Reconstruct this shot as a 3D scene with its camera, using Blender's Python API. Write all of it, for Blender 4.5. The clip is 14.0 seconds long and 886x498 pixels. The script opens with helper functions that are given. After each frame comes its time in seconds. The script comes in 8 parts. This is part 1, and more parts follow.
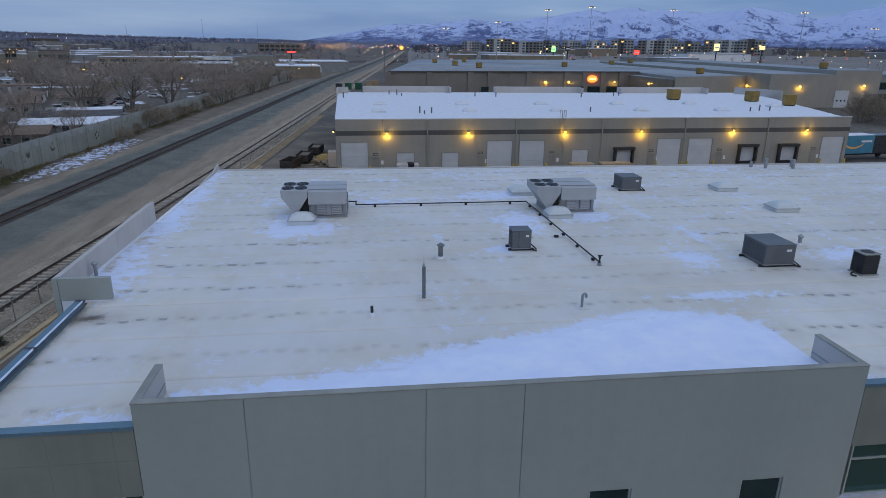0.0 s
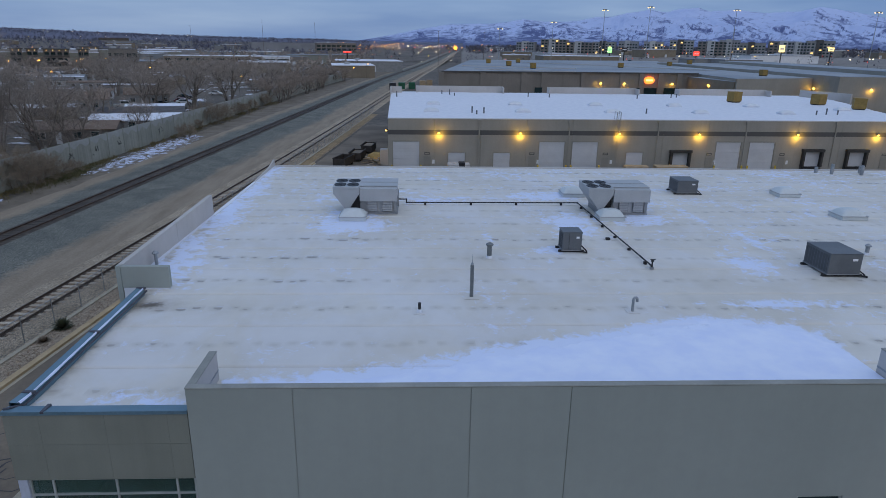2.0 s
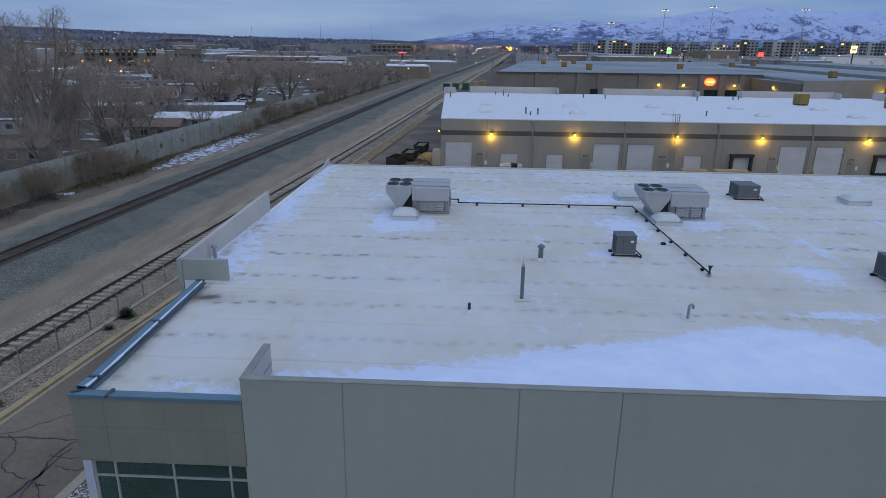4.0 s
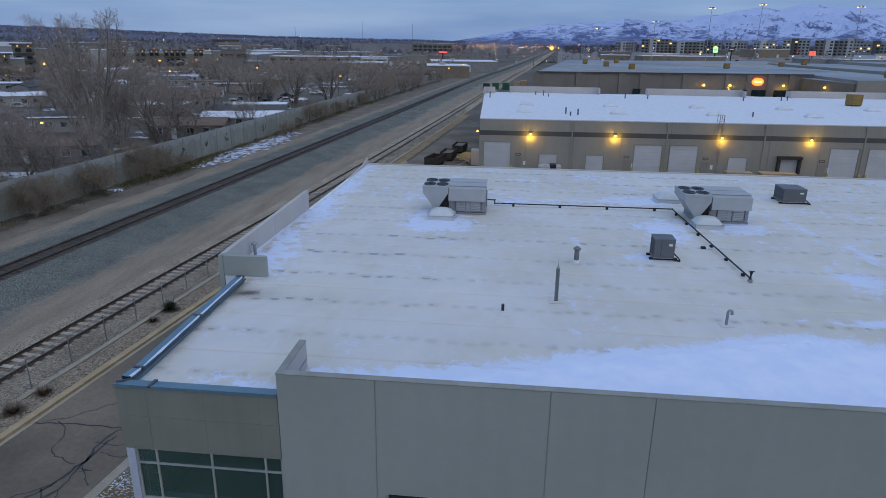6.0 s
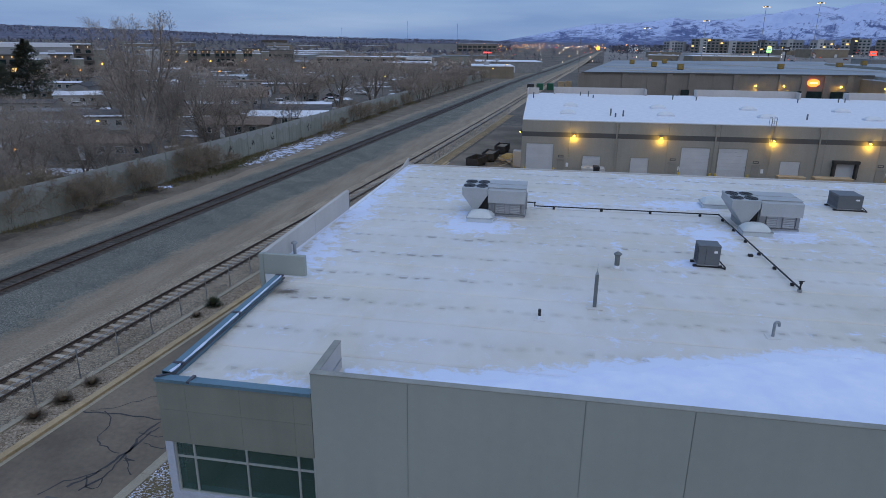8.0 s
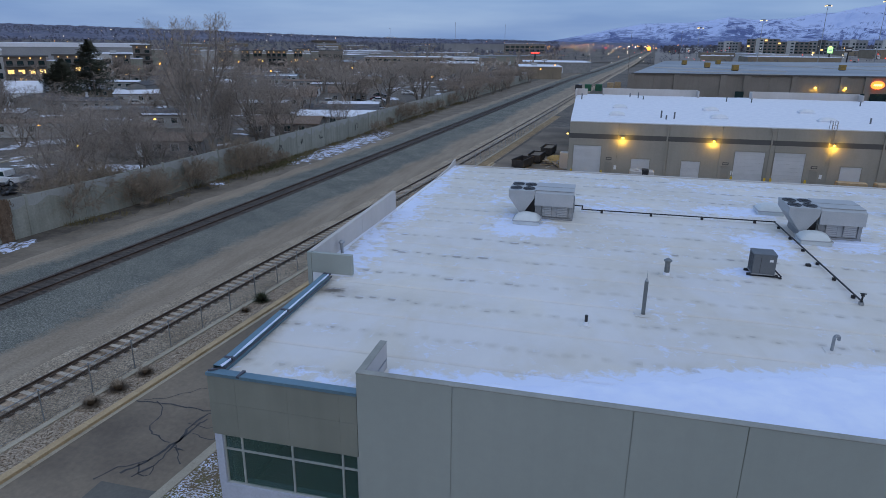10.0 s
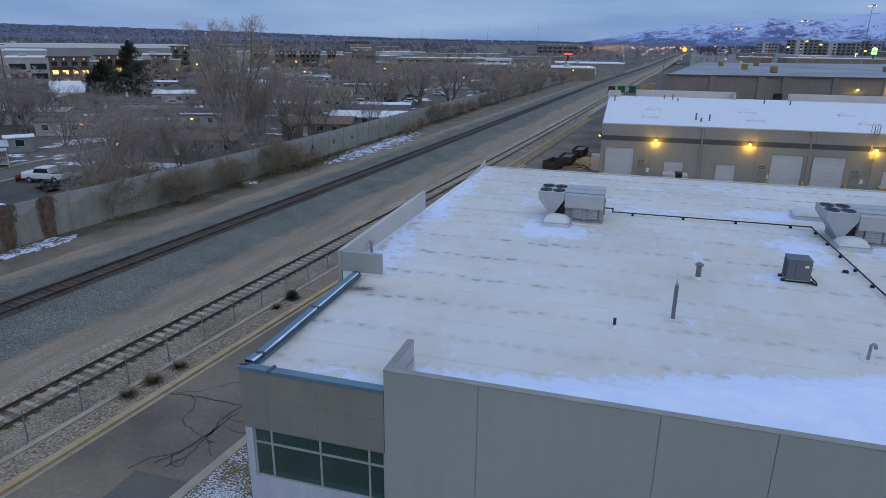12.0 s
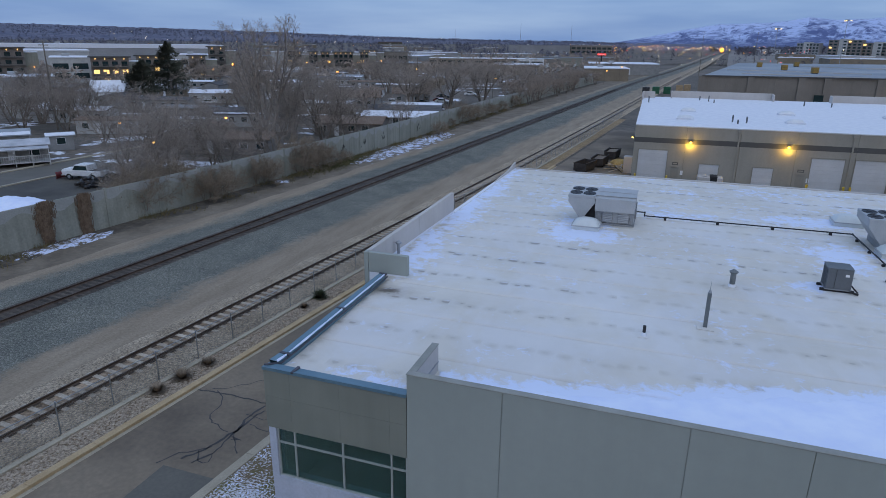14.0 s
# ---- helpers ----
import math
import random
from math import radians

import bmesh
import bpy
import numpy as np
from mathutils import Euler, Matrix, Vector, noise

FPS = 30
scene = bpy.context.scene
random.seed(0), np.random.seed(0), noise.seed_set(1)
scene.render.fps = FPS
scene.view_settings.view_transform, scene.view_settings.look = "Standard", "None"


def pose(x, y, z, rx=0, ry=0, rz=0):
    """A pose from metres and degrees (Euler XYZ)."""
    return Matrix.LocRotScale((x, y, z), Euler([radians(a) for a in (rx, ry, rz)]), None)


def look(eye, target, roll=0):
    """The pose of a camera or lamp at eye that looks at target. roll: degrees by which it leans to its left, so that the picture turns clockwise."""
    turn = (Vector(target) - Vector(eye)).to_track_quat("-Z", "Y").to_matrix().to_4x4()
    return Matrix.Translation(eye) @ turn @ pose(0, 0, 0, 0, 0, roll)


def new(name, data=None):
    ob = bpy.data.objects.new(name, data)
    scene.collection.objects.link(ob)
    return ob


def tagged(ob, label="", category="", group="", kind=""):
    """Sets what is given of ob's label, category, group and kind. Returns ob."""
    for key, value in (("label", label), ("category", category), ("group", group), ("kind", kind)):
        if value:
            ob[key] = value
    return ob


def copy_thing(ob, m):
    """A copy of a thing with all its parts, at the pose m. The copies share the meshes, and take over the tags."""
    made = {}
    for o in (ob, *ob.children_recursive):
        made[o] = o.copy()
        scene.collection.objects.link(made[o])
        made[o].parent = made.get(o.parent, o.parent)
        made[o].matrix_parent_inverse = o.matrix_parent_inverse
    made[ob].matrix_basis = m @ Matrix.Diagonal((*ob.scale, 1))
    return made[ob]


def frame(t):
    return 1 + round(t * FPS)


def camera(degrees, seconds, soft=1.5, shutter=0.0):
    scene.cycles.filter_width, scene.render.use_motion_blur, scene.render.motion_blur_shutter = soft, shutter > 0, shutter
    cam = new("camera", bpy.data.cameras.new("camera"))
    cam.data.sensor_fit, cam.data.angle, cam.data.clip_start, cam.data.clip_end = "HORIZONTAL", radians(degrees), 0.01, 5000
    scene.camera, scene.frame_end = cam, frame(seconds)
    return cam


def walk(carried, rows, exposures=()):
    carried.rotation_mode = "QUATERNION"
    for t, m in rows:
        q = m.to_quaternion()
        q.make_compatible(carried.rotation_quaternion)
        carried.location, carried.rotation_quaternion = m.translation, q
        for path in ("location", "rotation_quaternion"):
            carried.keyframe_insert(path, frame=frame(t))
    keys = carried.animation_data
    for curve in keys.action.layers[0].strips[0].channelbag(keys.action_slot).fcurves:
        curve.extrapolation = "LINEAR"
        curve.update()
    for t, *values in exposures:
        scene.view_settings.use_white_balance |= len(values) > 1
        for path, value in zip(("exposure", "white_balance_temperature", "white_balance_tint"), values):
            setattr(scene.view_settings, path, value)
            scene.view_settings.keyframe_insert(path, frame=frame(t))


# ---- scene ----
cam = camera(70.0, 14.0, soft=0.5)
PATH = [
    (0, (5.686, -14.226, 17.075), (5.923, -12.337, 16.463), 0.7),
    (0.5, (5.684, -14.242, 17.067), (5.885, -12.349, 16.455), 0.9),
    (1, (5.684, -14.279, 17.053), (5.851, -12.382, 16.441), 0.9),
    (1.5, (5.681, -14.266, 17.031), (5.812, -12.367, 16.418), 0.9),
    (2, (5.662, -14.241, 17.004), (5.747, -12.34, 16.391), 0.9),
    (2.5, (5.619, -14.205, 16.98), (5.654, -12.301, 16.367), 0.8),
    (3, (5.58, -14.196, 16.972), (5.573, -12.293, 16.359), 0.8),
    (5.5, (5.694, -14.332, 17.028), (5.537, -12.436, 16.414), 0.8),
    (6, (5.721, -14.335, 17.048), (5.531, -12.442, 16.432), 0.7),
    (6.5, (5.76, -14.315, 17.053), (5.539, -12.425, 16.437), 0.7),
    (7, (5.796, -14.276, 17.073), (5.546, -12.39, 16.457), 0.7),
    (7.5, (5.836, -14.229, 17.084), (5.552, -12.348, 16.468), 0.6),
    (8, (5.842, -14.163, 17.097), (5.524, -12.287, 16.48), 0.6),
    (8.5, (5.811, -14.106, 17.104), (5.452, -12.238, 16.486), 0.6),
    (9, (5.748, -14.067, 17.13), (5.352, -12.207, 16.512), 0.6),
    (11.5, (5.691, -14.274, 17.175), (5.176, -12.443, 16.559), 0.6),
    (12, (5.763, -14.267, 17.184), (5.223, -12.442, 16.568), 0.6),
    (12.5, (5.831, -14.214, 17.193), (5.269, -12.397, 16.576), 0.6),
    (13, (5.862, -14.138, 17.188), (5.278, -12.327, 16.572), 0.6),
    (13.5, (5.846, -14.064, 17.196), (5.24, -12.26, 16.58), 0.6),
    (14, (5.784, -14.01, 17.204), (5.156, -12.214, 16.588), 0.6),
]
walk(cam, [(t, look(eye, target, roll)) for t, eye, target, roll in PATH], exposures=((0.0, -0.04, 6560, 10), (7.0, 0.06, 6420, 10), (14.0, 0.14, 6380, 10)))

# ---- light -------------------------------------------------------------
SUN_EL, SUN_AZ = 9.0, 150.0
world = bpy.data.worlds.new("dusk_sky")
scene.world = world
world.use_nodes = True
wn, wl = world.node_tree.nodes, world.node_tree.links
wn.clear()
w_out, w_bg = wn.new("ShaderNodeOutputWorld"), wn.new("ShaderNodeBackground")
w_sky = wn.new("ShaderNodeTexSky")
w_sky.sky_type, w_sky.sun_disc = "NISHITA", False
w_sky.sun_elevation, w_sky.sun_rotation = radians(SUN_EL), radians(SUN_AZ)
w_dim = wn.new("ShaderNodeVectorMath")
w_dim.operation = "SCALE"
w_dim.inputs["Scale"].default_value = 0.10
wl.new(w_sky.outputs[0], w_dim.inputs[0])
w_tex, w_map = wn.new("ShaderNodeTexCoord"), wn.new("ShaderNodeMapping")
w_map.inputs["Scale"].default_value = (1.1, 1.1, 9.0)
w_noise, w_ramp = wn.new("ShaderNodeTexNoise"), wn.new("ShaderNodeValToRGB")
w_noise.inputs["Scale"].default_value, w_noise.inputs["Detail"].default_value = 2.2, 5.0
w_ramp.color_ramp.elements[0].position, w_ramp.color_ramp.elements[1].position = 0.36, 0.66
w_ramp.color_ramp.elements[0].color = (0.158, 0.300, 0.625, 1)
w_ramp.color_ramp.elements[1].color = (0.305, 0.462, 0.755, 1)
wl.new(w_tex.outputs["Generated"], w_map.inputs[0])
wl.new(w_map.outputs[0], w_noise.inputs["Vector"])
wl.new(w_noise.outputs["Fac"], w_ramp.inputs[0])
w_mix = wn.new("ShaderNodeMix")
w_mix.data_type = "RGBA"
w_mix.inputs["Factor"].default_value = 0.85
wl.new(w_dim.outputs[0], w_mix.inputs["A"])
wl.new(w_ramp.outputs[0], w_mix.inputs["B"])
# an overcast sky is brighter overhead than at the horizon
w_sep, w_up, w_gain = wn.new("ShaderNodeSeparateXYZ"), wn.new("ShaderNodeMapRange"), wn.new("ShaderNodeVectorMath")
wl.new(w_tex.outputs["Generated"], w_sep.inputs[0])
wl.new(w_sep.outputs["Z"], w_up.inputs["Value"])
w_up.inputs["From Min"].default_value, w_up.inputs["From Max"].default_value = 0.0, 0.8
w_up.inputs["To Min"].default_value, w_up.inputs["To Max"].default_value = 0.90, 1.32
w_gain.operation = "SCALE"
wl.new(w_mix.outputs["Result"], w_gain.inputs[0])
wl.new(w_up.outputs["Result"], w_gain.inputs["Scale"])
# the cloud overhead is thicker and greyer than the blue band low down
w_grey, w_tint = wn.new("ShaderNodeMapRange"), wn.new("ShaderNodeMix")
w_grey.inputs["From Min"].default_value, w_grey.inputs["From Max"].default_value = 0.12, 0.7
wl.new(w_sep.outputs["Z"], w_grey.inputs["Value"])
w_tint.data_type, w_tint.blend_type = "RGBA", "MULTIPLY"
w_tint.inputs["B"].default_value = (1.08, 1.0, 0.925, 1)
wl.new(w_grey.outputs["Result"], w_tint.inputs["Factor"])
wl.new(w_gain.outputs[0], w_tint.inputs["A"])
wl.new(w_tint.outputs["Result"], w_bg.inputs["Color"])
w_bg.inputs["Strength"].default_value = 1.0
wl.new(w_bg.outputs[0], w_out.inputs[0])

sun = new("sun", bpy.data.lights.new("sun", "SUN"))
sun.data.energy, sun.data.angle, sun.data.color = 0.72, radians(120), (1.0, 0.87, 0.66)
sun.matrix_world = look((0, 0, 50), (-math.sin(radians(SUN_AZ)) * 30, -math.cos(radians(SUN_AZ)) * 30, 50 - 45))


# ---- materials -----------------------------------------------------------
def rgba(c):
    return (c[0], c[1], c[2], 1.0)


def wire(nt, a, b):
    nt.links.new(a, b)


def calc(nt, op, a, b=None, c=None, clamp=False):
    n = nt.nodes.new("ShaderNodeMath")
    n.operation, n.use_clamp = op, clamp
    for k, v in enumerate((a, b, c)):
        if v is None:
            continue
        if isinstance(v, (int, float)):
            n.inputs[k].default_value = v
        else:
            nt.links.new(v, n.inputs[k])
    return n.outputs[0]


def mixed(nt, fac, a, b, blend="MIX"):
    n = nt.nodes.new("ShaderNodeMix")
    n.data_type, n.blend_type = "RGBA", blend
    for key, v in (("Factor", fac), ("A", a), ("B", b)):
        if isinstance(v, (int, float)):
            n.inputs[key].default_value = v
        elif isinstance(v, tuple):
            n.inputs[key].default_value = rgba(v)
        else:
            nt.links.new(v, n.inputs[key])
    return n.outputs["Result"]


def noised(nt, scale, detail=5.0, stretch=(1, 1, 1), rough=0.55, distort=0.0, shift=(0, 0, 0)):
    geo = nt.nodes.new("ShaderNodeNewGeometry")
    m = nt.nodes.new("ShaderNodeMapping")
    m.inputs["Scale"].default_value = stretch
    m.inputs["Location"].default_value = shift
    n = nt.nodes.new("ShaderNodeTexNoise")
    n.inputs["Scale"].default_value, n.inputs["Detail"].default_value = scale, detail
    n.inputs["Roughness"].default_value, n.inputs["Distortion"].default_value = rough, distort
    nt.links.new(geo.outputs["Position"], m.inputs[0])
    nt.links.new(m.outputs[0], n.inputs["Vector"])
    return n.outputs["Fac"]


def ramped(nt, fac, lo, hi):
    n = nt.nodes.new("ShaderNodeMapRange")
    n.inputs["From Min"].default_value, n.inputs["From Max"].default_value = lo, hi
    nt.links.new(fac, n.inputs["Value"])
    return n.outputs["Result"]


def begun(name, rough=0.8, metal=0.0, spec=0.4):
    m = bpy.data.materials.new(name)
    m.use_nodes = True
    b = m.node_tree.nodes["Principled BSDF"]
    b.inputs["Roughness"].default_value, b.inputs["Metallic"].default_value = rough, metal
    b.inputs["Specular IOR Level"].default_value = spec
    return m, m.node_tree, b


def bumped(nt, b, height, strength=0.3, distance=0.02):
    n = nt.nodes.new("ShaderNodeBump")
    n.inputs["Strength"].default_value, n.inputs["Distance"].default_value = strength, distance
    nt.links.new(height, n.inputs["Height"])
    nt.links.new(n.outputs[0], b.inputs["Normal"])


def surface(name, a, b, scale=0.6, fine=14.0, grain=0.25, rough=0.8, metal=0.0, bump=0.25, depth=0.01,
            lo=0.35, hi=0.65, stretch=(1, 1, 1), vary=0.0, streak=0.0, spec=0.35):
    """A weathered surface: two tones in large patches, fine grain, optional rain streaks and piece-to-piece change."""
    m, nt, bs = begun(name, rough, metal, spec)
    large = ramped(nt, noised(nt, scale, 6, stretch), lo, hi)
    small = ramped(nt, noised(nt, fine, 4), 0.28, 0.72)
    col = mixed(nt, large, a, b)
    gain = calc(nt, "MULTIPLY_ADD", small, 2 * grain, 1 - grain)
    if streak:
        run = ramped(nt, noised(nt, 1.0, 5, (2.2, 2.2, 0.12)), 0.42, 0.75)
        gain = calc(nt, "MULTIPLY", gain, calc(nt, "MULTIPLY_ADD", run, -streak, 1.0))
    if vary:
        info = nt.nodes.new("ShaderNodeObjectInfo")
        gain = calc(nt, "MULTIPLY", gain, calc(nt, "MULTIPLY_ADD", info.outputs["Random"], 2 * vary, 1 - vary))
    n = nt.nodes.new("ShaderNodeVectorMath")
    n.operation = "SCALE"
    nt.links.new(col, n.inputs[0])
    nt.links.new(gain, n.inputs["Scale"])
    nt.links.new(n.outputs[0], bs.inputs["Base Color"])
    nt.links.new(calc(nt, "MULTIPLY_ADD", small, 0.2, rough - 0.1, clamp=True), bs.inputs["Roughness"])
    if bump:
        bumped(nt, bs, small, bump, depth)
    return m


def glowing(name, color, power):
    m, nt, b = begun(name, 0.5)
    b.inputs["Base Color"].default_value = rgba(color)
    b.inputs["Emission Color"].default_value = rgba(color)
    b.inputs["Emission Strength"].default_value = power
    return m


def roof_material():
    """Off-white membrane: dirt film, rows of grimy dimples over the fasteners, and snow where the mesh says it lies."""
    m, nt, b = begun("roof_membrane", 0.55, 0, 0.4)
    geo = nt.nodes.new("ShaderNodeNewGeometry")
    sep = nt.nodes.new("ShaderNodeSeparateXYZ")
    wire(nt, geo.outputs["Position"], sep.inputs[0])
    x, y = sep.outputs["X"], sep.outputs["Y"]
    big = ramped(nt, noised(nt, 0.16, 5), 0.35, 0.68)
    col = mixed(nt, big, (0.590, 0.556, 0.498), (0.690, 0.662, 0.606))
    film = ramped(nt, noised(nt, 1.0, 7, (1.2, 0.5, 1)), 0.42, 0.8)
    col = mixed(nt, calc(nt, "MULTIPLY", film, 0.26), col, (0.42, 0.40, 0.35))
    band = ramped(nt, noised(nt, 0.30, 6, (0.35, 1.0, 1), 0.65, 0.8, (5, 1, 0)), 0.44, 0.72)
    col = mixed(nt, calc(nt, "MULTIPLY", band, 0.34), col, (0.46, 0.435, 0.365))
    frost = ramped(nt, calc(nt, "ADD", noised(nt, 0.42, 7, (1, 0.8, 1), 0.62, 0.5, (11, 2, 0)), calc(nt, "MULTIPLY_ADD", noised(nt, 0.07, 3, shift=(1, 6, 0)), 0.7, -0.35)), 0.46, 0.66)
    col = mixed(nt, calc(nt, "MULTIPLY", frost, 0.30), col, (0.68, 0.71, 0.79))
    # fastener rows: one dimple to a cell, some missing, each of its own size
    v = calc(nt, "MULTIPLY_ADD", y, 1 / 2.87, (1.435 - 1.33) / 2.87 + 20)
    row = calc(nt, "FLOOR", v)
    dy = calc(nt, "MULTIPLY", calc(nt, "SUBTRACT", calc(nt, "FRACT", v), 0.5), 2.87)
    u = calc(nt, "MULTIPLY_ADD", x, 1 / 0.62, calc(nt, "MULTIPLY", row, 0.37))
    cell = calc(nt, "FLOOR", u)
    comb = nt.nodes.new("ShaderNodeCombineXYZ")
    wire(nt, cell, comb.inputs[0])
    wire(nt, row, comb.inputs[1])
    wn = nt.nodes.new("ShaderNodeTexWhiteNoise")
    wn.noise_dimensions = "2D"
    wire(nt, comb.outputs[0], wn.inputs["Vector"])
    rnd = nt.nodes.new("ShaderNodeSeparateColor")
    wire(nt, wn.outputs["Color"], rnd.inputs[0])
    dx = calc(nt, "MULTIPLY", calc(nt, "ADD", calc(nt, "SUBTRACT", calc(nt, "FRACT", u), 0.5), calc(nt, "MULTIPLY_ADD", rnd.outputs[0], 0.6, -0.3)), 0.62)
    dy2 = calc(nt, "MULTIPLY", calc(nt, "ADD", dy, calc(nt, "MULTIPLY_ADD", rnd.outputs[1], 0.30, -0.15)), 1.25)
    dist = calc(nt, "SQRT", calc(nt, "ADD", calc(nt, "MULTIPLY", dx, dx), calc(nt, "MULTIPLY", dy2, dy2)))
    dist = calc(nt, "ADD", dist, calc(nt, "MULTIPLY_ADD", noised(nt, 7.0, 4), 0.22, -0.11))
    amount = ramped(nt, noised(nt, 0.11, 2, (1, 0.9, 1), shift=(7, 3, 0)), 0.28, 0.66)
    tier = nt.nodes.new("ShaderNodeTexWhiteNoise")
    tier.noise_dimensions = "1D"
    wire(nt, row, tier.inputs["W"])
    amount = calc(nt, "MULTIPLY", amount, calc(nt, "MULTIPLY_ADD", tier.outputs["Value"], 1.0, 0.32))
    size = calc(nt, "MULTIPLY_ADD", rnd.outputs[2], calc(nt, "MULTIPLY_ADD", amount, 0.28, 0.07), -0.02)
    core = calc(nt, "MULTIPLY", ramped(nt, calc(nt, "SUBTRACT", dist, size), 0.02, -0.03), ramped(nt, calc(nt, "ADD", dy2, calc(nt, "MULTIPLY", noised(nt, 9.0, 3), 0.16)), 0.26, 0.06))
    halo = ramped(nt, calc(nt, "SUBTRACT", dist, size), 0.30, 0.0)
    near = ramped(nt, calc(nt, "ABSOLUTE", dy), 0.5, 0.15)
    faint = ramped(nt, amount, 0.02, 0.62)
    core, halo = calc(nt, "MULTIPLY", calc(nt, "MULTIPLY", core, near), faint), calc(nt, "MULTIPLY", halo, near)
    col = mixed(nt, calc(nt, "MULTIPLY", halo, 0.34), col, (0.36, 0.325, 0.265))
    col = mixed(nt, calc(nt, "MULTIPLY", core, 0.62), col, (0.13, 0.112, 0.09))
    # a frost crust on the far side of each dimple, and the brown blot behind the coping's end
    crust = calc(nt, "MULTIPLY", ramped(nt, calc(nt, "SUBTRACT", dist, size), 0.05, -0.02), calc(nt, "MULTIPLY", near, ramped(nt, dy2, 0.06, 0.16)))
    col = mixed(nt, calc(nt, "MULTIPLY", crust, 0.55), col, (0.64, 0.68, 0.80))
    bx, by = calc(nt, "MULTIPLY_ADD", x, 1.15, 4.05 * 1.15), calc(nt, "MULTIPLY_ADD", y, 1.9, -7.42 * 1.9)
    blot = calc(nt, "SQRT", calc(nt, "ADD", calc(nt, "MULTIPLY", bx, bx), calc(nt, "MULTIPLY", by, by)))
    blot = calc(nt, "ADD", blot, calc(nt, "MULTIPLY_ADD", noised(nt, 3.0, 6, rough=0.65), 1.2, -0.6))
    col = mixed(nt, calc(nt, "MULTIPLY", ramped(nt, blot, 1.7, 0.3), 0.6), col, (0.30, 0.25, 0.19))
    col = mixed(nt, calc(nt, "MULTIPLY", ramped(nt, blot, 0.75, 0.25), 0.85), col, (0.07, 0.055, 0.04))
    rim = calc(nt, "ADD", x, calc(nt, "MULTIPLY_ADD", y, 0.02, 4.62))
    silt = calc(nt, "MULTIPLY", ramped(nt, rim, 0.75, 0.3), ramped(nt, noised(nt, 1.6, 6, rough=0.65, shift=(6, 2, 0)), 0.40, 0.66))
    col = mixed(nt, calc(nt, "MULTIPLY", silt, 0.5), col, (0.26, 0.225, 0.175))
    # faint lap line stain
    lap = calc(nt, "PINGPONG", calc(nt, "ADD", y, -2.68 + 2.87 * 20), 1.435)
    line = calc(nt, "MULTIPLY", ramped(nt, lap, 0.045, 0.01), ramped(nt, noised(nt, 0.6, 5, shift=(0, 9, 0)), 0.42, 0.62))
    col = mixed(nt, calc(nt, "MULTIPLY", line, 0.15), col, (0.30, 0.30, 0.29))
    # snow: cover stored on the sheets, broken up by wind
    att = nt.nodes.new("ShaderNodeAttribute")
    att.attribute_name = "snow"
    fray = calc(nt, "ADD", calc(nt, "MULTIPLY_ADD", noised(nt, 2.0, 8, (1, 1, 1), 0.66, 0.6), 2.0, -1.0), calc(nt, "MULTIPLY_ADD", noised(nt, 0.35, 4, (0.8, 1.2, 1), shift=(3, 8, 0)), 1.0, -0.5))
    snow = ramped(nt, calc(nt, "ADD", att.outputs["Fac"], fray), 0.34, 0.66)
    col = mixed(nt, calc(nt, "MULTIPLY", snow, 0.92), col, (0.66, 0.735, 0.92))
    wire(nt, col, b.inputs["Base Color"])
    wire(nt, calc(nt, "MULTIPLY_ADD", core, -0.25, 0.6), b.inputs["Roughness"])
    hgt = calc(nt, "ADD", calc(nt, "MULTIPLY", core, -0.7), calc(nt, "MULTIPLY", noised(nt, 1.4, 4), 0.8))
    hgt = calc(nt, "ADD", hgt, calc(nt, "MULTIPLY", snow, 0.5))
    bumped(nt, b, hgt, 0.55, 0.04)
    return m


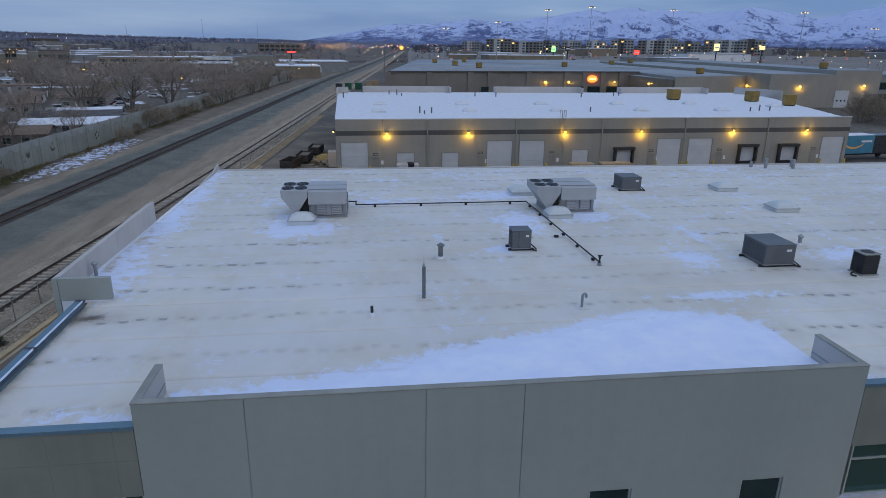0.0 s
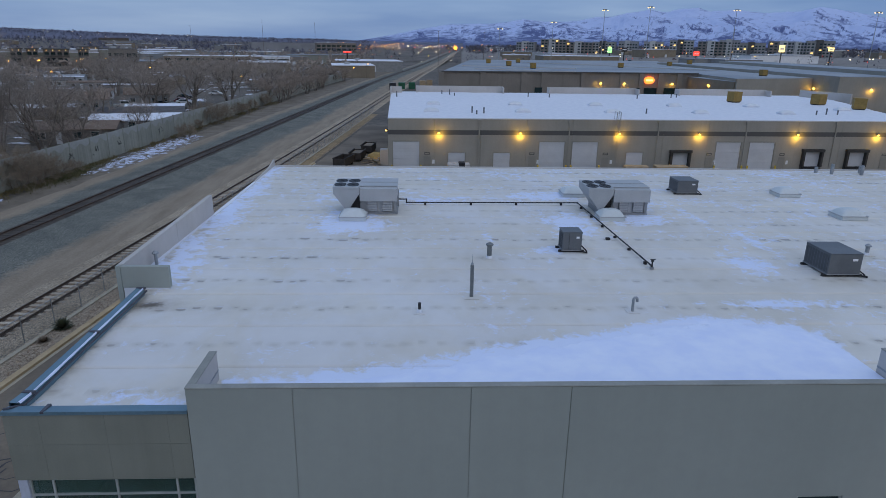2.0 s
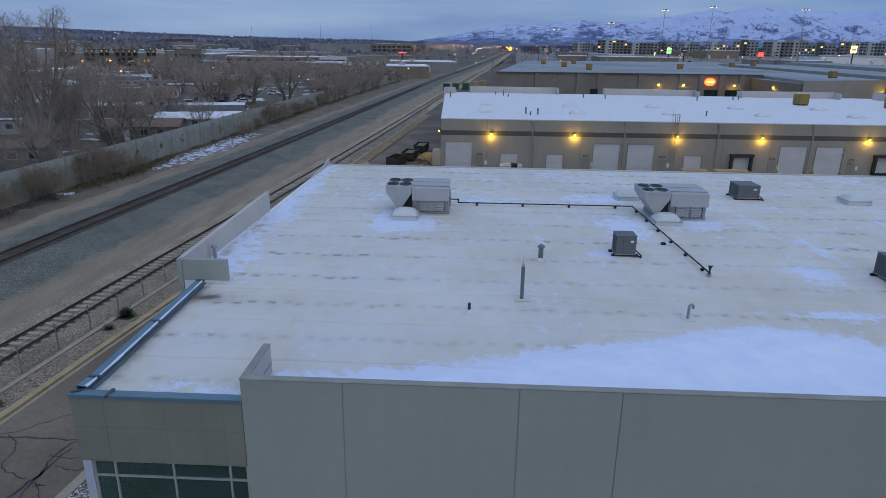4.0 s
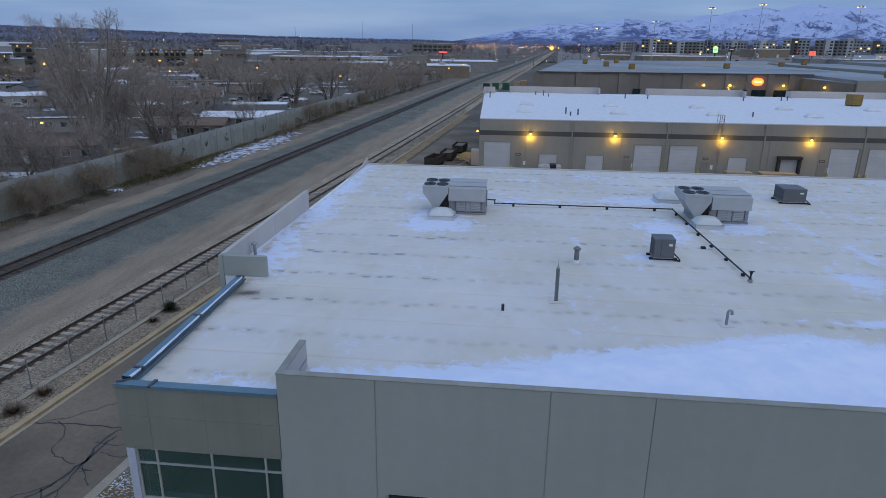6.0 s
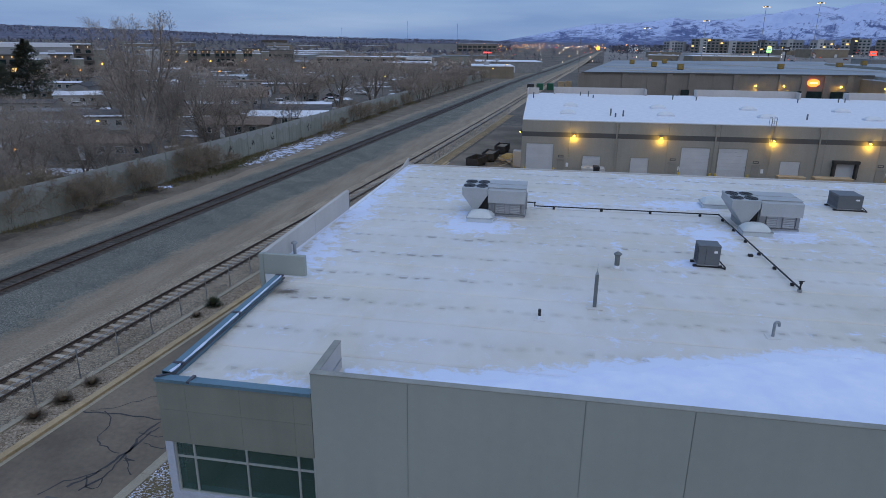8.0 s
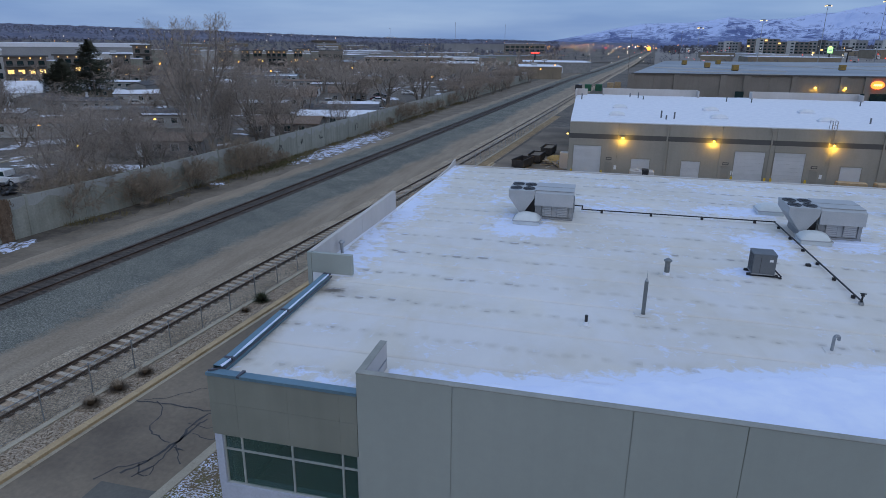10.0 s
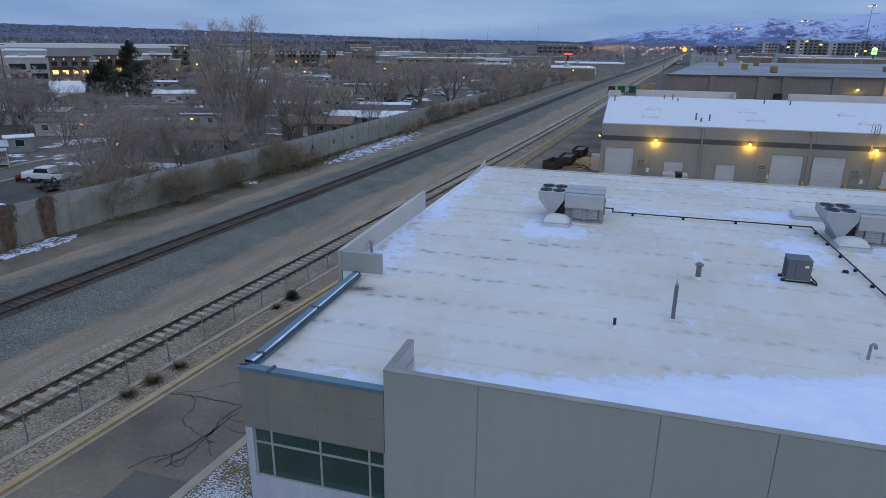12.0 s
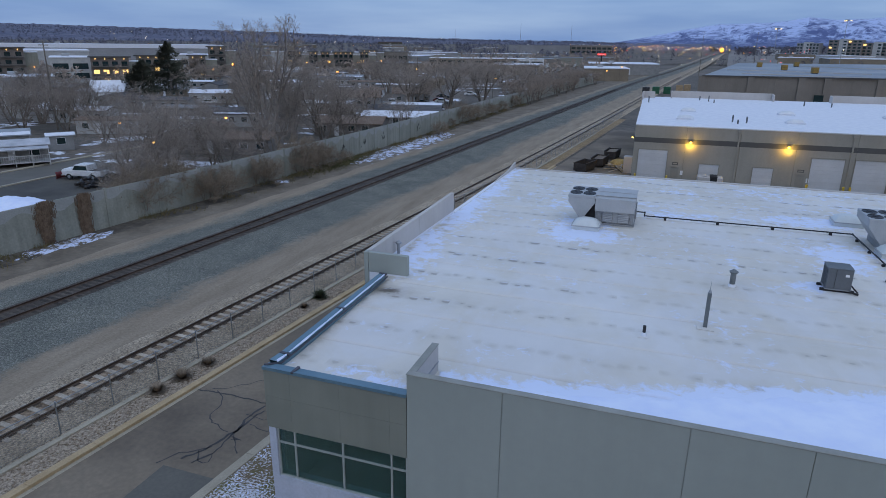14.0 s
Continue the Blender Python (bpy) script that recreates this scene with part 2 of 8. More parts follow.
def track_ground_material():
    """Blue-grey crushed stone that frays into packed tan dirt where the mesh says so."""
    m, nt, b = begun("track_ground", 0.95, 0, 0.25)
    att = nt.nodes.new("ShaderNodeAttribute")
    att.attribute_name = "stone"
    fray = calc(nt, "ADD", calc(nt, "MULTIPLY_ADD", noised(nt, 0.22, 6, (1, 0.45, 1), 0.6), 1.5, -0.75), calc(nt, "MULTIPLY_ADD", noised(nt, 2.2, 5), 0.7, -0.35))
    stone = ramped(nt, calc(nt, "ADD", att.outputs["Fac"], fray), 0.30, 0.70)
    vor = nt.nodes.new("ShaderNodeTexVoronoi")
    vor.inputs["Scale"].default_value = 12.0
    geo = nt.nodes.new("ShaderNodeNewGeometry")
    wire(nt, geo.outputs["Position"], vor.inputs["Vector"])
    sep = nt.nodes.new("ShaderNodeSeparateColor")
    wire(nt, vor.outputs["Color"], sep.inputs[0])
    chip = calc(nt, "MULTIPLY", calc(nt, "MULTIPLY_ADD", sep.outputs[0], 1.1, 0.45), ramped(nt, vor.outputs["Distance"], 0.95, 0.25))
    chip = calc(nt, "MULTIPLY_ADD", chip, 0.66, 0.36)
    large = ramped(nt, noised(nt, 0.3, 6), 0.35, 0.65)
    rock = mixed(nt, large, (0.158, 0.163, 0.142), (0.222, 0.222, 0.188))
    n = nt.nodes.new("ShaderNodeVectorMath")
    n.operation = "SCALE"
    wire(nt, rock, n.inputs[0])
    wire(nt, chip, n.inputs["Scale"])
    grit = calc(nt, "MULTIPLY_ADD", ramped(nt, noised(nt, 6.0, 6, rough=0.7), 0.3, 0.7), 0.42, 0.79)
    wear = ramped(nt, noised(nt, 0.5, 6, (1.4, 0.25, 1), 0.6, shift=(4, 1, 0)), 0.32, 0.68)
    dirt = mixed(nt, wear, (0.215, 0.172, 0.124), (0.300, 0.248, 0.184))
    n2 = nt.nodes.new("ShaderNodeVectorMath")
    n2.operation = "SCALE"
    wire(nt, dirt, n2.inputs[0])
    wire(nt, grit, n2.inputs["Scale"])
    wire(nt, mixed(nt, stone, n2.outputs[0], n.outputs[0]), b.inputs["Base Color"])
    hgt = calc(nt, "ADD", calc(nt, "MULTIPLY", calc(nt, "MULTIPLY", stone, chip), 0.7), calc(nt, "MULTIPLY", grit, 0.35))
    bumped(nt, b, hgt, 0.7, 0.06)
    return m


def patchy_snow_material():
    """Thin snow with dead grass and soil showing through."""
    m, nt, b = begun("patchy_snow", 0.8, 0, 0.3)
    hole = calc(nt, "ADD", noised(nt, 3.2, 8, (1, 0.7, 1), 0.7), calc(nt, "MULTIPLY_ADD", noised(nt, 0.7, 4, shift=(2, 5, 0)), 0.6, -0.3))
    col = mixed(nt, ramped(nt, hole, 0.46, 0.54), (0.62, 0.68, 0.84), (0.13, 0.105, 0.07))
    wire(nt, col, b.inputs["Base Color"])
    bumped(nt, b, hole, 0.5, 0.04)
    return m


def snow_material(name="snow", a=(0.66, 0.73, 0.92), b=(0.74, 0.80, 0.94)):
    m, nt, bs = begun(name, 0.7, 0, 0.3)
    bs.inputs["Subsurface Weight"].default_value = 0.0
    col = mixed(nt, ramped(nt, noised(nt, 1.2, 6), 0.35, 0.65), a, b)
    wire(nt, col, bs.inputs["Base Color"])
    bumped(nt, bs, noised(nt, 3.0, 6), 0.35, 0.03)
    return m


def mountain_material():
    m, nt, b = begun("hazed_snowy_mountain", 0.9, 0, 0.1)
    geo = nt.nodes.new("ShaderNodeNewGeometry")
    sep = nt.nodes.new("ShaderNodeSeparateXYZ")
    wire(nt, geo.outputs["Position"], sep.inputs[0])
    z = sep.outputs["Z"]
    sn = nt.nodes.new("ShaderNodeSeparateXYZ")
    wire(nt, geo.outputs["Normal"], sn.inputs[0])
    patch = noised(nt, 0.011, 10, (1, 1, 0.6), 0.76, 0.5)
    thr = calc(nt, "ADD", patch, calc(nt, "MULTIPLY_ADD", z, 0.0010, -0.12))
    # east-facing slopes lose snow colour: side shading painted by facing
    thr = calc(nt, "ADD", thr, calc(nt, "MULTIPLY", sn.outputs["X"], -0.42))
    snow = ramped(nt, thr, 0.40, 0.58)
    # the blue dark tone carries slope shadow and distance haze
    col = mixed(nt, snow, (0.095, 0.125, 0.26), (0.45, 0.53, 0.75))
    # low slopes fade into a painted band of blue haze
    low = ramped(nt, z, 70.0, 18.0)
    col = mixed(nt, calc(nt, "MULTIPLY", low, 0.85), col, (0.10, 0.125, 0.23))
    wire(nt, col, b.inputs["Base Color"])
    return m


def mesh_material():
    """Galvanised chain link: thin crossing wires with air between."""
    m, nt, b = begun("chain_link", 0.5, 0.6)
    b.inputs["Base Color"].default_value = (0.19, 0.195, 0.19, 1)
    geo = nt.nodes.new("ShaderNodeNewGeometry")
    sep = nt.nodes.new("ShaderNodeSeparateXYZ")
    wire(nt, geo.outputs["Position"], sep.inputs[0])
    w = []
    for s in (1, -1):
        v = calc(nt, "ADD", sep.outputs["Y"], calc(nt, "MULTIPLY", sep.outputs["Z"], s))
        v = calc(nt, "PINGPONG", calc(nt, "ADD", v, 100.0), 0.035)
        w.append(calc(nt, "LESS_THAN", v, 0.0040))
    wire(nt, calc(nt, "MAXIMUM", w[0], w[1]), b.inputs["Alpha"])
    return m


M = dict(
    membrane=roof_material(),
    track_ground=track_ground_material(),
    patchy_snow=patchy_snow_material(),
    snow=snow_material(),
    old_snow=snow_material("roof_snow", (0.65, 0.675, 0.735), (0.73, 0.75, 0.795)),
    panel=surface("painted_panel", (0.290, 0.320, 0.297), (0.326, 0.357, 0.331), 0.16, 3, 0.03, 0.70, bump=0.04, depth=0.003, vary=0.02, streak=0.035),
    # panel paint darkened, so the grooves' shade sits in the colour
    groove=surface("shaded_joint", (0.262, 0.282, 0.264), (0.29, 0.31, 0.29), 0.5, 9, 0.05, 0.85, bump=0),
    panel_side=surface("pale_panel", (0.45, 0.425, 0.40), (0.50, 0.475, 0.45), 0.3, 5, 0.04, 0.75, bump=0.05, depth=0.003, vary=0.03, streak=0.05),
    cap=surface("concrete_cap", (0.30, 0.305, 0.28), (0.23, 0.235, 0.215), 0.9, 12, 0.08, 0.85),
    fascia=surface("stucco_fascia", (0.190, 0.200, 0.169), (0.223, 0.233, 0.197), 0.5, 30, 0.10, 0.85, bump=0.2, depth=0.004, streak=0.10),
    coping=surface("blue_coping", (0.115, 0.20, 0.255), (0.145, 0.24, 0.30), 0.8, 12, 0.12, 0.45, 0.3, 0.05),
    strap=surface("black_strap", (0.06, 0.062, 0.078), (0.09, 0.092, 0.11), 2, 20, 0.2, 0.6),
    frame=surface("white_frame", (0.37, 0.40, 0.39), (0.44, 0.465, 0.45), 1, 12, 0.08, 0.45, 0.3, 0.03),
    pier=surface("pale_pier", (0.42, 0.46, 0.55), (0.47, 0.50, 0.58), 0.6, 12, 0.08, 0.7, streak=0.1),
    deck=surface("roof_deck", (0.3, 0.29, 0.27), (0.35, 0.34, 0.31), 0.5),
    ground=surface("bare_ground", (0.085, 0.075, 0.062), (0.15, 0.128, 0.105), 0.03, 0.7, 0.45, 0.95, bump=0.3, depth=0.1),
    asphalt=surface("asphalt", (0.122, 0.098, 0.074), (0.215, 0.174, 0.126), 0.16, 4, 0.16, 0.85, bump=0.25, depth=0.01),
    lot=surface("wet_lot", (0.052, 0.047, 0.040), (0.088, 0.080, 0.067), 0.25, 7, 0.25, 0.8, bump=0.3),
    thin_frost=surface("thin_frost", (0.34, 0.355, 0.38), (0.50, 0.51, 0.54), 0.5, 8, 0.12, 0.8, bump=0.1),
    weed=surface("green_weeds", (0.085, 0.095, 0.042), (0.16, 0.14, 0.07), 0.8, 10, 0.3, 0.95, bump=0),
    asphalt_new=surface("asphalt_patch", (0.108, 0.102, 0.088), (0.135, 0.127, 0.108), 0.3, 6, 0.14, 0.85, bump=0.2),
    seal=surface("crack_sealer", (0.030, 0.027, 0.025), (0.05, 0.044, 0.04), 1, 20, 0.2, 0.5, bump=0.1),
    kerb=surface("concrete_kerb", (0.325, 0.288, 0.218), (0.40, 0.355, 0.272), 0.7, 14, 0.15, 0.9, vary=0.05),
    kerb_tan=surface("tan_kerb", (0.36, 0.265, 0.150), (0.45, 0.345, 0.21), 0.7, 14, 0.15, 0.9, vary=0.06),
    dirt=surface("packed_dirt", (0.125, 0.102, 0.076), (0.20, 0.168, 0.128), 0.3, 2.6, 0.2, 0.95, bump=0.5, depth=0.05),
    ballast=surface("dark_ballast", (0.128, 0.130, 0.130), (0.185, 0.184, 0.178), 0.25, 7.0, 0.7, 0.95, bump=0.9, depth=0.08),
    ballast_pale=surface("pale_ballast", (0.285, 0.228, 0.162), (0.41, 0.335, 0.245), 0.35, 9.0, 0.7, 0.95, bump=0.9, depth=0.08),
    gravel=surface("brown_gravel", (0.19, 0.138, 0.092), (0.32, 0.245, 0.172), 0.5, 4.5, 0.65, 0.95, bump=0.9, depth=0.08),
    gravel_tan=surface("tan_gravel", (0.22, 0.156, 0.084), (0.30, 0.215, 0.118), 0.5, 4.5, 0.45, 0.95, bump=0.7, depth=0.05),
    soil=surface("dark_soil", (0.065, 0.055, 0.044), (0.13, 0.11, 0.085), 0.5, 2.5, 0.4, 0.95, bump=0.5, depth=0.05),
    stone=surface("river_stone", (0.16, 0.122, 0.086), (0.46, 0.385, 0.295), 9.0, 30, 0.15, 0.85, lo=0.3, hi=0.7, bump=0.1),
    bed=surface("oily_bed", (0.055, 0.045, 0.036), (0.105, 0.088, 0.070), 0.6, 7, 0.55, 0.95, bump=0.5, depth=0.04),
    rail=surface("rail_steel", (0.070, 0.048, 0.036), (0.115, 0.082, 0.060), 1, 15, 0.2, 0.55, 0.5, 0.1),
    tie=surface("concrete_tie", (0.33, 0.285, 0.225), (0.43, 0.378, 0.305), 1.5, 8, 0.25, 0.9, vary=0.16),
    tie_dark=surface("timber_tie", (0.030, 0.025, 0.022), (0.070, 0.056, 0.045), 1.5, 15, 0.25, 0.9, vary=0.25),
    steel=surface("galvanised_steel", (0.26, 0.28, 0.30), (0.36, 0.38, 0.39), 2, 25, 0.15, 0.45, 0.7, 0.05),
    dull_steel=surface("dull_steel", (0.13, 0.148, 0.152), (0.18, 0.195, 0.20), 2, 25, 0.15, 0.5, 0.35, 0.05),
    link=mesh_material(),
    soundwall=surface("sound_wall", (0.245, 0.252, 0.212), (0.305, 0.306, 0.260), 0.3, 5, 0.14, 0.9, vary=0.04, streak=0.22),
    soundcap=surface("sound_wall_stain", (0.285, 0.29, 0.272), (0.33, 0.335, 0.315), 0.5, 8, 0.1, 0.9),
    ink=surface("sprayed_paint", (0.05, 0.055, 0.055), (0.09, 0.095, 0.09), 3, 20, 0.2, 0.8),
    unit=surface("grey_unit_paint", (0.36, 0.38, 0.39), (0.41, 0.42, 0.43), 0.8, 20, 0.06, 0.5, 0.1, 0.04, streak=0.06),
    unit_dark=surface("dark_unit_paint", (0.105, 0.115, 0.125), (0.135, 0.145, 0.155), 0.8, 20, 0.08, 0.5, 0.1, 0.04, streak=0.08),
    unit_grille=surface("unit_grille", (0.07, 0.076, 0.082), (0.09, 0.096, 0.104), 0.8, 20, 0.1, 0.6, 0.1, 0.04),
    louver=surface("unit_louver", (0.24, 0.25, 0.26), (0.29, 0.30, 0.31), 1, 20, 0.08, 0.5, 0.2, 0.04),
    black=surface("black_metal", (0.018, 0.018, 0.02), (0.035, 0.035, 0.038), 2, 25, 0.2, 0.5, 0.2, 0.05),
    dome=surface("dome_plastic", (0.50, 0.54, 0.54), (0.57, 0.60, 0.60), 0.8, 6, 0.03, 0.35, 0, 0, spec=0.5),
    frosted_dome=surface("frosted_dome", (0.60, 0.63, 0.66), (0.68, 0.70, 0.72), 1, 10, 0.03, 0.5, 0, 0),
    curtain=surface("dock_curtain", (0.040, 0.037, 0.034), (0.06, 0.055, 0.05), 1.5, 20, 0.2, 0.85),
    yellow=surface("yellow_paint", (0.55, 0.38, 0.04), (0.60, 0.43, 0.06), 2, 20, 0.15, 0.6),
    wall_tan=surface("tan_panel", (0.290, 0.275, 0.235), (0.325, 0.305, 0.262), 0.3, 5, 0.05, 0.85, bump=0.05, vary=0.02, streak=0.06),
    band=surface("dark_band", (0.085, 0.083, 0.08), (0.10, 0.098, 0.094), 0.4, 9, 0.06, 0.85, bump=0.05),
    roller=surface("roller_door", (0.50, 0.51, 0.52), (0.55, 0.56, 0.57), 0.6, 9, 0.05, 0.6, vary=0.03, bump=0.05),
    steel_door=surface("steel_door", (0.245, 0.232, 0.20), (0.275, 0.26, 0.222), 0.6, 9, 0.06, 0.6),
    rubber=surface("dock_rubber", (0.018, 0.018, 0.02), (0.035, 0.034, 0.034), 1.5, 20, 0.2, 0.85),
    sheet=surface("far_roof", (0.215, 0.245, 0.275), (0.30, 0.328, 0.355), 0.05, 1.0, 0.15, 0.8, bump=0.1),
    brown=surface("brown_panel", (0.205, 0.184, 0.158), (0.24, 0.215, 0.186), 0.2, 4, 0.08, 0.9, vary=0.03, streak=0.08),
    highway=surface("pale_road", (0.17, 0.155, 0.14), (0.235, 0.215, 0.195), 0.02, 0.4, 0.25, 0.9, stretch=(1, 3, 1), bump=0),
    taupe=surface("taupe_cladding", (0.17, 0.155, 0.14), (0.22, 0.20, 0.18), 0.2, 4, 0.08, 0.9, streak=0.08),
    tower_grey=surface("tower_cladding", (0.24, 0.245, 0.255), (0.31, 0.315, 0.325), 0.05, 2, 0.1, 0.9, vary=0.1),
    pale_twig=surface("grey_twigs", (0.259, 0.220, 0.187), (0.345, 0.295, 0.252), 1, 10, 0.3, 0.95, bump=0),
    beige=surface("beige_wall", (0.21, 0.175, 0.13), (0.25, 0.21, 0.155), 0.2, 4, 0.08, 0.9, streak=0.08),
    ochre=surface("ochre_unit", (0.22, 0.14, 0.035), (0.28, 0.185, 0.05), 1, 8, 0.12, 0.6),
    mountain=mountain_material(),
    # blue distance haze is mixed into the hill's base colour
    hill=surface("hazed_wooded_hill", (0.070, 0.076, 0.125), (0.135, 0.135, 0.175), 0.02, 0.12, 0.7, 0.95, bump=0),
    bark=surface("bark", (0.125, 0.106, 0.089), (0.194, 0.166, 0.138), 2, 20, 0.3, 0.95, bump=0.3),
    soft_twig=surface("soft_twigs", (0.287, 0.244, 0.208), (0.380, 0.326, 0.279), 1, 10, 0.3, 0.95, bump=0),
    grey_bark=surface("grey_bark", (0.184, 0.160, 0.137), (0.253, 0.220, 0.189), 2, 20, 0.3, 0.95, bump=0.3),
    dim_twig=surface("dim_twigs", (0.189, 0.161, 0.137), (0.273, 0.234, 0.201), 1, 10, 0.3, 0.95, bump=0),
    # far copies of the twigs, with distance haze painted in as blue
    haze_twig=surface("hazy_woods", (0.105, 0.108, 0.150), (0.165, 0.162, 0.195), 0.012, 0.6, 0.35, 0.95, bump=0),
    far_haze_twig=surface("far_woods", (0.085, 0.085, 0.105), (0.135, 0.13, 0.148), 0.02, 1, 0.3, 0.95, bump=0),
    twig=surface("twigs", (0.270, 0.220, 0.181), (0.362, 0.299, 0.248), 1, 10, 0.3, 0.95, bump=0),
    dry_twig=surface("dry_brush", (0.215, 0.172, 0.125), (0.30, 0.245, 0.185), 1, 10, 0.3, 0.95, bump=0),
    needle=surface("pine_needles", (0.042, 0.048, 0.034), (0.075, 0.078, 0.054), 1, 10, 0.35, 0.9, bump=0),
    grass=surface("dry_grass", (0.20, 0.155, 0.075), (0.11, 0.10, 0.045), 0.6, 10, 0.3, 0.95, bump=0),
    shrub=surface("green_shrub", (0.055, 0.07, 0.035), (0.09, 0.095, 0.055), 2, 20, 0.3, 0.95, bump=0),
    shingle=surface("dark_shingle", (0.074, 0.072, 0.075), (0.115, 0.108, 0.106), 0.6, 6, 0.25, 0.9, vary=0.2),
    shingle_brown=surface("brown_shingle", (0.132, 0.092, 0.066), (0.180, 0.132, 0.099), 0.6, 6, 0.25, 0.9, vary=0.2),
    siding=surface("pale_siding", (0.403, 0.407, 0.403), (0.493, 0.495, 0.477), 0.6, 6, 0.1, 0.8, vary=0.12, bump=0.05),
    siding_grey=surface("grey_siding", (0.230, 0.234, 0.229), (0.297, 0.293, 0.285), 0.6, 6, 0.1, 0.8, vary=0.15, bump=0.05),
    white=surface("white_paint", (0.66, 0.67, 0.68), (0.74, 0.75, 0.75), 0.8, 9, 0.05, 0.6, bump=0.03),
    car_white=surface("white_car_paint", (0.62, 0.63, 0.64), (0.68, 0.69, 0.69), 1, 9, 0.03, 0.3, bump=0, spec=0.5),
    car_dark=surface("dark_car_paint", (0.02, 0.022, 0.028), (0.035, 0.035, 0.04), 1, 9, 0.05, 0.3, bump=0, spec=0.5),
    car_red=surface("red_car_paint", (0.13, 0.02, 0.02), (0.17, 0.03, 0.03), 1, 9, 0.05, 0.35, bump=0, spec=0.5),
    blue=surface("blue_vinyl", (0.05, 0.20, 0.29), (0.065, 0.25, 0.35), 0.6, 9, 0.06, 0.6, bump=0.03),
    orange_vinyl=surface("orange_vinyl", (0.75, 0.40, 0.10), (0.78, 0.44, 0.14), 1, 9, 0.03, 0.6, bump=0),
    sand=surface("golden_sand", (0.38, 0.25, 0.09), (0.48, 0.33, 0.13), 0.8, 6, 0.25, 0.95, bump=0.5, depth=0.05),
    timber=surface("raw_timber", (0.36, 0.25, 0.14), (0.45, 0.33, 0.20), 1, 9, 0.15, 0.85),
    rust=surface("rusty_bin", (0.032, 0.028, 0.026), (0.055, 0.046, 0.04), 1, 9, 0.25, 0.8),
    ivy=surface("dry_ivy", (0.11, 0.075, 0.05), (0.18, 0.13, 0.09), 3, 20, 0.3, 0.95, bump=0),
    green_bin=surface("green_bin", (0.02, 0.10, 0.055), (0.03, 0.13, 0.07), 1, 9, 0.1, 0.6),
    lamp_warm=glowing("sodium_lamp", (1.0, 0.62, 0.14), 3.2),
    lamp_far=glowing("amber_light", (1.0, 0.42, 0.07), 3.6),
    lamp_white=glowing("white_light", (1.0, 0.78, 0.48), 7.0),
    lamp_mast=glowing("mast_light", (1.0, 0.68, 0.30), 2.0),
    lamp_red=glowing("red_light", (1.0, 0.05, 0.03), 2.2),
    lamp_green=glowing("green_light", (0.35, 0.9, 0.25), 1.6),
    lamp_eave=glowing("eave_light", (1.0, 0.58, 0.20), 1.3),
    lit_pane=glowing("lit_pane", (1.0, 0.62, 0.20), 1.4),
    headlight=glowing("headlight", (1.0, 0.36, 0.05), 2.4),
    sign_orange=glowing("sign_orange", (1.0, 0.20, 0.03), 2.6),
    sign_yellow=glowing("sign_yellow", (1.0, 0.75, 0.30), 1.5),
)


def frosted_lawn_material():
    """Dry grass and soil under a broken crust of old snow."""
    m, nt, b = begun("frosted_lawn", 0.9, 0, 0.2)
    soil = mixed(nt, ramped(nt, noised(nt, 1.1, 5), 0.4, 0.62), (0.17, 0.125, 0.075), (0.14, 0.125, 0.05))
    fleck = calc(nt, "ADD", noised(nt, 9.0, 5, (1, 1.4, 1), 0.62), calc(nt, "MULTIPLY_ADD", noised(nt, 0.45, 3, shift=(3, 1, 0)), 0.7, -0.35))
    wire(nt, mixed(nt, ramped(nt, fleck, 0.52, 0.58), soil, (0.58, 0.58, 0.62)), b.inputs["Base Color"])
    bumped(nt, b, fleck, 0.6, 0.05)
    return m


M["frosted_lawn"] = frosted_lawn_material()


def clear_glass_material():
    """Green-tinted glazing that one can see through."""
    m, nt, b = begun("tinted_glass", 0.02, 0, 0.5)
    b.inputs["Base Color"].default_value = (0.25, 0.42, 0.385, 1)
    b.inputs["Transmission Weight"].default_value = 0.92
    b.inputs["IOR"].default_value = 1.3
    return m


M["tinted_glass"] = clear_glass_material()


def glass_material():
    m, nt, b = begun("dark_glass", 0.06, 0, 0.6)
    col = mixed(nt, ramped(nt, noised(nt, 0.7, 3), 0.35, 0.65), (0.012, 0.026, 0.028), (0.020, 0.042, 0.042))
    wire(nt, col, b.inputs["Base Color"])
    return m


M["glass"] = glass_material()


# ---- building blocks ---------------------------------------------------
def block(bm, x0, x1, y0, y1, z0, z1, bevel=0.0):
    vs = [bm.verts.new((x, y, z)) for z in (z0, z1) for y in (y0, y1) for x in (x0, x1)]
    fs = [bm.faces.new([vs[i] for i in q]) for q in
          ((0, 2, 3, 1), (4, 5, 7, 6), (0, 1, 5, 4), (2, 6, 7, 3), (0, 4, 6, 2), (1, 3, 7, 5))]
    if bevel:
        bmesh.ops.bevel(bm, geom=list({e for f in fs for e in f.edges}), offset=bevel, segments=1, affect="EDGES")
    return bm


def boxed(x0, x1, y0, y1, z0, z1, bevel=0.0):
    return block(bmesh.new(), x0, x1, y0, y1, z0, z1, bevel)


def prism(bm, pts, z0, z1):
    """An upright solid over a flat outline (counter-clockwise)."""
    lo = [bm.verts.new((x, y, z0)) for x, y in pts]
    hi = [bm.verts.new((x, y, z1)) for x, y in pts]
    n = len(pts)
    bm.faces.new(hi)
    bm.faces.new(lo[::-1])
    for k in range(n):
        bm.faces.new((lo[k], lo[(k + 1) % n], hi[(k + 1) % n], hi[k]))
    return bm


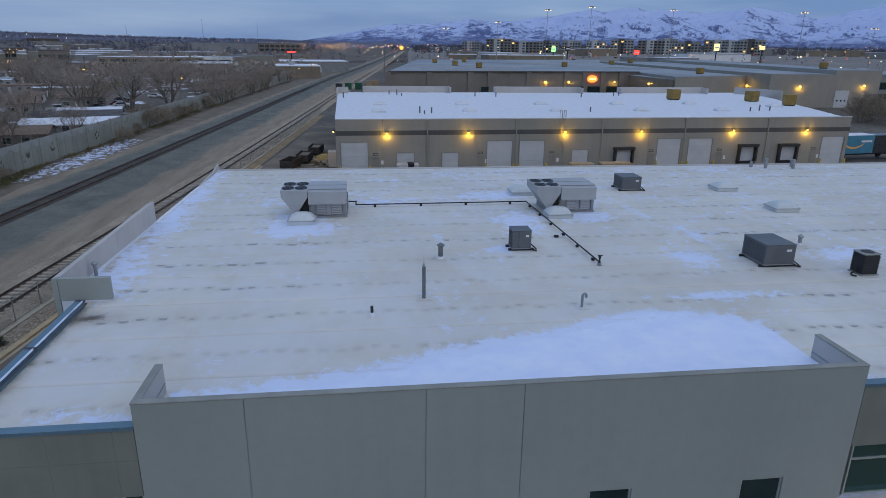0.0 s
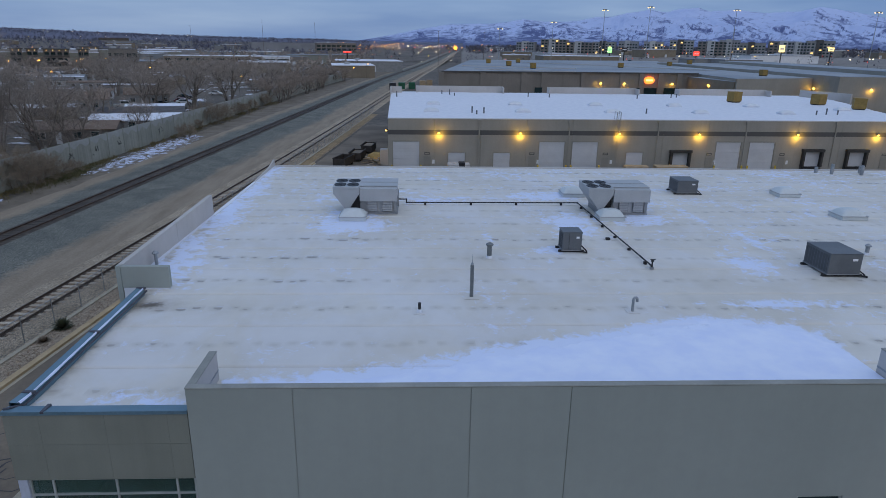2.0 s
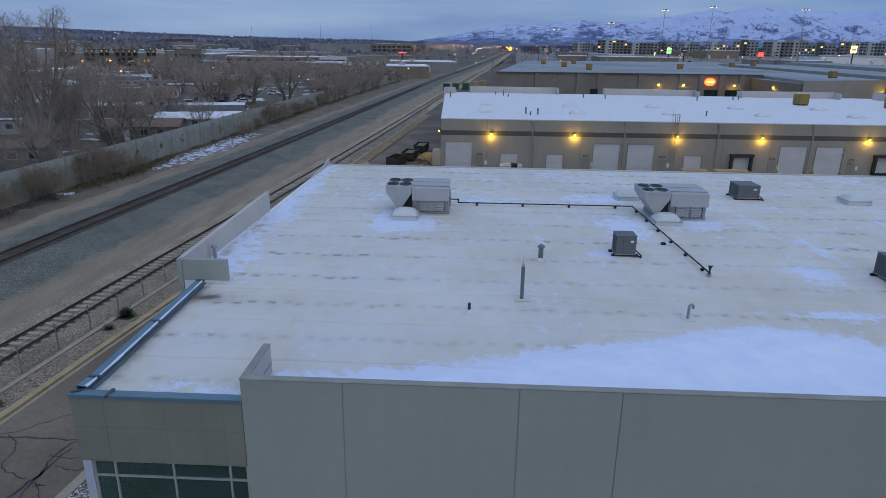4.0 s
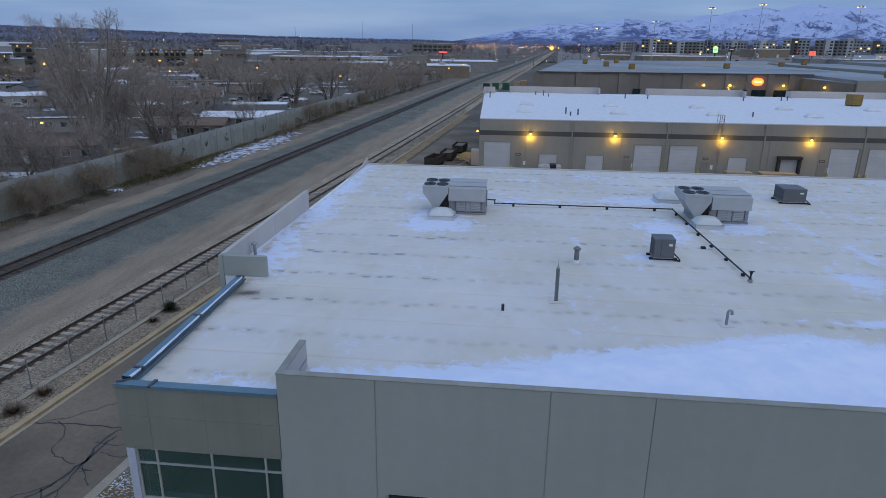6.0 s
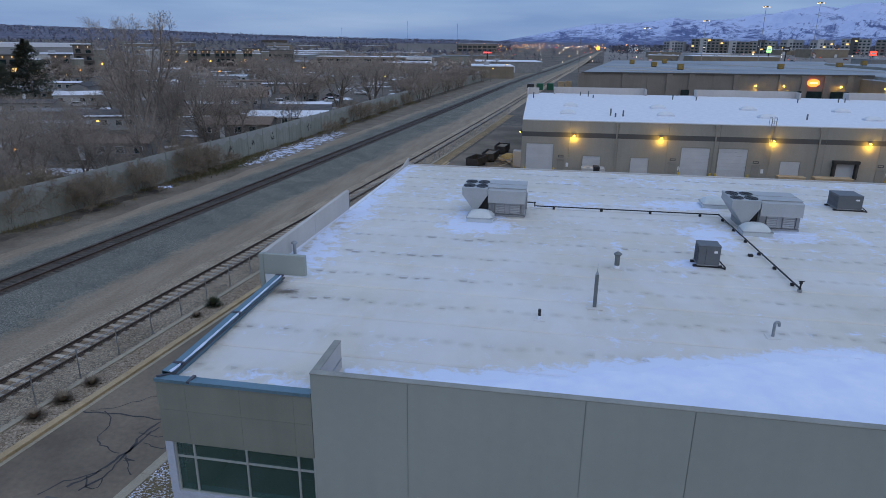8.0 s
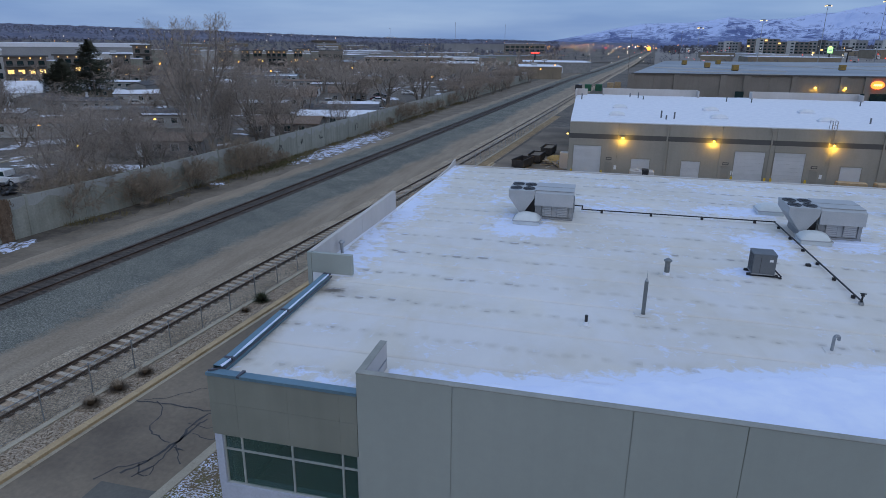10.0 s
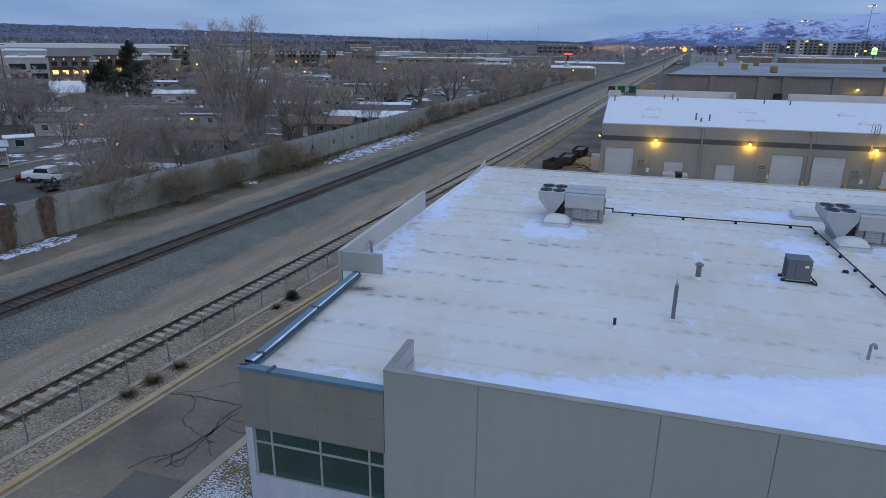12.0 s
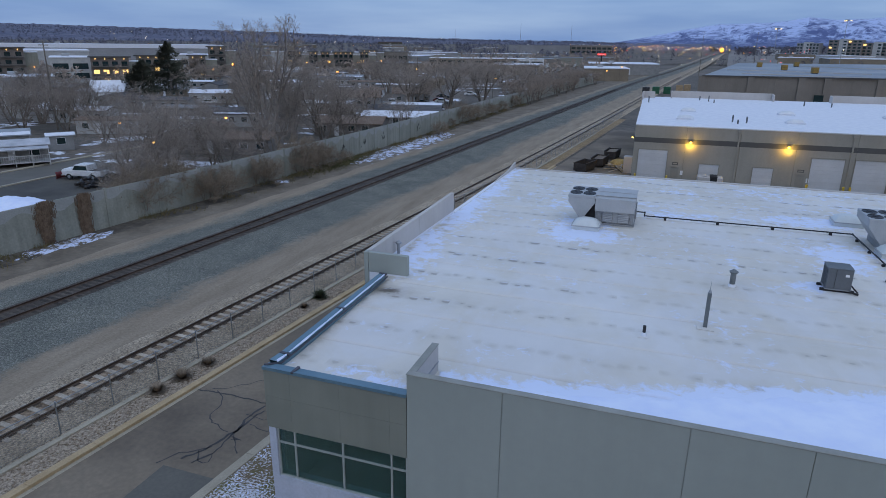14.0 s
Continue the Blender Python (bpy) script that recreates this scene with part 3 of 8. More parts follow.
def profile(bm, pts, x0, x1):
    """A solid from an outline in y and z, drawn out along x."""
    a = [bm.verts.new((x0, y, z)) for y, z in pts]
    b = [bm.verts.new((x1, y, z)) for y, z in pts]
    n = len(pts)
    bm.faces.new(a[::-1])
    bm.faces.new(b)
    for k in range(n):
        bm.faces.new((a[k], a[(k + 1) % n], b[(k + 1) % n], b[k]))
    bmesh.ops.recalc_face_normals(bm, faces=bm.faces)
    return bm


def tube(bm, p, q, r0, r1=None, n=8, caps=True):
    p, q = Vector(p), Vector(q)
    r1 = r0 if r1 is None else r1
    d = (q - p).normalized()
    u = d.orthogonal().normalized()
    w = d.cross(u)
    rings = []
    for c, r in ((p, r0), (q, r1)):
        rings.append([bm.verts.new(c + r * (math.cos(2 * math.pi * k / n) * u + math.sin(2 * math.pi * k / n) * w)) for k in range(n)])
    for k in range(n):
        bm.faces.new((rings[0][k], rings[0][(k + 1) % n], rings[1][(k + 1) % n], rings[1][k]))
    if caps:
        bm.faces.new(rings[0][::-1])
        bm.faces.new(rings[1])
    return bm


def ball(bm, c, r, n=1, squash=1.0):
    made = bmesh.ops.create_icosphere(bm, subdivisions=n, radius=r)
    bmesh.ops.scale(bm, vec=(1, 1, squash), verts=made["verts"])
    bmesh.ops.translate(bm, vec=c, verts=made["verts"])
    return bm


def meshed(name, bm, mat, smooth=False):
    me = bpy.data.meshes.new(name)
    bm.to_mesh(me)
    bm.free()
    me.materials.append(mat)
    if smooth:
        me.polygons.foreach_set("use_smooth", [True] * len(me.polygons))
    return me


def part(name, bm, material, parent, label="", smooth=False):
    ob = new(name, meshed(name, bm, material, smooth))
    ob.parent = parent
    return tagged(ob, label)


def solid(name, bm, material, label, category, group="", kind="", smooth=False):
    return tagged(new(name, meshed(name, bm, material, smooth)), label, category, group, kind)


def thing(name, label, category, group="", at=(0, 0, 0), turn=0.0, kind=""):
    ob = new(name)
    ob.empty_display_size = 0.3
    ob.matrix_basis = pose(*at, 0, 0, turn)
    return tagged(ob, label, category, group, kind)


def raw(name, verts, faces, mat, smooth=False):
    me = bpy.data.meshes.new(name)
    me.from_pydata(verts, [], faces)
    me.materials.append(mat)
    if smooth:
        me.polygons.foreach_set("use_smooth", [True] * len(me.polygons))
    me.update()
    return me


def share(name, mesh, parent, m):
    """One more piece on a mesh that other pieces use too."""
    ob = new(name, mesh)
    ob.parent = parent
    ob.matrix_basis = m
    return ob


# ---- ground, railway, lane -------------------------------------------------
def plain_z(x, y):
    """How the far ground climbs: gently to the highway in the east, to the hills in the west."""
    r, a = math.hypot(x - 5.7, y + 14), math.degrees(math.atan2(x - 5.7, y + 14))

    def ease(u):
        u = min(1.0, max(0.0, u))
        return u * u * (3 - 2 * u)

    middle = 7.0 * ease((r - 450) / 750) * min(1.0, max(0.0, (a + 9) / 7))
    east = 9.5 * ease((r - 470) / 400) * min(1.0, max(0.0, (a - 2) / 7))
    west = 21.0 * min(1.0, max(0.0, (r - 750) / 1600)) * min(1.0, max(0.0, (2.0 - a) / 10))
    return max(middle, east, west)


def near_x(y):
    """The middle of the siding."""
    q = min(y, 400.0)
    return ((1.934e-7 * q - 1.363e-4) * q + 0.10331) * q - 21.865 + 0.0905 * (y - q)


def main_x(y):
    """The middle of the main line."""
    q = min(y, 400.0)
    return ((2.171e-7 * q - 1.161e-4) * q + 0.08623) * q - 33.93 + 0.1025 * (y - q)


def wall_x(y):
    """The foot of the sound wall."""
    return float(np.interp(y, (-40, 20, 42, 62, 80, 120, 171, 260, 420), (-51.0, -45.4, -43.3, -41.9, -40.9, -39.6, -38.0, -33.5, -22.0)))


def stations(y0, y1, step):
    n = max(2, int((y1 - y0) / step) + 1)
    return [y0 + (y1 - y0) * k / (n - 1) for k in range(n)]


def ribbon(sections, ys):
    """A strip of ground along the line: each section is a function of y that gives (x, z)."""
    verts = [(s(y)[0], y, s(y)[1]) for y in ys for s in sections]
    w = len(sections)
    faces = [(r * w + k, r * w + k + 1, (r + 1) * w + k + 1, (r + 1) * w + k) for r in range(len(ys) - 1) for k in range(w - 1)]
    return verts, faces


def strip(name, mat, sections, y0, y1, step, label, category, kind="structure"):
    v, f = ribbon(sections, stations(y0, y1, step))
    v = [(x, y, z + (plain_z(x, y) + 0.3 * min(1, (y - 440) / 60) if y > 440 else 0)) for x, y, z in v]
    return tagged(new(name, raw(name, v, f, mat)), label, category, "", kind)


def off(line, d, z):
    return lambda y: (line(y) + d, z)


def rough_off(line, d, z, amp, seed):
    return lambda y: (line(y) + d + amp * noise.noise((y * 0.22, seed, 0.0)) + amp * 0.5 * noise.noise((y * 0.9, seed, 4.0)), z)


rings = [0, 60, 140, 300, 600, 1200, 2400, 4700]
gv, gf = [(0.0, 0.0, -0.03)], []
for r in rings[1:]:
    gv += [(r * math.sin(a * math.pi / 32), r * math.cos(a * math.pi / 32), -0.03) for a in range(64)]
for a in range(64):
    gf.append((0, 1 + (a + 1) % 64, 1 + a))
for k in range(len(rings) - 2):
    for a in range(64):
        i, j = 1 + k * 64 + a, 1 + k * 64 + (a + 1) % 64
        gf.append((i, j, j + 64, i + 64))
tagged(new("ground", raw("ground", gv, [f[::-1] for f in gf], M["ground"])), "bare winter ground reaching to the horizon", "ground", "", "structure")

strip("dirt_path", M["dirt"], [lambda y: (wall_x(y), 0.0), rough_off(main_x, -4.6, 0.0, 0.5, 1.0)], -40, 420, 2.0, "packed dirt track beside the sound wall", "ground")
strip("verge_soil", M["soil"], [lambda y: (wall_x(y), 0.006), rough_off(wall_x, 2.6, 0.006, 0.9, 8.0)], -40, 420, 1.2, "dark leaf litter and soil along the sound wall", "ground")
def track_ground():
    """One sheet from the wall path to the siding: crushed stone under the main line, fading into dirt."""
    cols = ((-7.2, -0.2, 0.004), (-5.4, 0.42, 0.012), (-4.2, 0.75, 0.05), (-2.2, 1.0, 0.30), (2.0, 1.0, 0.30), (4.2, 0.95, 0.06), (5.6, 0.78, 0.014), (7.2, 0.34, 0.010), (9.0, -0.25, 0.006), (10.0, -0.5, 0.004))
    v, f, a = [], [], []
    ys = stations(-40, 420, 2.0) + stations(430, 1190, 10.0)
    for y in ys:
        for d, stone, z in cols:
            x = main_x(y) + d + (0.5 * noise.noise((y * 0.2, d, 2.0)) if abs(d) > 4.5 else 0)
            if d == 10.0:
                x = near_x(y) - 1.9
            v.append((x, y, z + 0.01 + (plain_z(x, y) + 0.3 * min(1, (y - 440) / 60) if y > 440 else 0)))
            a.append(stone)
    w = len(cols)
    f = [(r * w + k, r * w + k + 1, (r + 1) * w + k + 1, (r + 1) * w + k) for r in range(len(ys) - 1) for k in range(w - 1)]
    me = raw("track_ground", v, f, M["track_ground"])
    me.attributes.new("stone", "FLOAT", "POINT").data.foreach_set("value", a)
    tagged(new("track_ground", me), "crushed blue-grey stone bed fading into bare tan dirt", "ballast", "", "structure")


track_ground()
strip("track_bed", M["bed"], [off(main_x, -1.45, 0.318), off(main_x, 1.45, 0.318)], -40, 1190, 3.0, "dark oily stone between the main rails", "ballast")
strip("siding_ballast", M["ballast_pale"], [rough_off(near_x, -2.5, 0.012, 0.25, 5.0), off(near_x, -1.5, 0.10), off(near_x, 1.5, 0.10), off(near_x, 2.95, 0.02)],
      -40, 1150, 2.0, "pale crushed stone bed of the siding", "ballast")
strip("gold_gravel", M["gravel_tan"], [off(near_x, 2.96, 0.045), off(near_x, 4.5, 0.045)], 34, 150, 2.0, "strip of tan gravel beside the fence", "gravel")
strip("rock_bed", M["gravel"], [off(near_x, 2.95, 0.03), off(near_x, 4.75, 0.03)], -30, 150, 2.0, "brown gravel bed between fence and lane", "gravel")
strip("lane", M["asphalt"], [off(near_x, 5.1, 0.006), lambda y: (max(near_x(y) + 11.4, -5.3) if y < 33 else 1.7, 0.006)], -30, 34, 2.0, "worn asphalt lane beside the warehouse", "road")
yard = bmesh.new()
prism(yard, [(near_x(34) + 5.1, 34), (110, 34), (112, 73.2), (1.6, 73.2), (0.5, 128), (near_x(128) + 5.3, 128), (near_x(90) + 5.2, 90), (near_x(60) + 5.1, 60)], -0.02, 0.008)
solid("yard", yard, M["asphalt"], "grey asphalt yard between the warehouses", "road", kind="structure")
solid("asphalt_patch", boxed(-12.9, -10.2, -8, 3.6, 0.004, 0.012), M["asphalt_new"], "newer dark asphalt patch in the lane", "road", kind="structure")


def kerb_line(name, line, d0, d1, z, y0, y1, mat, label, length=3.05):
    """A kerb cast in lengths with open joints."""
    root = thing(name, label, "kerb", kind="structure")
    ys = stations(y0, y1, length)
    for a, b in zip(ys, ys[1:]):
        bm = bmesh.new()
        lo = [(line(a) + d0, a + 0.01), (line(a) + d1, a + 0.01), (line(b) + d1, b - 0.01), (line(b) + d0, b - 0.01)]
        prism(bm, lo, -0.05, z)
        part("kerb_length", bm, mat, root)


kerb_line("edging", near_x, 2.86, 3.16, 0.12, -30, 120, M["kerb"], "narrow concrete edging along the fence")
kerb_line("tan_kerb", near_x, 4.62, 5.0, 0.16, -30, 80, M["kerb_tan"], "tan-stained concrete kerb of the lane")
kerb_line("gutter_pan", near_x, 5.0, 5.22, 0.015, -30, 80, M["kerb"], "pale concrete gutter along the lane")
kerb_line("lawn_kerb", near_x, 11.3, 11.75, 0.13, -30, 8.6, M["kerb"], "pale concrete kerb beside the lawn")


def lawn():
    v, f = ribbon([lambda y: (near_x(y) + 11.7, 0.10), lambda y: (-4.4, 0.12)], stations(-30, 9, 0.6))
    tagged(new("lawn", raw("lawn", v, f, M["frosted_lawn"])), "frosted dry grass bed beside the building", "grass", "", "structure")
    rng = random.Random(3)
    bm = bmesh.new()
    for _ in range(1500):
        y = rng.uniform(-4, 8.5)
        x = rng.uniform(near_x(y) + 11.8, -4.7)
        if noise.noise((x * 0.5, y * 0.5, 3.0)) < -0.12:
            continue
        r = rng.uniform(0.02, 0.05)
        ball(bm, (x, y, 0.11), r, 1, 0.35)
    tagged(solid("lawn_snow", bm, M["snow"], "crusts of old snow scattered over the lawn", "snow"), kind="stuff")
    bm = bmesh.new()
    for _ in range(1800):
        y = rng.uniform(-5, 8.6)
        x = rng.uniform(near_x(y) + 11.8, -4.7)
        h, a = rng.uniform(0.05, 0.16), rng.uniform(0, 6.28)
        p = Vector((x, y, 0.1))
        q = p + Vector((math.cos(a) * 0.05, math.sin(a) * 0.05, h))
        bm.faces.new((bm.verts.new(p), bm.verts.new(p + Vector((math.sin(a) * 0.03, -math.cos(a) * 0.03, 0))), bm.verts.new(q)))
    tagged(solid("grass", bm, M["grass"], "tufts of dry yellow grass", "grass"), kind="stuff")


lawn()


def track(name, line, z, y0, y1, tie_mat, tie_gap, tie_len, tie_from, tie_to, label):
    root = thing(name, label, "railway track", kind="structure")
    ys = stations(y0, min(y1, 400), 3.0) + stations(430, y1, 30.0)
    for s in (-0.753, 0.753):
        v, f = [], []
        shape = ((-0.070, 0.0), (0.070, 0.0), (0.014, 0.05), (0.014, 0.125), (0.036, 0.14), (0.036, 0.172), (-0.036, 0.172), (-0.036, 0.14), (-0.014, 0.125), (-0.014, 0.05))
        n = len(shape)
        for y in ys:
            lift = plain_z(line(y), y) + 0.3 * min(1, (y - 440) / 60) if y > 440 else 0
            v += [(line(y) + s + dx, y, z + dz + lift) for dx, dz in shape]
        for r in range(len(ys) - 1):
            f += [(r * n + k, r * n + (k + 1) % n, (r + 1) * n + (k + 1) % n, (r + 1) * n + k) for k in range(n)]
        rail = new("rail", raw("rail", v, f, M["rail"]))
        rail.parent = root
    bm = boxed(-tie_len / 2, tie_len / 2, -0.14, 0.14, -0.16, 0.0, 0.015)
    me = meshed("tie", bm, tie_mat)
    rng = random.Random(len(name))
    y = tie_from
    while y < tie_to:
        slope = (line(y + 1) - line(y - 1)) / 2
        share("tie", me, root, pose(line(y) + rng.uniform(-0.04, 0.04), y, z, 0, 0, -math.degrees(math.atan(slope)) + rng.uniform(-1.2, 1.2)))
        y += tie_gap
    rest = bmesh.new()
    while y < min(y1, 260):
        block(rest, line(y) - tie_len / 2, line(y) + tie_len / 2, y - 0.12, y + 0.12, z - 0.16, z)
        y += tie_gap
    far = new("far_ties", meshed("far_ties", rest, tie_mat))
    far.parent = root
    tagged(far, kind="stuff")


strip("siding_fill", M["gravel"], [off(near_x, -1.05, 0.106), off(near_x, 1.05, 0.106)], -30, 400, 3.0, "brown stained stone between the siding ties", "ballast")
# dark strips hold both rust stain and the rails' painted shadow
for d in (-0.753, 0.753):
    strip("rail_stain", M["bed"], [off(near_x, d - 0.15, 0.112), off(near_x, d + 0.15, 0.112)], -30, 400, 3.0, "rust-stained stone darkened with the rail's shadow along a siding rail", "ballast")
track("siding_track", near_x, 0.145, -30, 1150, M["tie"], 0.70, 2.44, -17, 150, "siding with pale concrete ties and rusty rails")
track("main_track", main_x, 0.33, -30, 1185, M["tie_dark"], 0.52, 2.55, -15, 135, "main line with dark timber ties and steel rails")


def stones():
    rng = random.Random(11)
    shapes = []
    for k in range(6):
        bm = bmesh.new()
        ball(bm, (0, 0, 0), 1.0, 1, 0.6)
        for v in bm.verts:
            v.co *= 1 + 0.35 * noise.noise(v.co * 1.3 + Vector((k * 7.0, 0, 0)))
        shapes.append(([tuple(v.co) for v in bm.verts], [tuple(v.index for v in f.verts) for f in bm.faces]))
        bm.free()
    verts, faces = [], []

    def lay(x, y, z, r):
        sv, sf = rng.choice(shapes)
        a, b = math.cos(q := rng.uniform(0, 6.28)) * r, math.sin(q) * r
        n = len(verts)
        verts.extend((x + vx * a - vy * b, y + vx * b + vy * a, z + vz * r) for vx, vy, vz in sv)
        faces.extend(tuple(i + n for i in t) for t in sf)

    for _ in range(9500):
        y = -4 + 40 * rng.random() ** 1.35
        lay(near_x(y) + rng.uniform(3.2, 4.62), y, 0.05, rng.uniform(0.03, 0.085))
    ob = new("river_stones", raw("river_stones", verts, faces, M["stone"]))
    tagged(ob, "loose brown river stones beside the kerb", "stone", "", "stuff")


stones()


def fence():
    root = thing("chain_link_fence", "galvanised chain link fence along the siding", "fence")
    d, h, gap = 2.62, 1.65, 2.75
    post = bmesh.new()
    tube(post, (0, 0, 0), (0, 0, h + 0.05), 0.032, n=8)
    ball(post, (0, 0, h + 0.06), 0.045, 1)
    me = meshed("post", post, M["steel"])
    ys = [-10 + gap * k for k in range(62)]
    for y in ys:
        share("post", me, root, pose(near_x(y) + d, y, 0))
    for y0, y1 in zip(ys, ys[1:]):
        a, b = near_x(y0) + d, near_x(y1) + d
        rail = bmesh.new()
        tube(rail, (a, y0, h), (b, y1, h), 0.021, n=6)
        wire_bm = bmesh.new()
        tube(wire_bm, (a, y0, 0.08), (b, y1, 0.08), 0.006, n=4)
        part("bottom_wire", wire_bm, M["steel"], root)
        part("top_rail", rail, M["steel"], root)
        sheet = raw("wire_mesh", [(a + 0.03, y0, 0.05), (b + 0.03, y1, 0.05), (b + 0.03, y1, h), (a + 0.03, y0, h)], [(0, 1, 2, 3)], M["link"])
        share("wire_mesh", sheet, root, pose(0, 0, 0))


fence()


def sound_wall():
    root = thing("sound_wall", "grey precast concrete sound wall with weathered top", "wall", kind="structure")
    ys, y = [-36.0], -36.0
    while y < 300:
        y += 6.1 if y < 40 else 5.0
        ys.append(y)
    h = 3.7
    rng = random.Random(5)
    for a, b in zip(ys, ys[1:]):
        xa, xb = wall_x(a), wall_x(b)
        d = Vector((xb - xa, b - a, 0)).normalized()
        bm = bmesh.new()
        n = Vector((d.y, -d.x, 0)) * 0.09
        p, q = Vector((xa, a, 0)) + d * 0.1, Vector((xb, b, 0)) - d * 0.1
        prism(bm, [tuple((p + n).xy), tuple((q + n).xy), tuple((q - n).xy), tuple((p - n).xy)], -0.1, h)
        part("wall_panel", bm, M["soundwall"], root)
        # paler scalloped weathering along the top
        pale = bmesh.new()
        cols = 14
        top = [pale.verts.new(p.lerp(q, k / cols) + n * 1.06 + Vector((0, 0, h - 0.01))) for k in range(cols + 1)]
        ph = rng.uniform(0, 6)
        low = [pale.verts.new(p.lerp(q, k / cols) + n * 1.06 + Vector((0, 0, h - 0.75 - 0.28 * math.sin(ph + k * 0.75) - 0.10 * noise.noise((k * 0.9, a, 0))))) for k in range(cols + 1)]
        for k in range(cols):
            pale.faces.new((low[k], low[k + 1], top[k + 1], top[k]))
        part("paler_top", pale, M["soundcap"], root, "paler scalloped paint along the wall top")
        post = bmesh.new()
        block(post, xa - 0.14, xa + 0.14, a - 0.13, a + 0.13, -0.1, h + 0.12, 0.02)
        part("wall_post", post, M["soundwall"], root)


sound_wall()


# ---- near warehouse ------------------------------------------------------
ROOF, TOP = 7.85, 8.70
EAST, DEEP = 64.0, 35.0


def west(y):
    """The west edge of the roof, flared out at the front corner."""
    return -4.62 - 0.020 * y - 0.10 * min(1.0, max(0.0, 1 - y / 0.9))


def rim_x(y):
    """Where the membrane ends in the west: behind the coping, then out to the raised panels."""
    return west(y) + 0.12 if y < 9.0 else -5.58 + 0.012 * (y - 9.0)


DRIFT_X = (0.2, 1.9, 3.8, 5.4, 7.0, 8.3, 9.9, 11.1, 12.7, 14.2, 16.2, 17.5, 18.8, 19.3)
DRIFT_Y = (2.0, 2.1, 2.3, 2.75, 3.3, 3.8, 4.3, 4.7, 5.3, 5.6, 6.3, 5.9, 5.4, 4.6)
PATCHES = ((1.9, 19.0, 2.2, 2.6, 0.75), (7.5, 24.4, 3.6, 1.2, 0.6), (17.6, 19.9, 2.6, 1.8, 0.75), (13.8, 25.2, 2.6, 1.5, 0.7), (14.2, 18.8, 1.5, 2.4, 0.7), (12.2, 14.0, 1.2, 0.7, 0.7),
           (20.6, 12.6, 1.1, 2.2, 0.6), (19.6, 7.5, 3.2, 0.5, 0.65), (28.5, 12.0, 3.0, 1.2, 0.6), (9.3, 17.5, 0.6, 2.4, 0.4), (-1.5, 0.9, 1.5, 0.8, 0.62), (1.2, 24.2, 2.6, 0.9, 0.5), (21.5, 20.5, 0.5, 4.0, 0.5), (22.6, 15.0, 0.45, 3.6, 0.5))


def snow_cover(x, y):
    """How much snow lies on a spot of the near roof, 0 to 1."""
    c = 0.10 + 0.16 * min(1.0, max(0.0, (y - 12) / 14)) + 0.05 * min(1.0, max(0.0, (x - 16) / 8))
    if x < 19.3:
        c = max(c, min(1.0, 0.62 + 0.75 * (float(np.interp(x, DRIFT_X, DRIFT_Y)) - y)) if x > 0.2 else 0.0)
    else:
        c = max(c, 0.75 - 0.35 * y)
    d = x - west(y)
    if y > 9.2:
        c = max(c, 0.72 - 0.34 * abs(d - (0.2 if y > 20 else 0.1)))
    for px, py, rx, ry, k in PATCHES:
        q = ((x - px) / rx) ** 2 + ((y - py) / ry) ** 2
        if q < 1.6:
            c = max(c, k * (1.0 - 0.55 * q))
    return c


near_house = thing("warehouse_building", "grey tilt-up concrete warehouse with a white membrane roof and snow", "building")


def window_band(root, x0, x1, mullions, y, z0, z1, rail_z, frame_mat):
    """A strip window: frame bars round real panes."""
    win = bmesh.new()
    block(win, x0, x1, y - 0.03, y + 0.06, z1 - 0.06, z1)
    block(win, x0, x1, y - 0.03, y + 0.06, z0, z0 + 0.06)
    block(win, x0, x1, y - 0.03, y + 0.06, rail_z - 0.027, rail_z + 0.027)
    edges = [x0 + 0.03, *mullions, x1 - 0.03]
    for m in edges:
        block(win, m - 0.026, m + 0.026, y - 0.034, y + 0.062, z0 + 0.002, z1 - 0.002)
    w = part("window", win, frame_mat, root, "pale aluminium strip window with dark green glass")
    for a, b in zip(edges, edges[1:]):
        for lo, hi in ((z0 + 0.05, rail_z - 0.03), (rail_z + 0.03, z1 - 0.05)):
            pane = part("pane", boxed(a + 0.03, b - 0.03, y + 0.01, y + 0.03, lo, hi), M["tinted_glass"], w)
            pane.visible_shadow = False


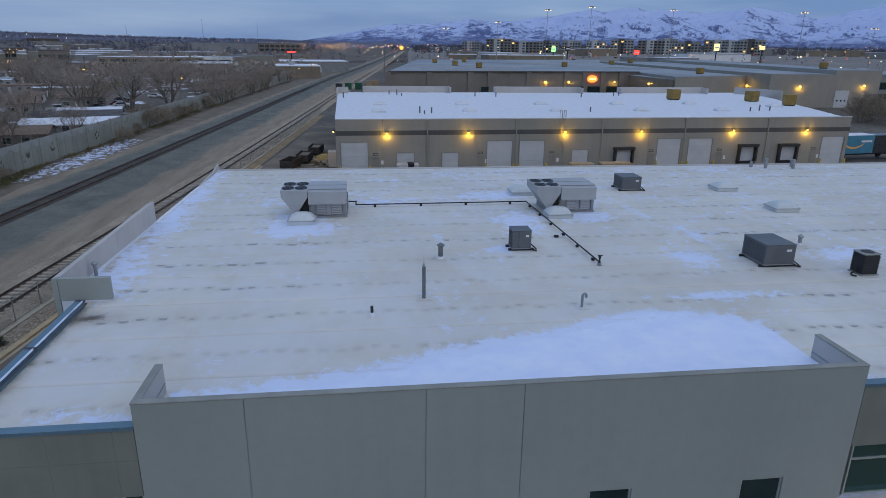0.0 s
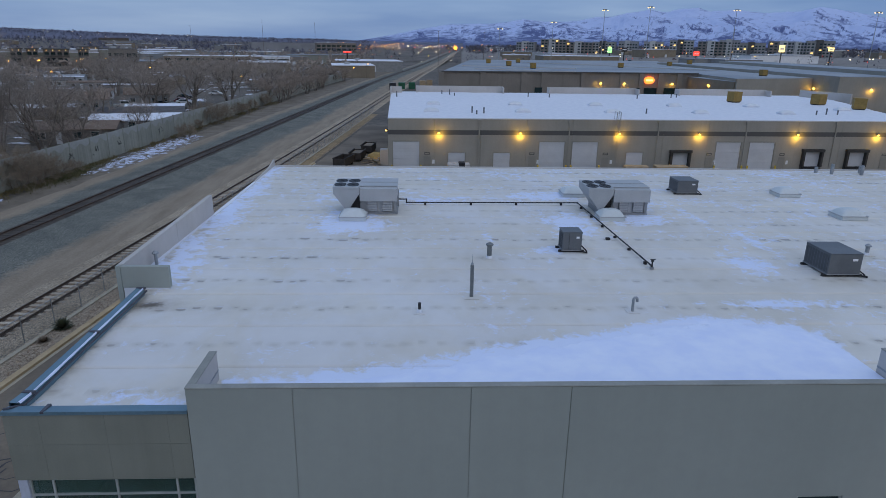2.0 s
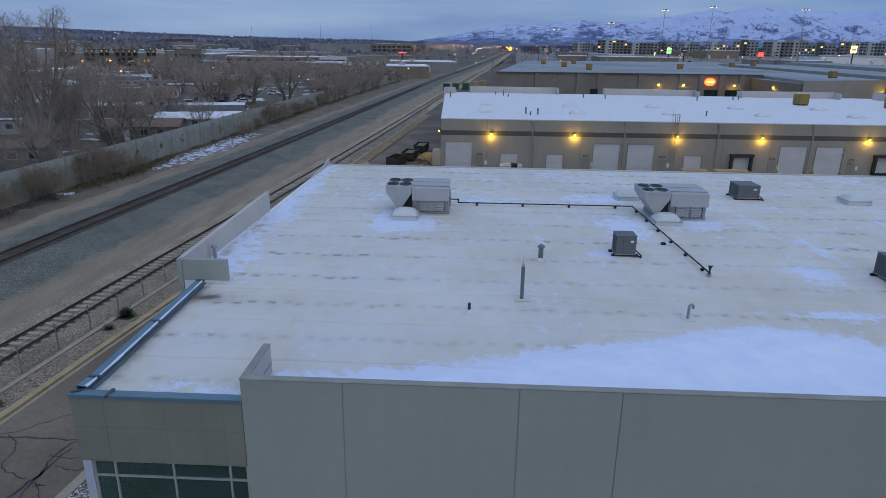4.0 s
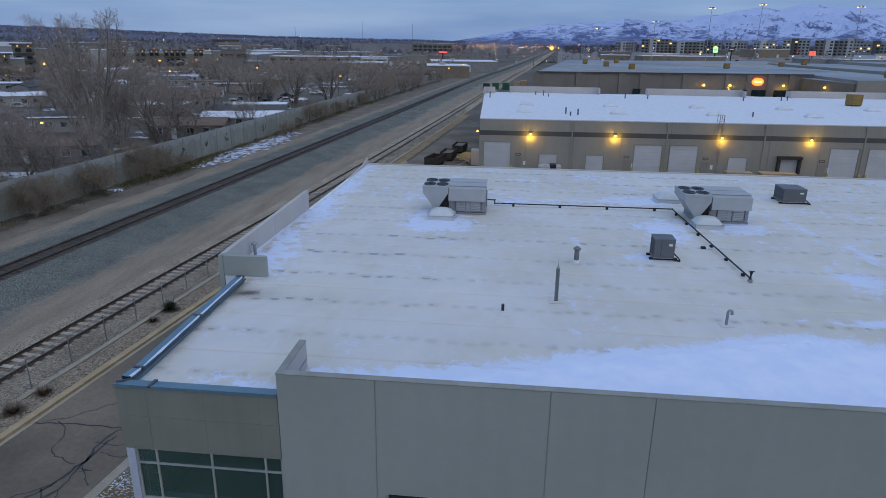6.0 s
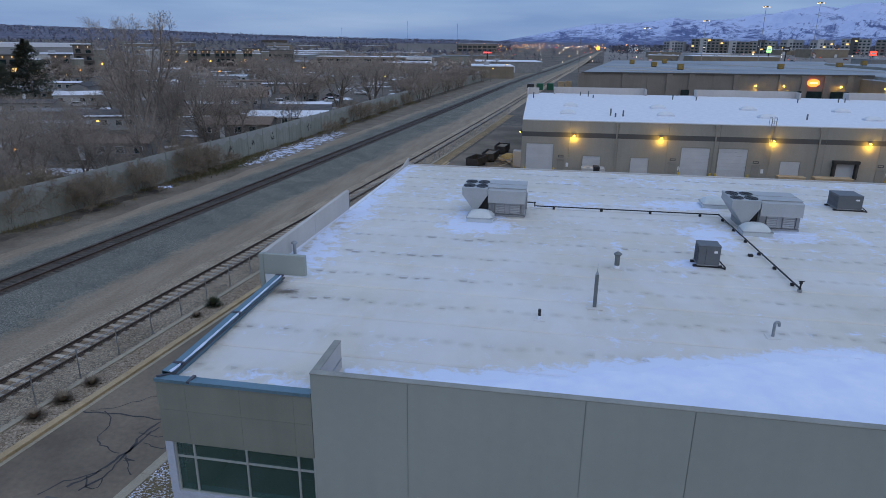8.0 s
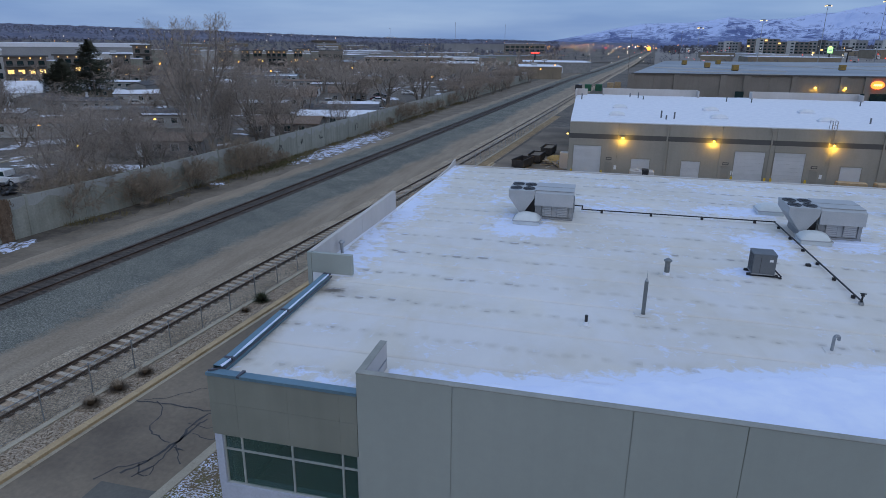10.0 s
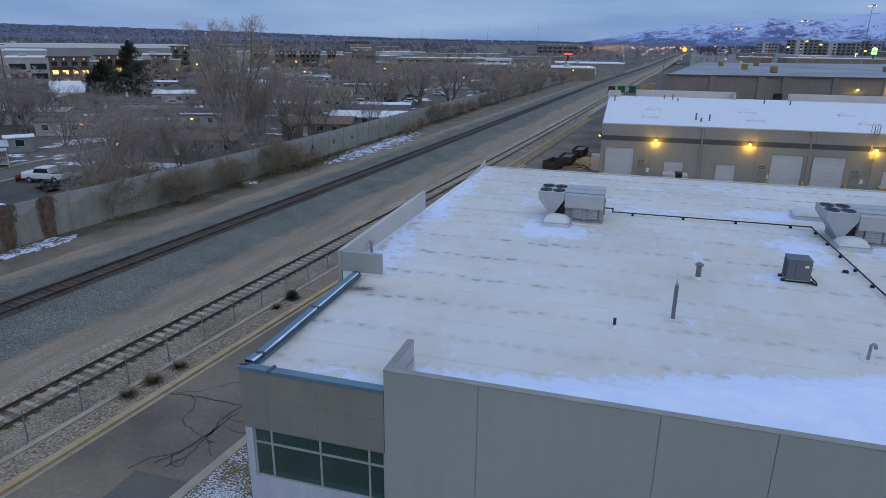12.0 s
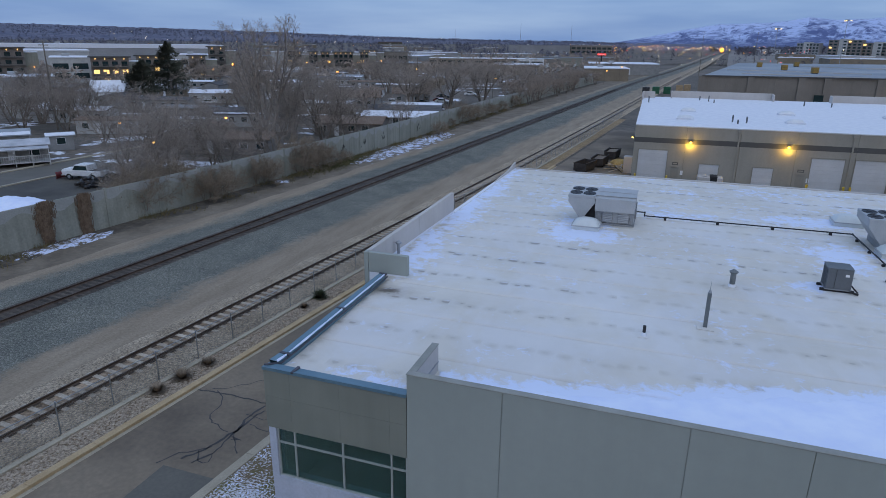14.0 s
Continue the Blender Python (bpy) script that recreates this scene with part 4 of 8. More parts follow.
def near_warehouse():
    root = near_house
    slab = bmesh.new()
    prism(slab, [(west(0) + 0.05, 0.4), (EAST, 0.4), (EAST, DEEP), (west(DEEP) + 0.05, DEEP)], ROOF - 0.35, ROOF - 0.02)
    part("roof_deck", slab, M["deck"], root)
    # membrane sheets lapped one over the next
    ys = [0.22, 2.68] + [2.68 + 2.87 * k for k in range(1, 12)]
    ys = [y for y in ys if y < DEEP - 0.4] + [DEEP - 0.12]
    for a, b in zip(ys, ys[1:]):
        nx, ny = 270, 12
        v, cover = [], []
        for j in range(ny + 1):
            y = a + (b - a) * j / ny + (0.10 if j == ny else 0.0)
            for k in range(nx + 1):
                x = rim_x(y) + (EAST - 0.02 - rim_x(y)) * k / nx
                v.append((x, y, ROOF + 0.005 - 0.005 * j / ny + 0.012 * noise.noise((x * 0.35, y * 0.6, 0.0))))
                cover.append(snow_cover(x, y))
        w = nx + 1
        f = [(j * w + k, j * w + k + 1, (j + 1) * w + k + 1, (j + 1) * w + k) for j in range(ny) for k in range(nx)]
        n = len(v)
        v += [(c[0], c[1], c[2] - 0.012) for c in v[:w]]
        cover += cover[:w]
        f += [(n + k, n + k + 1, k + 1, k) for k in range(nx)]
        me = raw("membrane_sheet", v, f, M["membrane"], True)
        layer = me.attributes.new("snow", "FLOAT", "POINT")
        layer.data.foreach_set("value", cover)
        sheet = new("membrane_sheet", me)
        sheet.parent = root
    # high front wall in panels with open joints; window slots are cut through
    joints = [-0.13, 2.54, 7.08, 9.68, 12.25, 16.86, 19.52]
    wins = [(2.78, 4.06), (7.60, 8.86), (11.69, 12.95), (16.27, 17.58)]
    sill, head = 3.95, 5.20
    for a, b in zip(joints, joints[1:]):
        bm = bmesh.new()
        cuts = [(max(a, p), min(b, q)) for p, q in wins if p < b and q > a]
        ga, gb2 = (0.010 if abs(a - 9.68) < 0.1 or a < 0 else 0.012), (0.010 if abs(b - 9.68) < 0.1 or b > 19 else 0.012)
        x = a + ga
        for p, q in cuts:
            if p > x:
                block(bm, x, p, 0.0, 0.20, 0.0, TOP)
            block(bm, p, q, 0.0, 0.20, 0.0, sill)
            block(bm, p, q, 0.0, 0.20, head, TOP)
            x = q
        if x < b - gb2:
            block(bm, x, b - gb2, 0.0, 0.20, 0.0, TOP)
        bmesh.ops.remove_doubles(bm, verts=bm.verts, dist=1e-4)
        part("wall_panel", bm, M["panel"], root)
        if b < 19:
            for lo, hi in (((0.0, sill), (head, TOP - 0.01)) if any(p < b < q for p, q in wins) else ((0.0, TOP - 0.01),)):
                part("joint_filler", boxed(b - gb2, b + gb2, 0.02, 0.17, lo, hi), M["fascia"] if abs(b - 9.68) < 0.1 else M["groove"], root)
    for p, q in wins:
        fr = bmesh.new()
        for c in ((p, p + 0.06, sill, head), (q - 0.06, q, sill, head), (p + 0.06, q - 0.06, head - 0.06, head), (p + 0.06, q - 0.06, sill, sill + 0.06)):
            block(fr, c[0], c[1], 0.05, 0.13, c[2], c[3])
        w = part("window", fr, M["frame"], root, "small square window in a pale frame")
        part("pane", boxed(p + 0.06, q - 0.06, 0.085, 0.10, sill + 0.06, head - 0.06), M["glass"], w)
        part("sill", boxed(p, q, -0.02, 0.05, sill - 0.04, sill), M["frame"], w)
    cap = bmesh.new()
    block(cap, -0.142, 19.53, -0.012, 0.215, TOP, TOP + 0.045, 0.015)
    part("parapet_cap", cap, M["cap"], root, "weathered concrete parapet cap")
    for x0, x1 in ((-0.13, 0.07), (19.32, 19.52)):
        part("parapet_return", boxed(x0, x1, 0.205, 2.02, ROOF - 0.3, TOP, 0.01), M["panel_side"], root, "pale inner face of the parapet return")
        part("return_cap", boxed(x0 - 0.01, x1 + 0.01, 0.218, 2.035, TOP, TOP + 0.04, 0.012), M["cap"], root)
        s = x1 + 0.004 if x0 < 5 else x0 - 0.014
        part("termination_bar", boxed(s, s + 0.01, 0.24, 2.0, ROOF + 0.28, ROOF + 0.33), M["steel"], root)
    # lower wings either side: stucco fascia over strip windows
    yw = 0.0
    for x0, x1, mull in ((west(0), -0.135, (-3.85, -2.22, -0.65)), (19.525, EAST, tuple(21.5 + 1.62 * k for k in range(25)))):
        dz = -0.04 if x0 < 0 else 0.0
        cols = [x0, *mull, x1] if x0 < 0 else stations(x0, x1, 1.62)
        for a, b in zip(cols, cols[1:]):
            for lo, hi in ((6.14 + dz, 7.13), (7.13, 8.06 + dz)):
                part("fascia_panel", boxed(a + 0.003, b - 0.003, yw, yw + 0.25, lo + 0.003, hi - 0.003), M["fascia"], root)
        part("fascia_backing", boxed(x0 + 0.01, x1 - 0.01, yw + 0.008, yw + 0.24, 6.15 + dz, 8.0 + dz), M["fascia"], root)
        soffit = boxed(x0, x1, yw + 0.02, yw + 0.60, 6.09 + dz, 6.14 + dz)
        part("soffit", soffit, M["fascia"], root)
        left = x0 + 0.26 if x0 < 0 else x0 + 0.15
        window_band(root, left, x1 - 0.01, mull, yw + 0.12, 4.30, 6.09 + dz, 5.57 + dz, M["frame"])
        part("sill_wall", boxed(x0 + 0.02, x1, yw + 0.05, yw + 0.42, 0.0, 4.24), M["pier"], root, "pale wall below the strip window")
        part("window_sill", boxed(x0 + 0.02, x1, yw + 0.03, yw + 0.44, 4.24, 4.30), M["pier"], root)
        cp = bmesh.new()
        profile(cp, [(yw - 0.03, 8.05 + dz), (yw - 0.03, 8.15 + dz), (yw + 0.34, 8.10 + dz), (yw + 0.34, 7.86), (yw + 0.30, 7.86), (yw + 0.30, 8.0 + dz)], x0 - 0.02, x1)
        part("coping", cp, M["coping"], root, "blue painted metal coping")
    for x0, x1 in ((west(0) + 0.28, -0.15), (19.6, 30.0)):
        part("room_floor", boxed(x0, x1, 0.46, 5.2, 3.2, 3.3), M["deck"], root)
        part("room_ceiling", boxed(x0, x1, 0.62, 5.2, 6.12, 6.2), M["panel_side"], root)
        part("room_wall", boxed(x0, x1, 5.2, 5.3, 3.3, 6.12), M["fascia"], root)
        part("room_side", boxed(x1, x1 + 0.012, 0.46, 5.2, 3.3, 6.12), M["panel_side"], root)
        part("room_side", boxed(x0 - 0.03, x0, 0.46, 5.2, 3.3, 6.12), M["panel_side"], root)
    part("corner_pier", boxed(west(0) + 0.02, west(0) + 0.26, yw + 0.03, yw + 0.40, 4.30, 6.05), M["pier"], root, "pale blue-grey corner pier")
    for x in (-3.75, 23.0, 29.0, 36.0):
        part("coping_strap", boxed(x, x + 0.09, yw - 0.036, yw + 0.35, 8.055 if x < 0 else 8.10, 8.116 if x < 0 else 8.156), M["strap"], root)
    # west side: wall, blue coping with strapped joints, raised panel with its return
    sw = bmesh.new()
    prism(sw, [(west(0), 0.5), (west(0) + 0.2, 0.5), (west(8.9) + 0.2, 8.9), (west(8.9), 8.9)], 0.0, ROOF - 0.02)
    part("side_wall", sw, M["panel"], root)
    side = [0.36, 0.92, 4.62, 8.42]
    for a, b in zip(side, side[1:]):
        bm = bmesh.new()
        v = [bm.verts.new(c) for y in (a + 0.005, b - 0.005) for c in
             ((west(y) - 0.04, y, 7.70), (west(y) - 0.04, y, 8.15), (west(y) + 0.20, y, 8.12), (west(y) + 0.22, y, 7.84))]
        for k in range(3):
            bm.faces.new((v[k], v[k + 1], v[k + 5], v[k + 4]))
        part("side_coping", bm, M["coping"], root, "blue metal roof edge coping")
        part("coping_strap", boxed(west(b) - 0.05, west(b) + 0.27, b - 0.08, b + 0.02, 8.09, 8.165), M["strap"], root)
        sn = bmesh.new()
        n = 16
        rows = []
        for k in range(n + 1):
            y = a + (b - a) * k / n
            wd = max(0.010, 0.028 + 0.04 * noise.noise((y * 1.3, 1.0, 0)))
            rows.append([sn.verts.new((west(y) + 0.20 + c * wd, y, 8.125 + (0.035 if abs(c) < 0.9 else -0.01))) for c in (-1, -0.4, 0.4, 1)])
        for r, q in zip(rows, rows[1:]):
            for k in range(3):
                sn.faces.new((r[k], q[k], q[k + 1], r[k + 1]))
        part("snow_line", sn, M["snow"], root, "line of snow caught along the coping")
    bm = bmesh.new()
    tube(bm, (west(0) + 0.31, 0.5, ROOF + 0.17), (west(8.3) + 0.31, 8.4, ROOF + 0.17), 0.03, n=6)
    tube(bm, (west(0) + 0.31, 0.5, ROOF + 0.17), (west(0) + 0.05, 0.03, ROOF + 0.305), 0.03, n=6)
    part("cable", bm, M["strap"], root, "black heating cable along the edge")
    part("side_return", boxed(-5.60, -3.80, 8.95, 9.15, 7.93, TOP + 0.10, 0.012), M["panel"], root, "pale raised panel standing across the roof edge")
    part("return_end", boxed(-5.80, -5.61, 8.95, 9.15, 5.6, TOP + 0.11, 0.01), M["panel"], root)
    part("return_flashing", boxed(-5.58, -3.82, 8.97, 9.13, 6.5, 7.925), M["old_snow"], root, "white membrane turned up under the raised panel")
    for a, b in ((9.16, 14.70), (14.72, 19.95)):
        bm = bmesh.new()
        lo, hi = [], []
        for y in (a, b):
            x, up = rim_x(y), TOP + 0.11 + 0.022 * (y - 9.0)
            lo.append([bm.verts.new((q, y, 5.6)) for q in (x - 0.21, x - 0.01)])
            hi.append([bm.verts.new((q, y, up)) for q in (x - 0.21, x - 0.01)])
        for q in ((lo[0][0], lo[1][0], hi[1][0], hi[0][0]), (lo[1][1], lo[0][1], hi[0][1], hi[1][1]), (hi[0][0], hi[1][0], hi[1][1], hi[0][1]),
                  (lo[0][1], lo[0][0], hi[0][0], hi[0][1]), (lo[1][0], lo[1][1], hi[1][1], hi[1][0])):
            bm.faces.new(q)
        bmesh.ops.recalc_face_normals(bm, faces=bm.faces)
        part("side_panel", bm, M["panel_side"], root, "pale raised side panel")
    fl = bmesh.new()
    prism(fl, [(rim_x(9.16) - 0.008, 9.16), (rim_x(9.16) + 0.012, 9.16), (rim_x(19.9) + 0.012, 19.9), (rim_x(19.9) - 0.008, 19.9)], ROOF - 0.1, ROOF + 0.13)
    part("panel_flashing", fl, M["old_snow"], root, "white membrane turned up the panel foot")
    for a, b in ((9.16, 22.0), (22.02, DEEP)):
        bm = bmesh.new()
        prism(bm, [(rim_x(a) - 0.16, a), (rim_x(a) + 0.08, a), (rim_x(b) + 0.08, b), (rim_x(b) - 0.16, b)], 0.0, ROOF - 0.03)
        part("side_wall", bm, M["panel_side"], root)
    bm = bmesh.new()
    prism(bm, [(rim_x(20) - 0.17, 19.97), (rim_x(20) + 0.05, 19.97), (rim_x(DEEP) + 0.05, DEEP + 0.1), (rim_x(DEEP) - 0.17, DEEP + 0.1)], ROOF - 0.03, ROOF + 0.035)
    part("roof_edge", bm, M["old_snow"], root, "pale metal drip edge of the roof")
    # wedge that climbs to the rear corner
    bm = bmesh.new()
    ends = [(28.6, 0.02), (33.2, 0.20), (DEEP + 0.08, 0.52)]
    rows = [[bm.verts.new((rim_x(y) + q, y, z)) for q, z in ((-0.175, ROOF - 0.2), (-0.175, ROOF + up), (-0.05, ROOF + up), (-0.05, ROOF - 0.2))] for y, up in ends]
    for r, q in zip(rows, rows[1:]):
        for k in range(4):
            bm.faces.new((r[k], r[(k + 1) % 4], q[(k + 1) % 4], q[k]))
    bm.faces.new(rows[0])
    bm.faces.new(rows[-1][::-1])
    bmesh.ops.recalc_face_normals(bm, faces=bm.faces)
    part("corner_upstand", bm, M["panel_side"], root, "pale wedge rising to the rear corner")
    part("rear_kerb", boxed(rim_x(DEEP), EAST, DEEP - 0.14, DEEP + 0.12, 7.4, ROOF + 0.07), M["panel_side"], root)
    part("rear_wall", boxed(rim_x(DEEP), EAST, DEEP - 0.2, DEEP, 0.0, 7.4), M["panel"], root)
    part("east_wall", boxed(EAST - 0.2, EAST, 0.5, DEEP, 0.0, 8.0), M["panel"], root)


near_warehouse()


def snow_field(name, keep, x0, x1, y0, y1, step, thick, label, base, mat):
    """Snow lying where keep(x, y) is above nought, thinning to its edge."""
    nx, ny = int((x1 - x0) / step), int((y1 - y0) / step)
    xs, ys = np.linspace(x0, x1, nx), np.linspace(y0, y1, ny)
    hs = np.array([[keep(x, y) for x in xs] for y in ys])
    verts, faces, index = [], [], {}

    def vert(j, k):
        if (j, k) not in index:
            index[j, k] = len(verts)
            h = hs[j, k]
            z = base + (thick * min(1.0, h) ** 0.6 if h > 0 else -0.02)
            verts.append((float(xs[k]), float(ys[j]), float(z)))
        return index[j, k]

    for j in range(ny - 1):
        for k in range(nx - 1):
            if max(hs[j, k], hs[j, k + 1], hs[j + 1, k], hs[j + 1, k + 1]) > 0:
                faces.append((vert(j, k), vert(j, k + 1), vert(j + 1, k + 1), vert(j + 1, k)))
    ob = new(name, raw(name, verts, faces, mat, True))
    return tagged(ob, label, "snow", "", "stuff")


def wave(x, y, s, seed=0.0):
    return noise.noise((x * s, y * s, seed)) + 0.5 * noise.noise((x * s * 2.3, y * s * 2.3, seed + 5)) + 0.25 * noise.noise((x * s * 5.1, y * s * 5.1, seed + 9))


def drift(x, y):
    edge = float(np.interp(x, DRIFT_X, DRIFT_Y)) - 0.45
    rough = 0.25 + 0.75 * min(1, max(0, (x - 7) / 6))
    return (edge - y + 0.55 * rough * wave(x, y, 1.3, 2.0)) / 1.2


snow_field("snow_drift", drift, 0.22, 19.3, 0.22, 7.4, 0.11, 0.10, "smooth blue-white snow drift behind the parapet", ROOF + 0.012, M["snow"])


def unit_snow(cx, cy, rx, ry, seed):
    def keep(x, y):
        return 0.55 - ((x - cx) / rx) ** 2 - ((y - cy) / ry) ** 2 + 1.35 * wave(x, y, 1.5, seed)
    return keep



def sealed_crack(pts, width):
    """A wandering line of black sealer on the lane."""
    root = bmesh.new()
    rng = random.Random(int(abs(pts[0][0]) * 100))
    path = []
    for (ax, ay), (bx, by) in zip(pts, pts[1:]):
        n = max(2, int(math.hypot(bx - ax, by - ay) / 0.25))
        path += [(ax + (bx - ax) * k / n + rng.gauss(0, 0.05), ay + (by - ay) * k / n + rng.gauss(0, 0.05)) for k in range(n)]
    path.append(pts[-1])
    left, right = [], []
    for k, (px, py) in enumerate(path):
        qx, qy = path[min(k + 1, len(path) - 1)]
        ox, oy = path[max(k - 1, 0)]
        d = Vector((qx - ox, qy - oy)).normalized() if (qx, qy) != (ox, oy) else Vector((0, 1))
        w = width * rng.uniform(0.6, 1.4)
        left.append(root.verts.new((px - d.y * w, py + d.x * w, 0.013)))
        right.append(root.verts.new((px + d.y * w, py - d.x * w, 0.013)))
    for k in range(len(path) - 1):
        root.faces.new((left[k], right[k], right[k + 1], left[k + 1]))
    solid("sealed_crack", root, M["seal"], "black sealed crack wandering across the lane", "crack", "lane cracks")


for pts, w in ((((-15.92, 9.1), (-14.64, 9.27), (-12.95, 9.32), (-11.84, 9.26), (-9.4, 9.5)), 0.055), (((-14.64, 9.27), (-14.03, 9.01), (-13.71, 8.38), (-13.58, 7.44), (-13.06, 6.86), (-11.88, 6.57)), 0.038),
               (((-15.37, 9.3), (-14.24, 9.96), (-13.24, 11.02), (-11.6, 12.0)), 0.03), (((-10.8, 10.0), (-11.55, 8.99), (-11.7, 8.05), (-11.54, 7.09), (-11.66, 6.41), (-11.75, 5.61), (-12.17, 4.93), (-12.5, 4.2)), 0.075),
               (((-11.4, 8.69), (-11.49, 7.61), (-11.55, 6.69), (-11.5, 5.55), (-11.46, 4.98), (-11.9, 4.1)), 0.06), (((-11.42, 6.11), (-10.86, 6.24), (-11.48, 6.32)), 0.035), (((-11.27, 7.44), (-10.5, 7.24), (-9.5, 7.5)), 0.035),
               (((-11.46, 6.56), (-11.0, 5.9), (-10.46, 5.35)), 0.035), (((-11.88, 8.15), (-11.22, 7.97), (-10.0, 8.2)), 0.03), (((-11.82, 5.43), (-12.16, 4.98), (-12.9, 4.5), (-13.3, 3.6)), 0.045), (((-12.2, 4.9), (-11.7, 4.3), (-11.2, 4.4), (-11.5, 5.0)), 0.04)):
    sealed_crack(pts, w * 0.75)


# ---- things on the near roof -----------------------------------------------
def roof_unit(at):
    """A packaged unit: cabinet with filter louvers, and a V of condenser coils under four fans."""
    root = thing("rooftop_unit", "grey packaged rooftop unit with V condenser and four black fans", "air conditioner", "large rooftop units", at)
    body = boxed(0.0, 2.06, 0.30, 2.35, 0.10, 1.58, 0.012)
    part("cabinet", body, M["unit"], root)
    hood = bmesh.new()
    profile(hood, [(0.302, 1.56), (-0.02, 1.50), (-0.04, 0.80), (0.0, 0.79), (0.302, 0.86)], 0.0, 2.08)
    part("hood", hood, M["unit"], root)
    part("base_rail", boxed(-0.02, 2.10, 0.20, 2.38, 0.0, 0.10), M["louver"], root)
    for x0, x1 in ((0.40, 0.95), (1.22, 1.82)):
        fr = bmesh.new()
        block(fr, x0, x1, 0.20, 0.298, 0.16, 0.78)
        lv = part("filter_door", fr, M["louver"], root)
        for k in range(6):
            part("slat", boxed(x0 + 0.03, x1 - 0.03, 0.175, 0.20, 0.20 + k * 0.095, 0.265 + k * 0.095), M["unit"], lv)
    part("control_door", boxed(0.04, 0.36, 0.22, 0.298, 0.16, 0.78), M["louver"], root)
    part("corner_post", boxed(1.88, 2.05, 0.20, 0.298, 0.14, 0.80), M["louver"], root)
    roofp = boxed(-0.02, 2.10, 0.28, 2.38, 1.585, 1.615, 0.008)
    part("lid", roofp, M["unit"], root)
    part("lid_seam", boxed(0.0, 2.08, 1.2, 1.26, 1.615, 1.64), M["unit"], root)
    # V section
    v = bmesh.new()
    a = [(-1.46, 1.45), (-0.03, 1.45), (-0.03, 1.20), (-0.62, 0.30), (-0.80, 0.30), (-1.46, 1.20)]
    f, b = [v.verts.new((x, 0.0, z)) for x, z in a], [v.verts.new((x, 2.30, z)) for x, z in a]
    v.faces.new(f)
    v.faces.new(b[::-1])
    for k in range(6):
        v.faces.new((f[(k + 1) % 6], f[k], b[k], b[(k + 1) % 6]))
    bmesh.ops.recalc_face_normals(v, faces=v.faces)
    part("condenser", v, M["unit"], root, "tapered grey condenser section")
    part("top_deck", boxed(-1.48, -0.01, -0.02, 2.32, 1.45, 1.60, 0.01), M["unit"], root)
    # solid black block imitates the shade in the gap under the condenser
    part("dark_recess", boxed(-0.58, -0.02, 0.35, 2.2, 0.10, 1.18), M["black"], root, "black block standing in for the shaded gap beside the cabinet")
    part("leg", boxed(-0.80, -0.62, 0.0, 2.3, 0.0, 0.30), M["louver"], root)
    for x in (-1.12, -0.40):
        for y in (0.60, 1.66):
            ring = bmesh.new()
            n = 20
            o, i = [], []
            for k in range(n):
                c, s = math.cos(2 * math.pi * k / n), math.sin(2 * math.pi * k / n)
                o.append((ring.verts.new((x + 0.34 * c, y + 0.46 * s, 1.60)), ring.verts.new((x + 0.34 * c, y + 0.46 * s, 1.62))))
                i.append((ring.verts.new((x + 0.31 * c, y + 0.43 * s, 1.62)), ring.verts.new((x + 0.31 * c, y + 0.43 * s, 1.605))))
            for k in range(n):
                q = (k + 1) % n
                ring.faces.new((o[k][0], o[q][0], o[q][1], o[k][1]))
                ring.faces.new((o[k][1], o[q][1], i[q][0], i[k][0]))
                ring.faces.new((i[k][0], i[q][0], i[q][1], i[k][1]))
            ring.faces.new([i[k][1] for k in range(n)])
            fan = part("fan", ring, M["black"], root, "black fan opening with guard")
            hub = bmesh.new()
            tube(hub, (x, y, 1.606), (x, y, 1.618), 0.09, n=10)
            for k in range(4):
                c, s = math.cos(k * math.pi / 2 + 0.4), math.sin(k * math.pi / 2 + 0.4)
                tube(hub, (x, y, 1.612), (x + 0.30 * c, y + 0.40 * s, 1.612), 0.008, n=4)
            part("fan_blade", hub, M["rubber"], fan)
    tube_bm = bmesh.new()
    tube(tube_bm, (2.10, 1.7, 0.25), (2.10, 1.7, 1.1), 0.03, n=6)
    part("conduit", tube_bm, M["steel"], root)
    part("disconnect", boxed(2.062, 2.16, 0.7, 1.0, 0.35, 0.85), M["louver"], root)
    return root


first_unit = roof_unit((2.52, 20.32, ROOF + 0.01))
copy_thing(first_unit, pose(16.86, 20.36, ROOF + 0.01))


def skylight(at, w, d, h, turn=0.0, grp="roof skylights"):
    root = thing("skylight", "domed translucent skylight on a white curb", "skylight", grp, at, turn)
    snowy = "second" in grp
    part("curb", boxed(-w / 2, w / 2, -d / 2, d / 2, 0.0, 0.20, 0.01), M["old_snow" if snowy else "dome"], root)
    part("rim", boxed(-w / 2 - 0.04, w / 2 + 0.04, -d / 2 - 0.04, d / 2 + 0.04, 0.20, 0.25, 0.01), M["old_snow" if snowy else "unit"], root)
    bm = bmesh.new()
    n = 10
    g = [[bm.verts.new((w * (i / n - 0.5) * 0.98, d * (j / n - 0.5) * 0.98, 0.25 + h * ((1 - abs(2 * i / n - 1) ** 2.6) * (1 - abs(2 * j / n - 1) ** 2.6)) ** 0.55)) for i in range(n + 1)] for j in range(n + 1)]
    for j in range(n):
        for i in range(n):
            bm.faces.new((g[j][i], g[j][i + 1], g[j + 1][i + 1], g[j + 1][i]))
    part("dome", bm, M["frosted_dome" if snowy else "dome"], root, smooth=True)
    return root


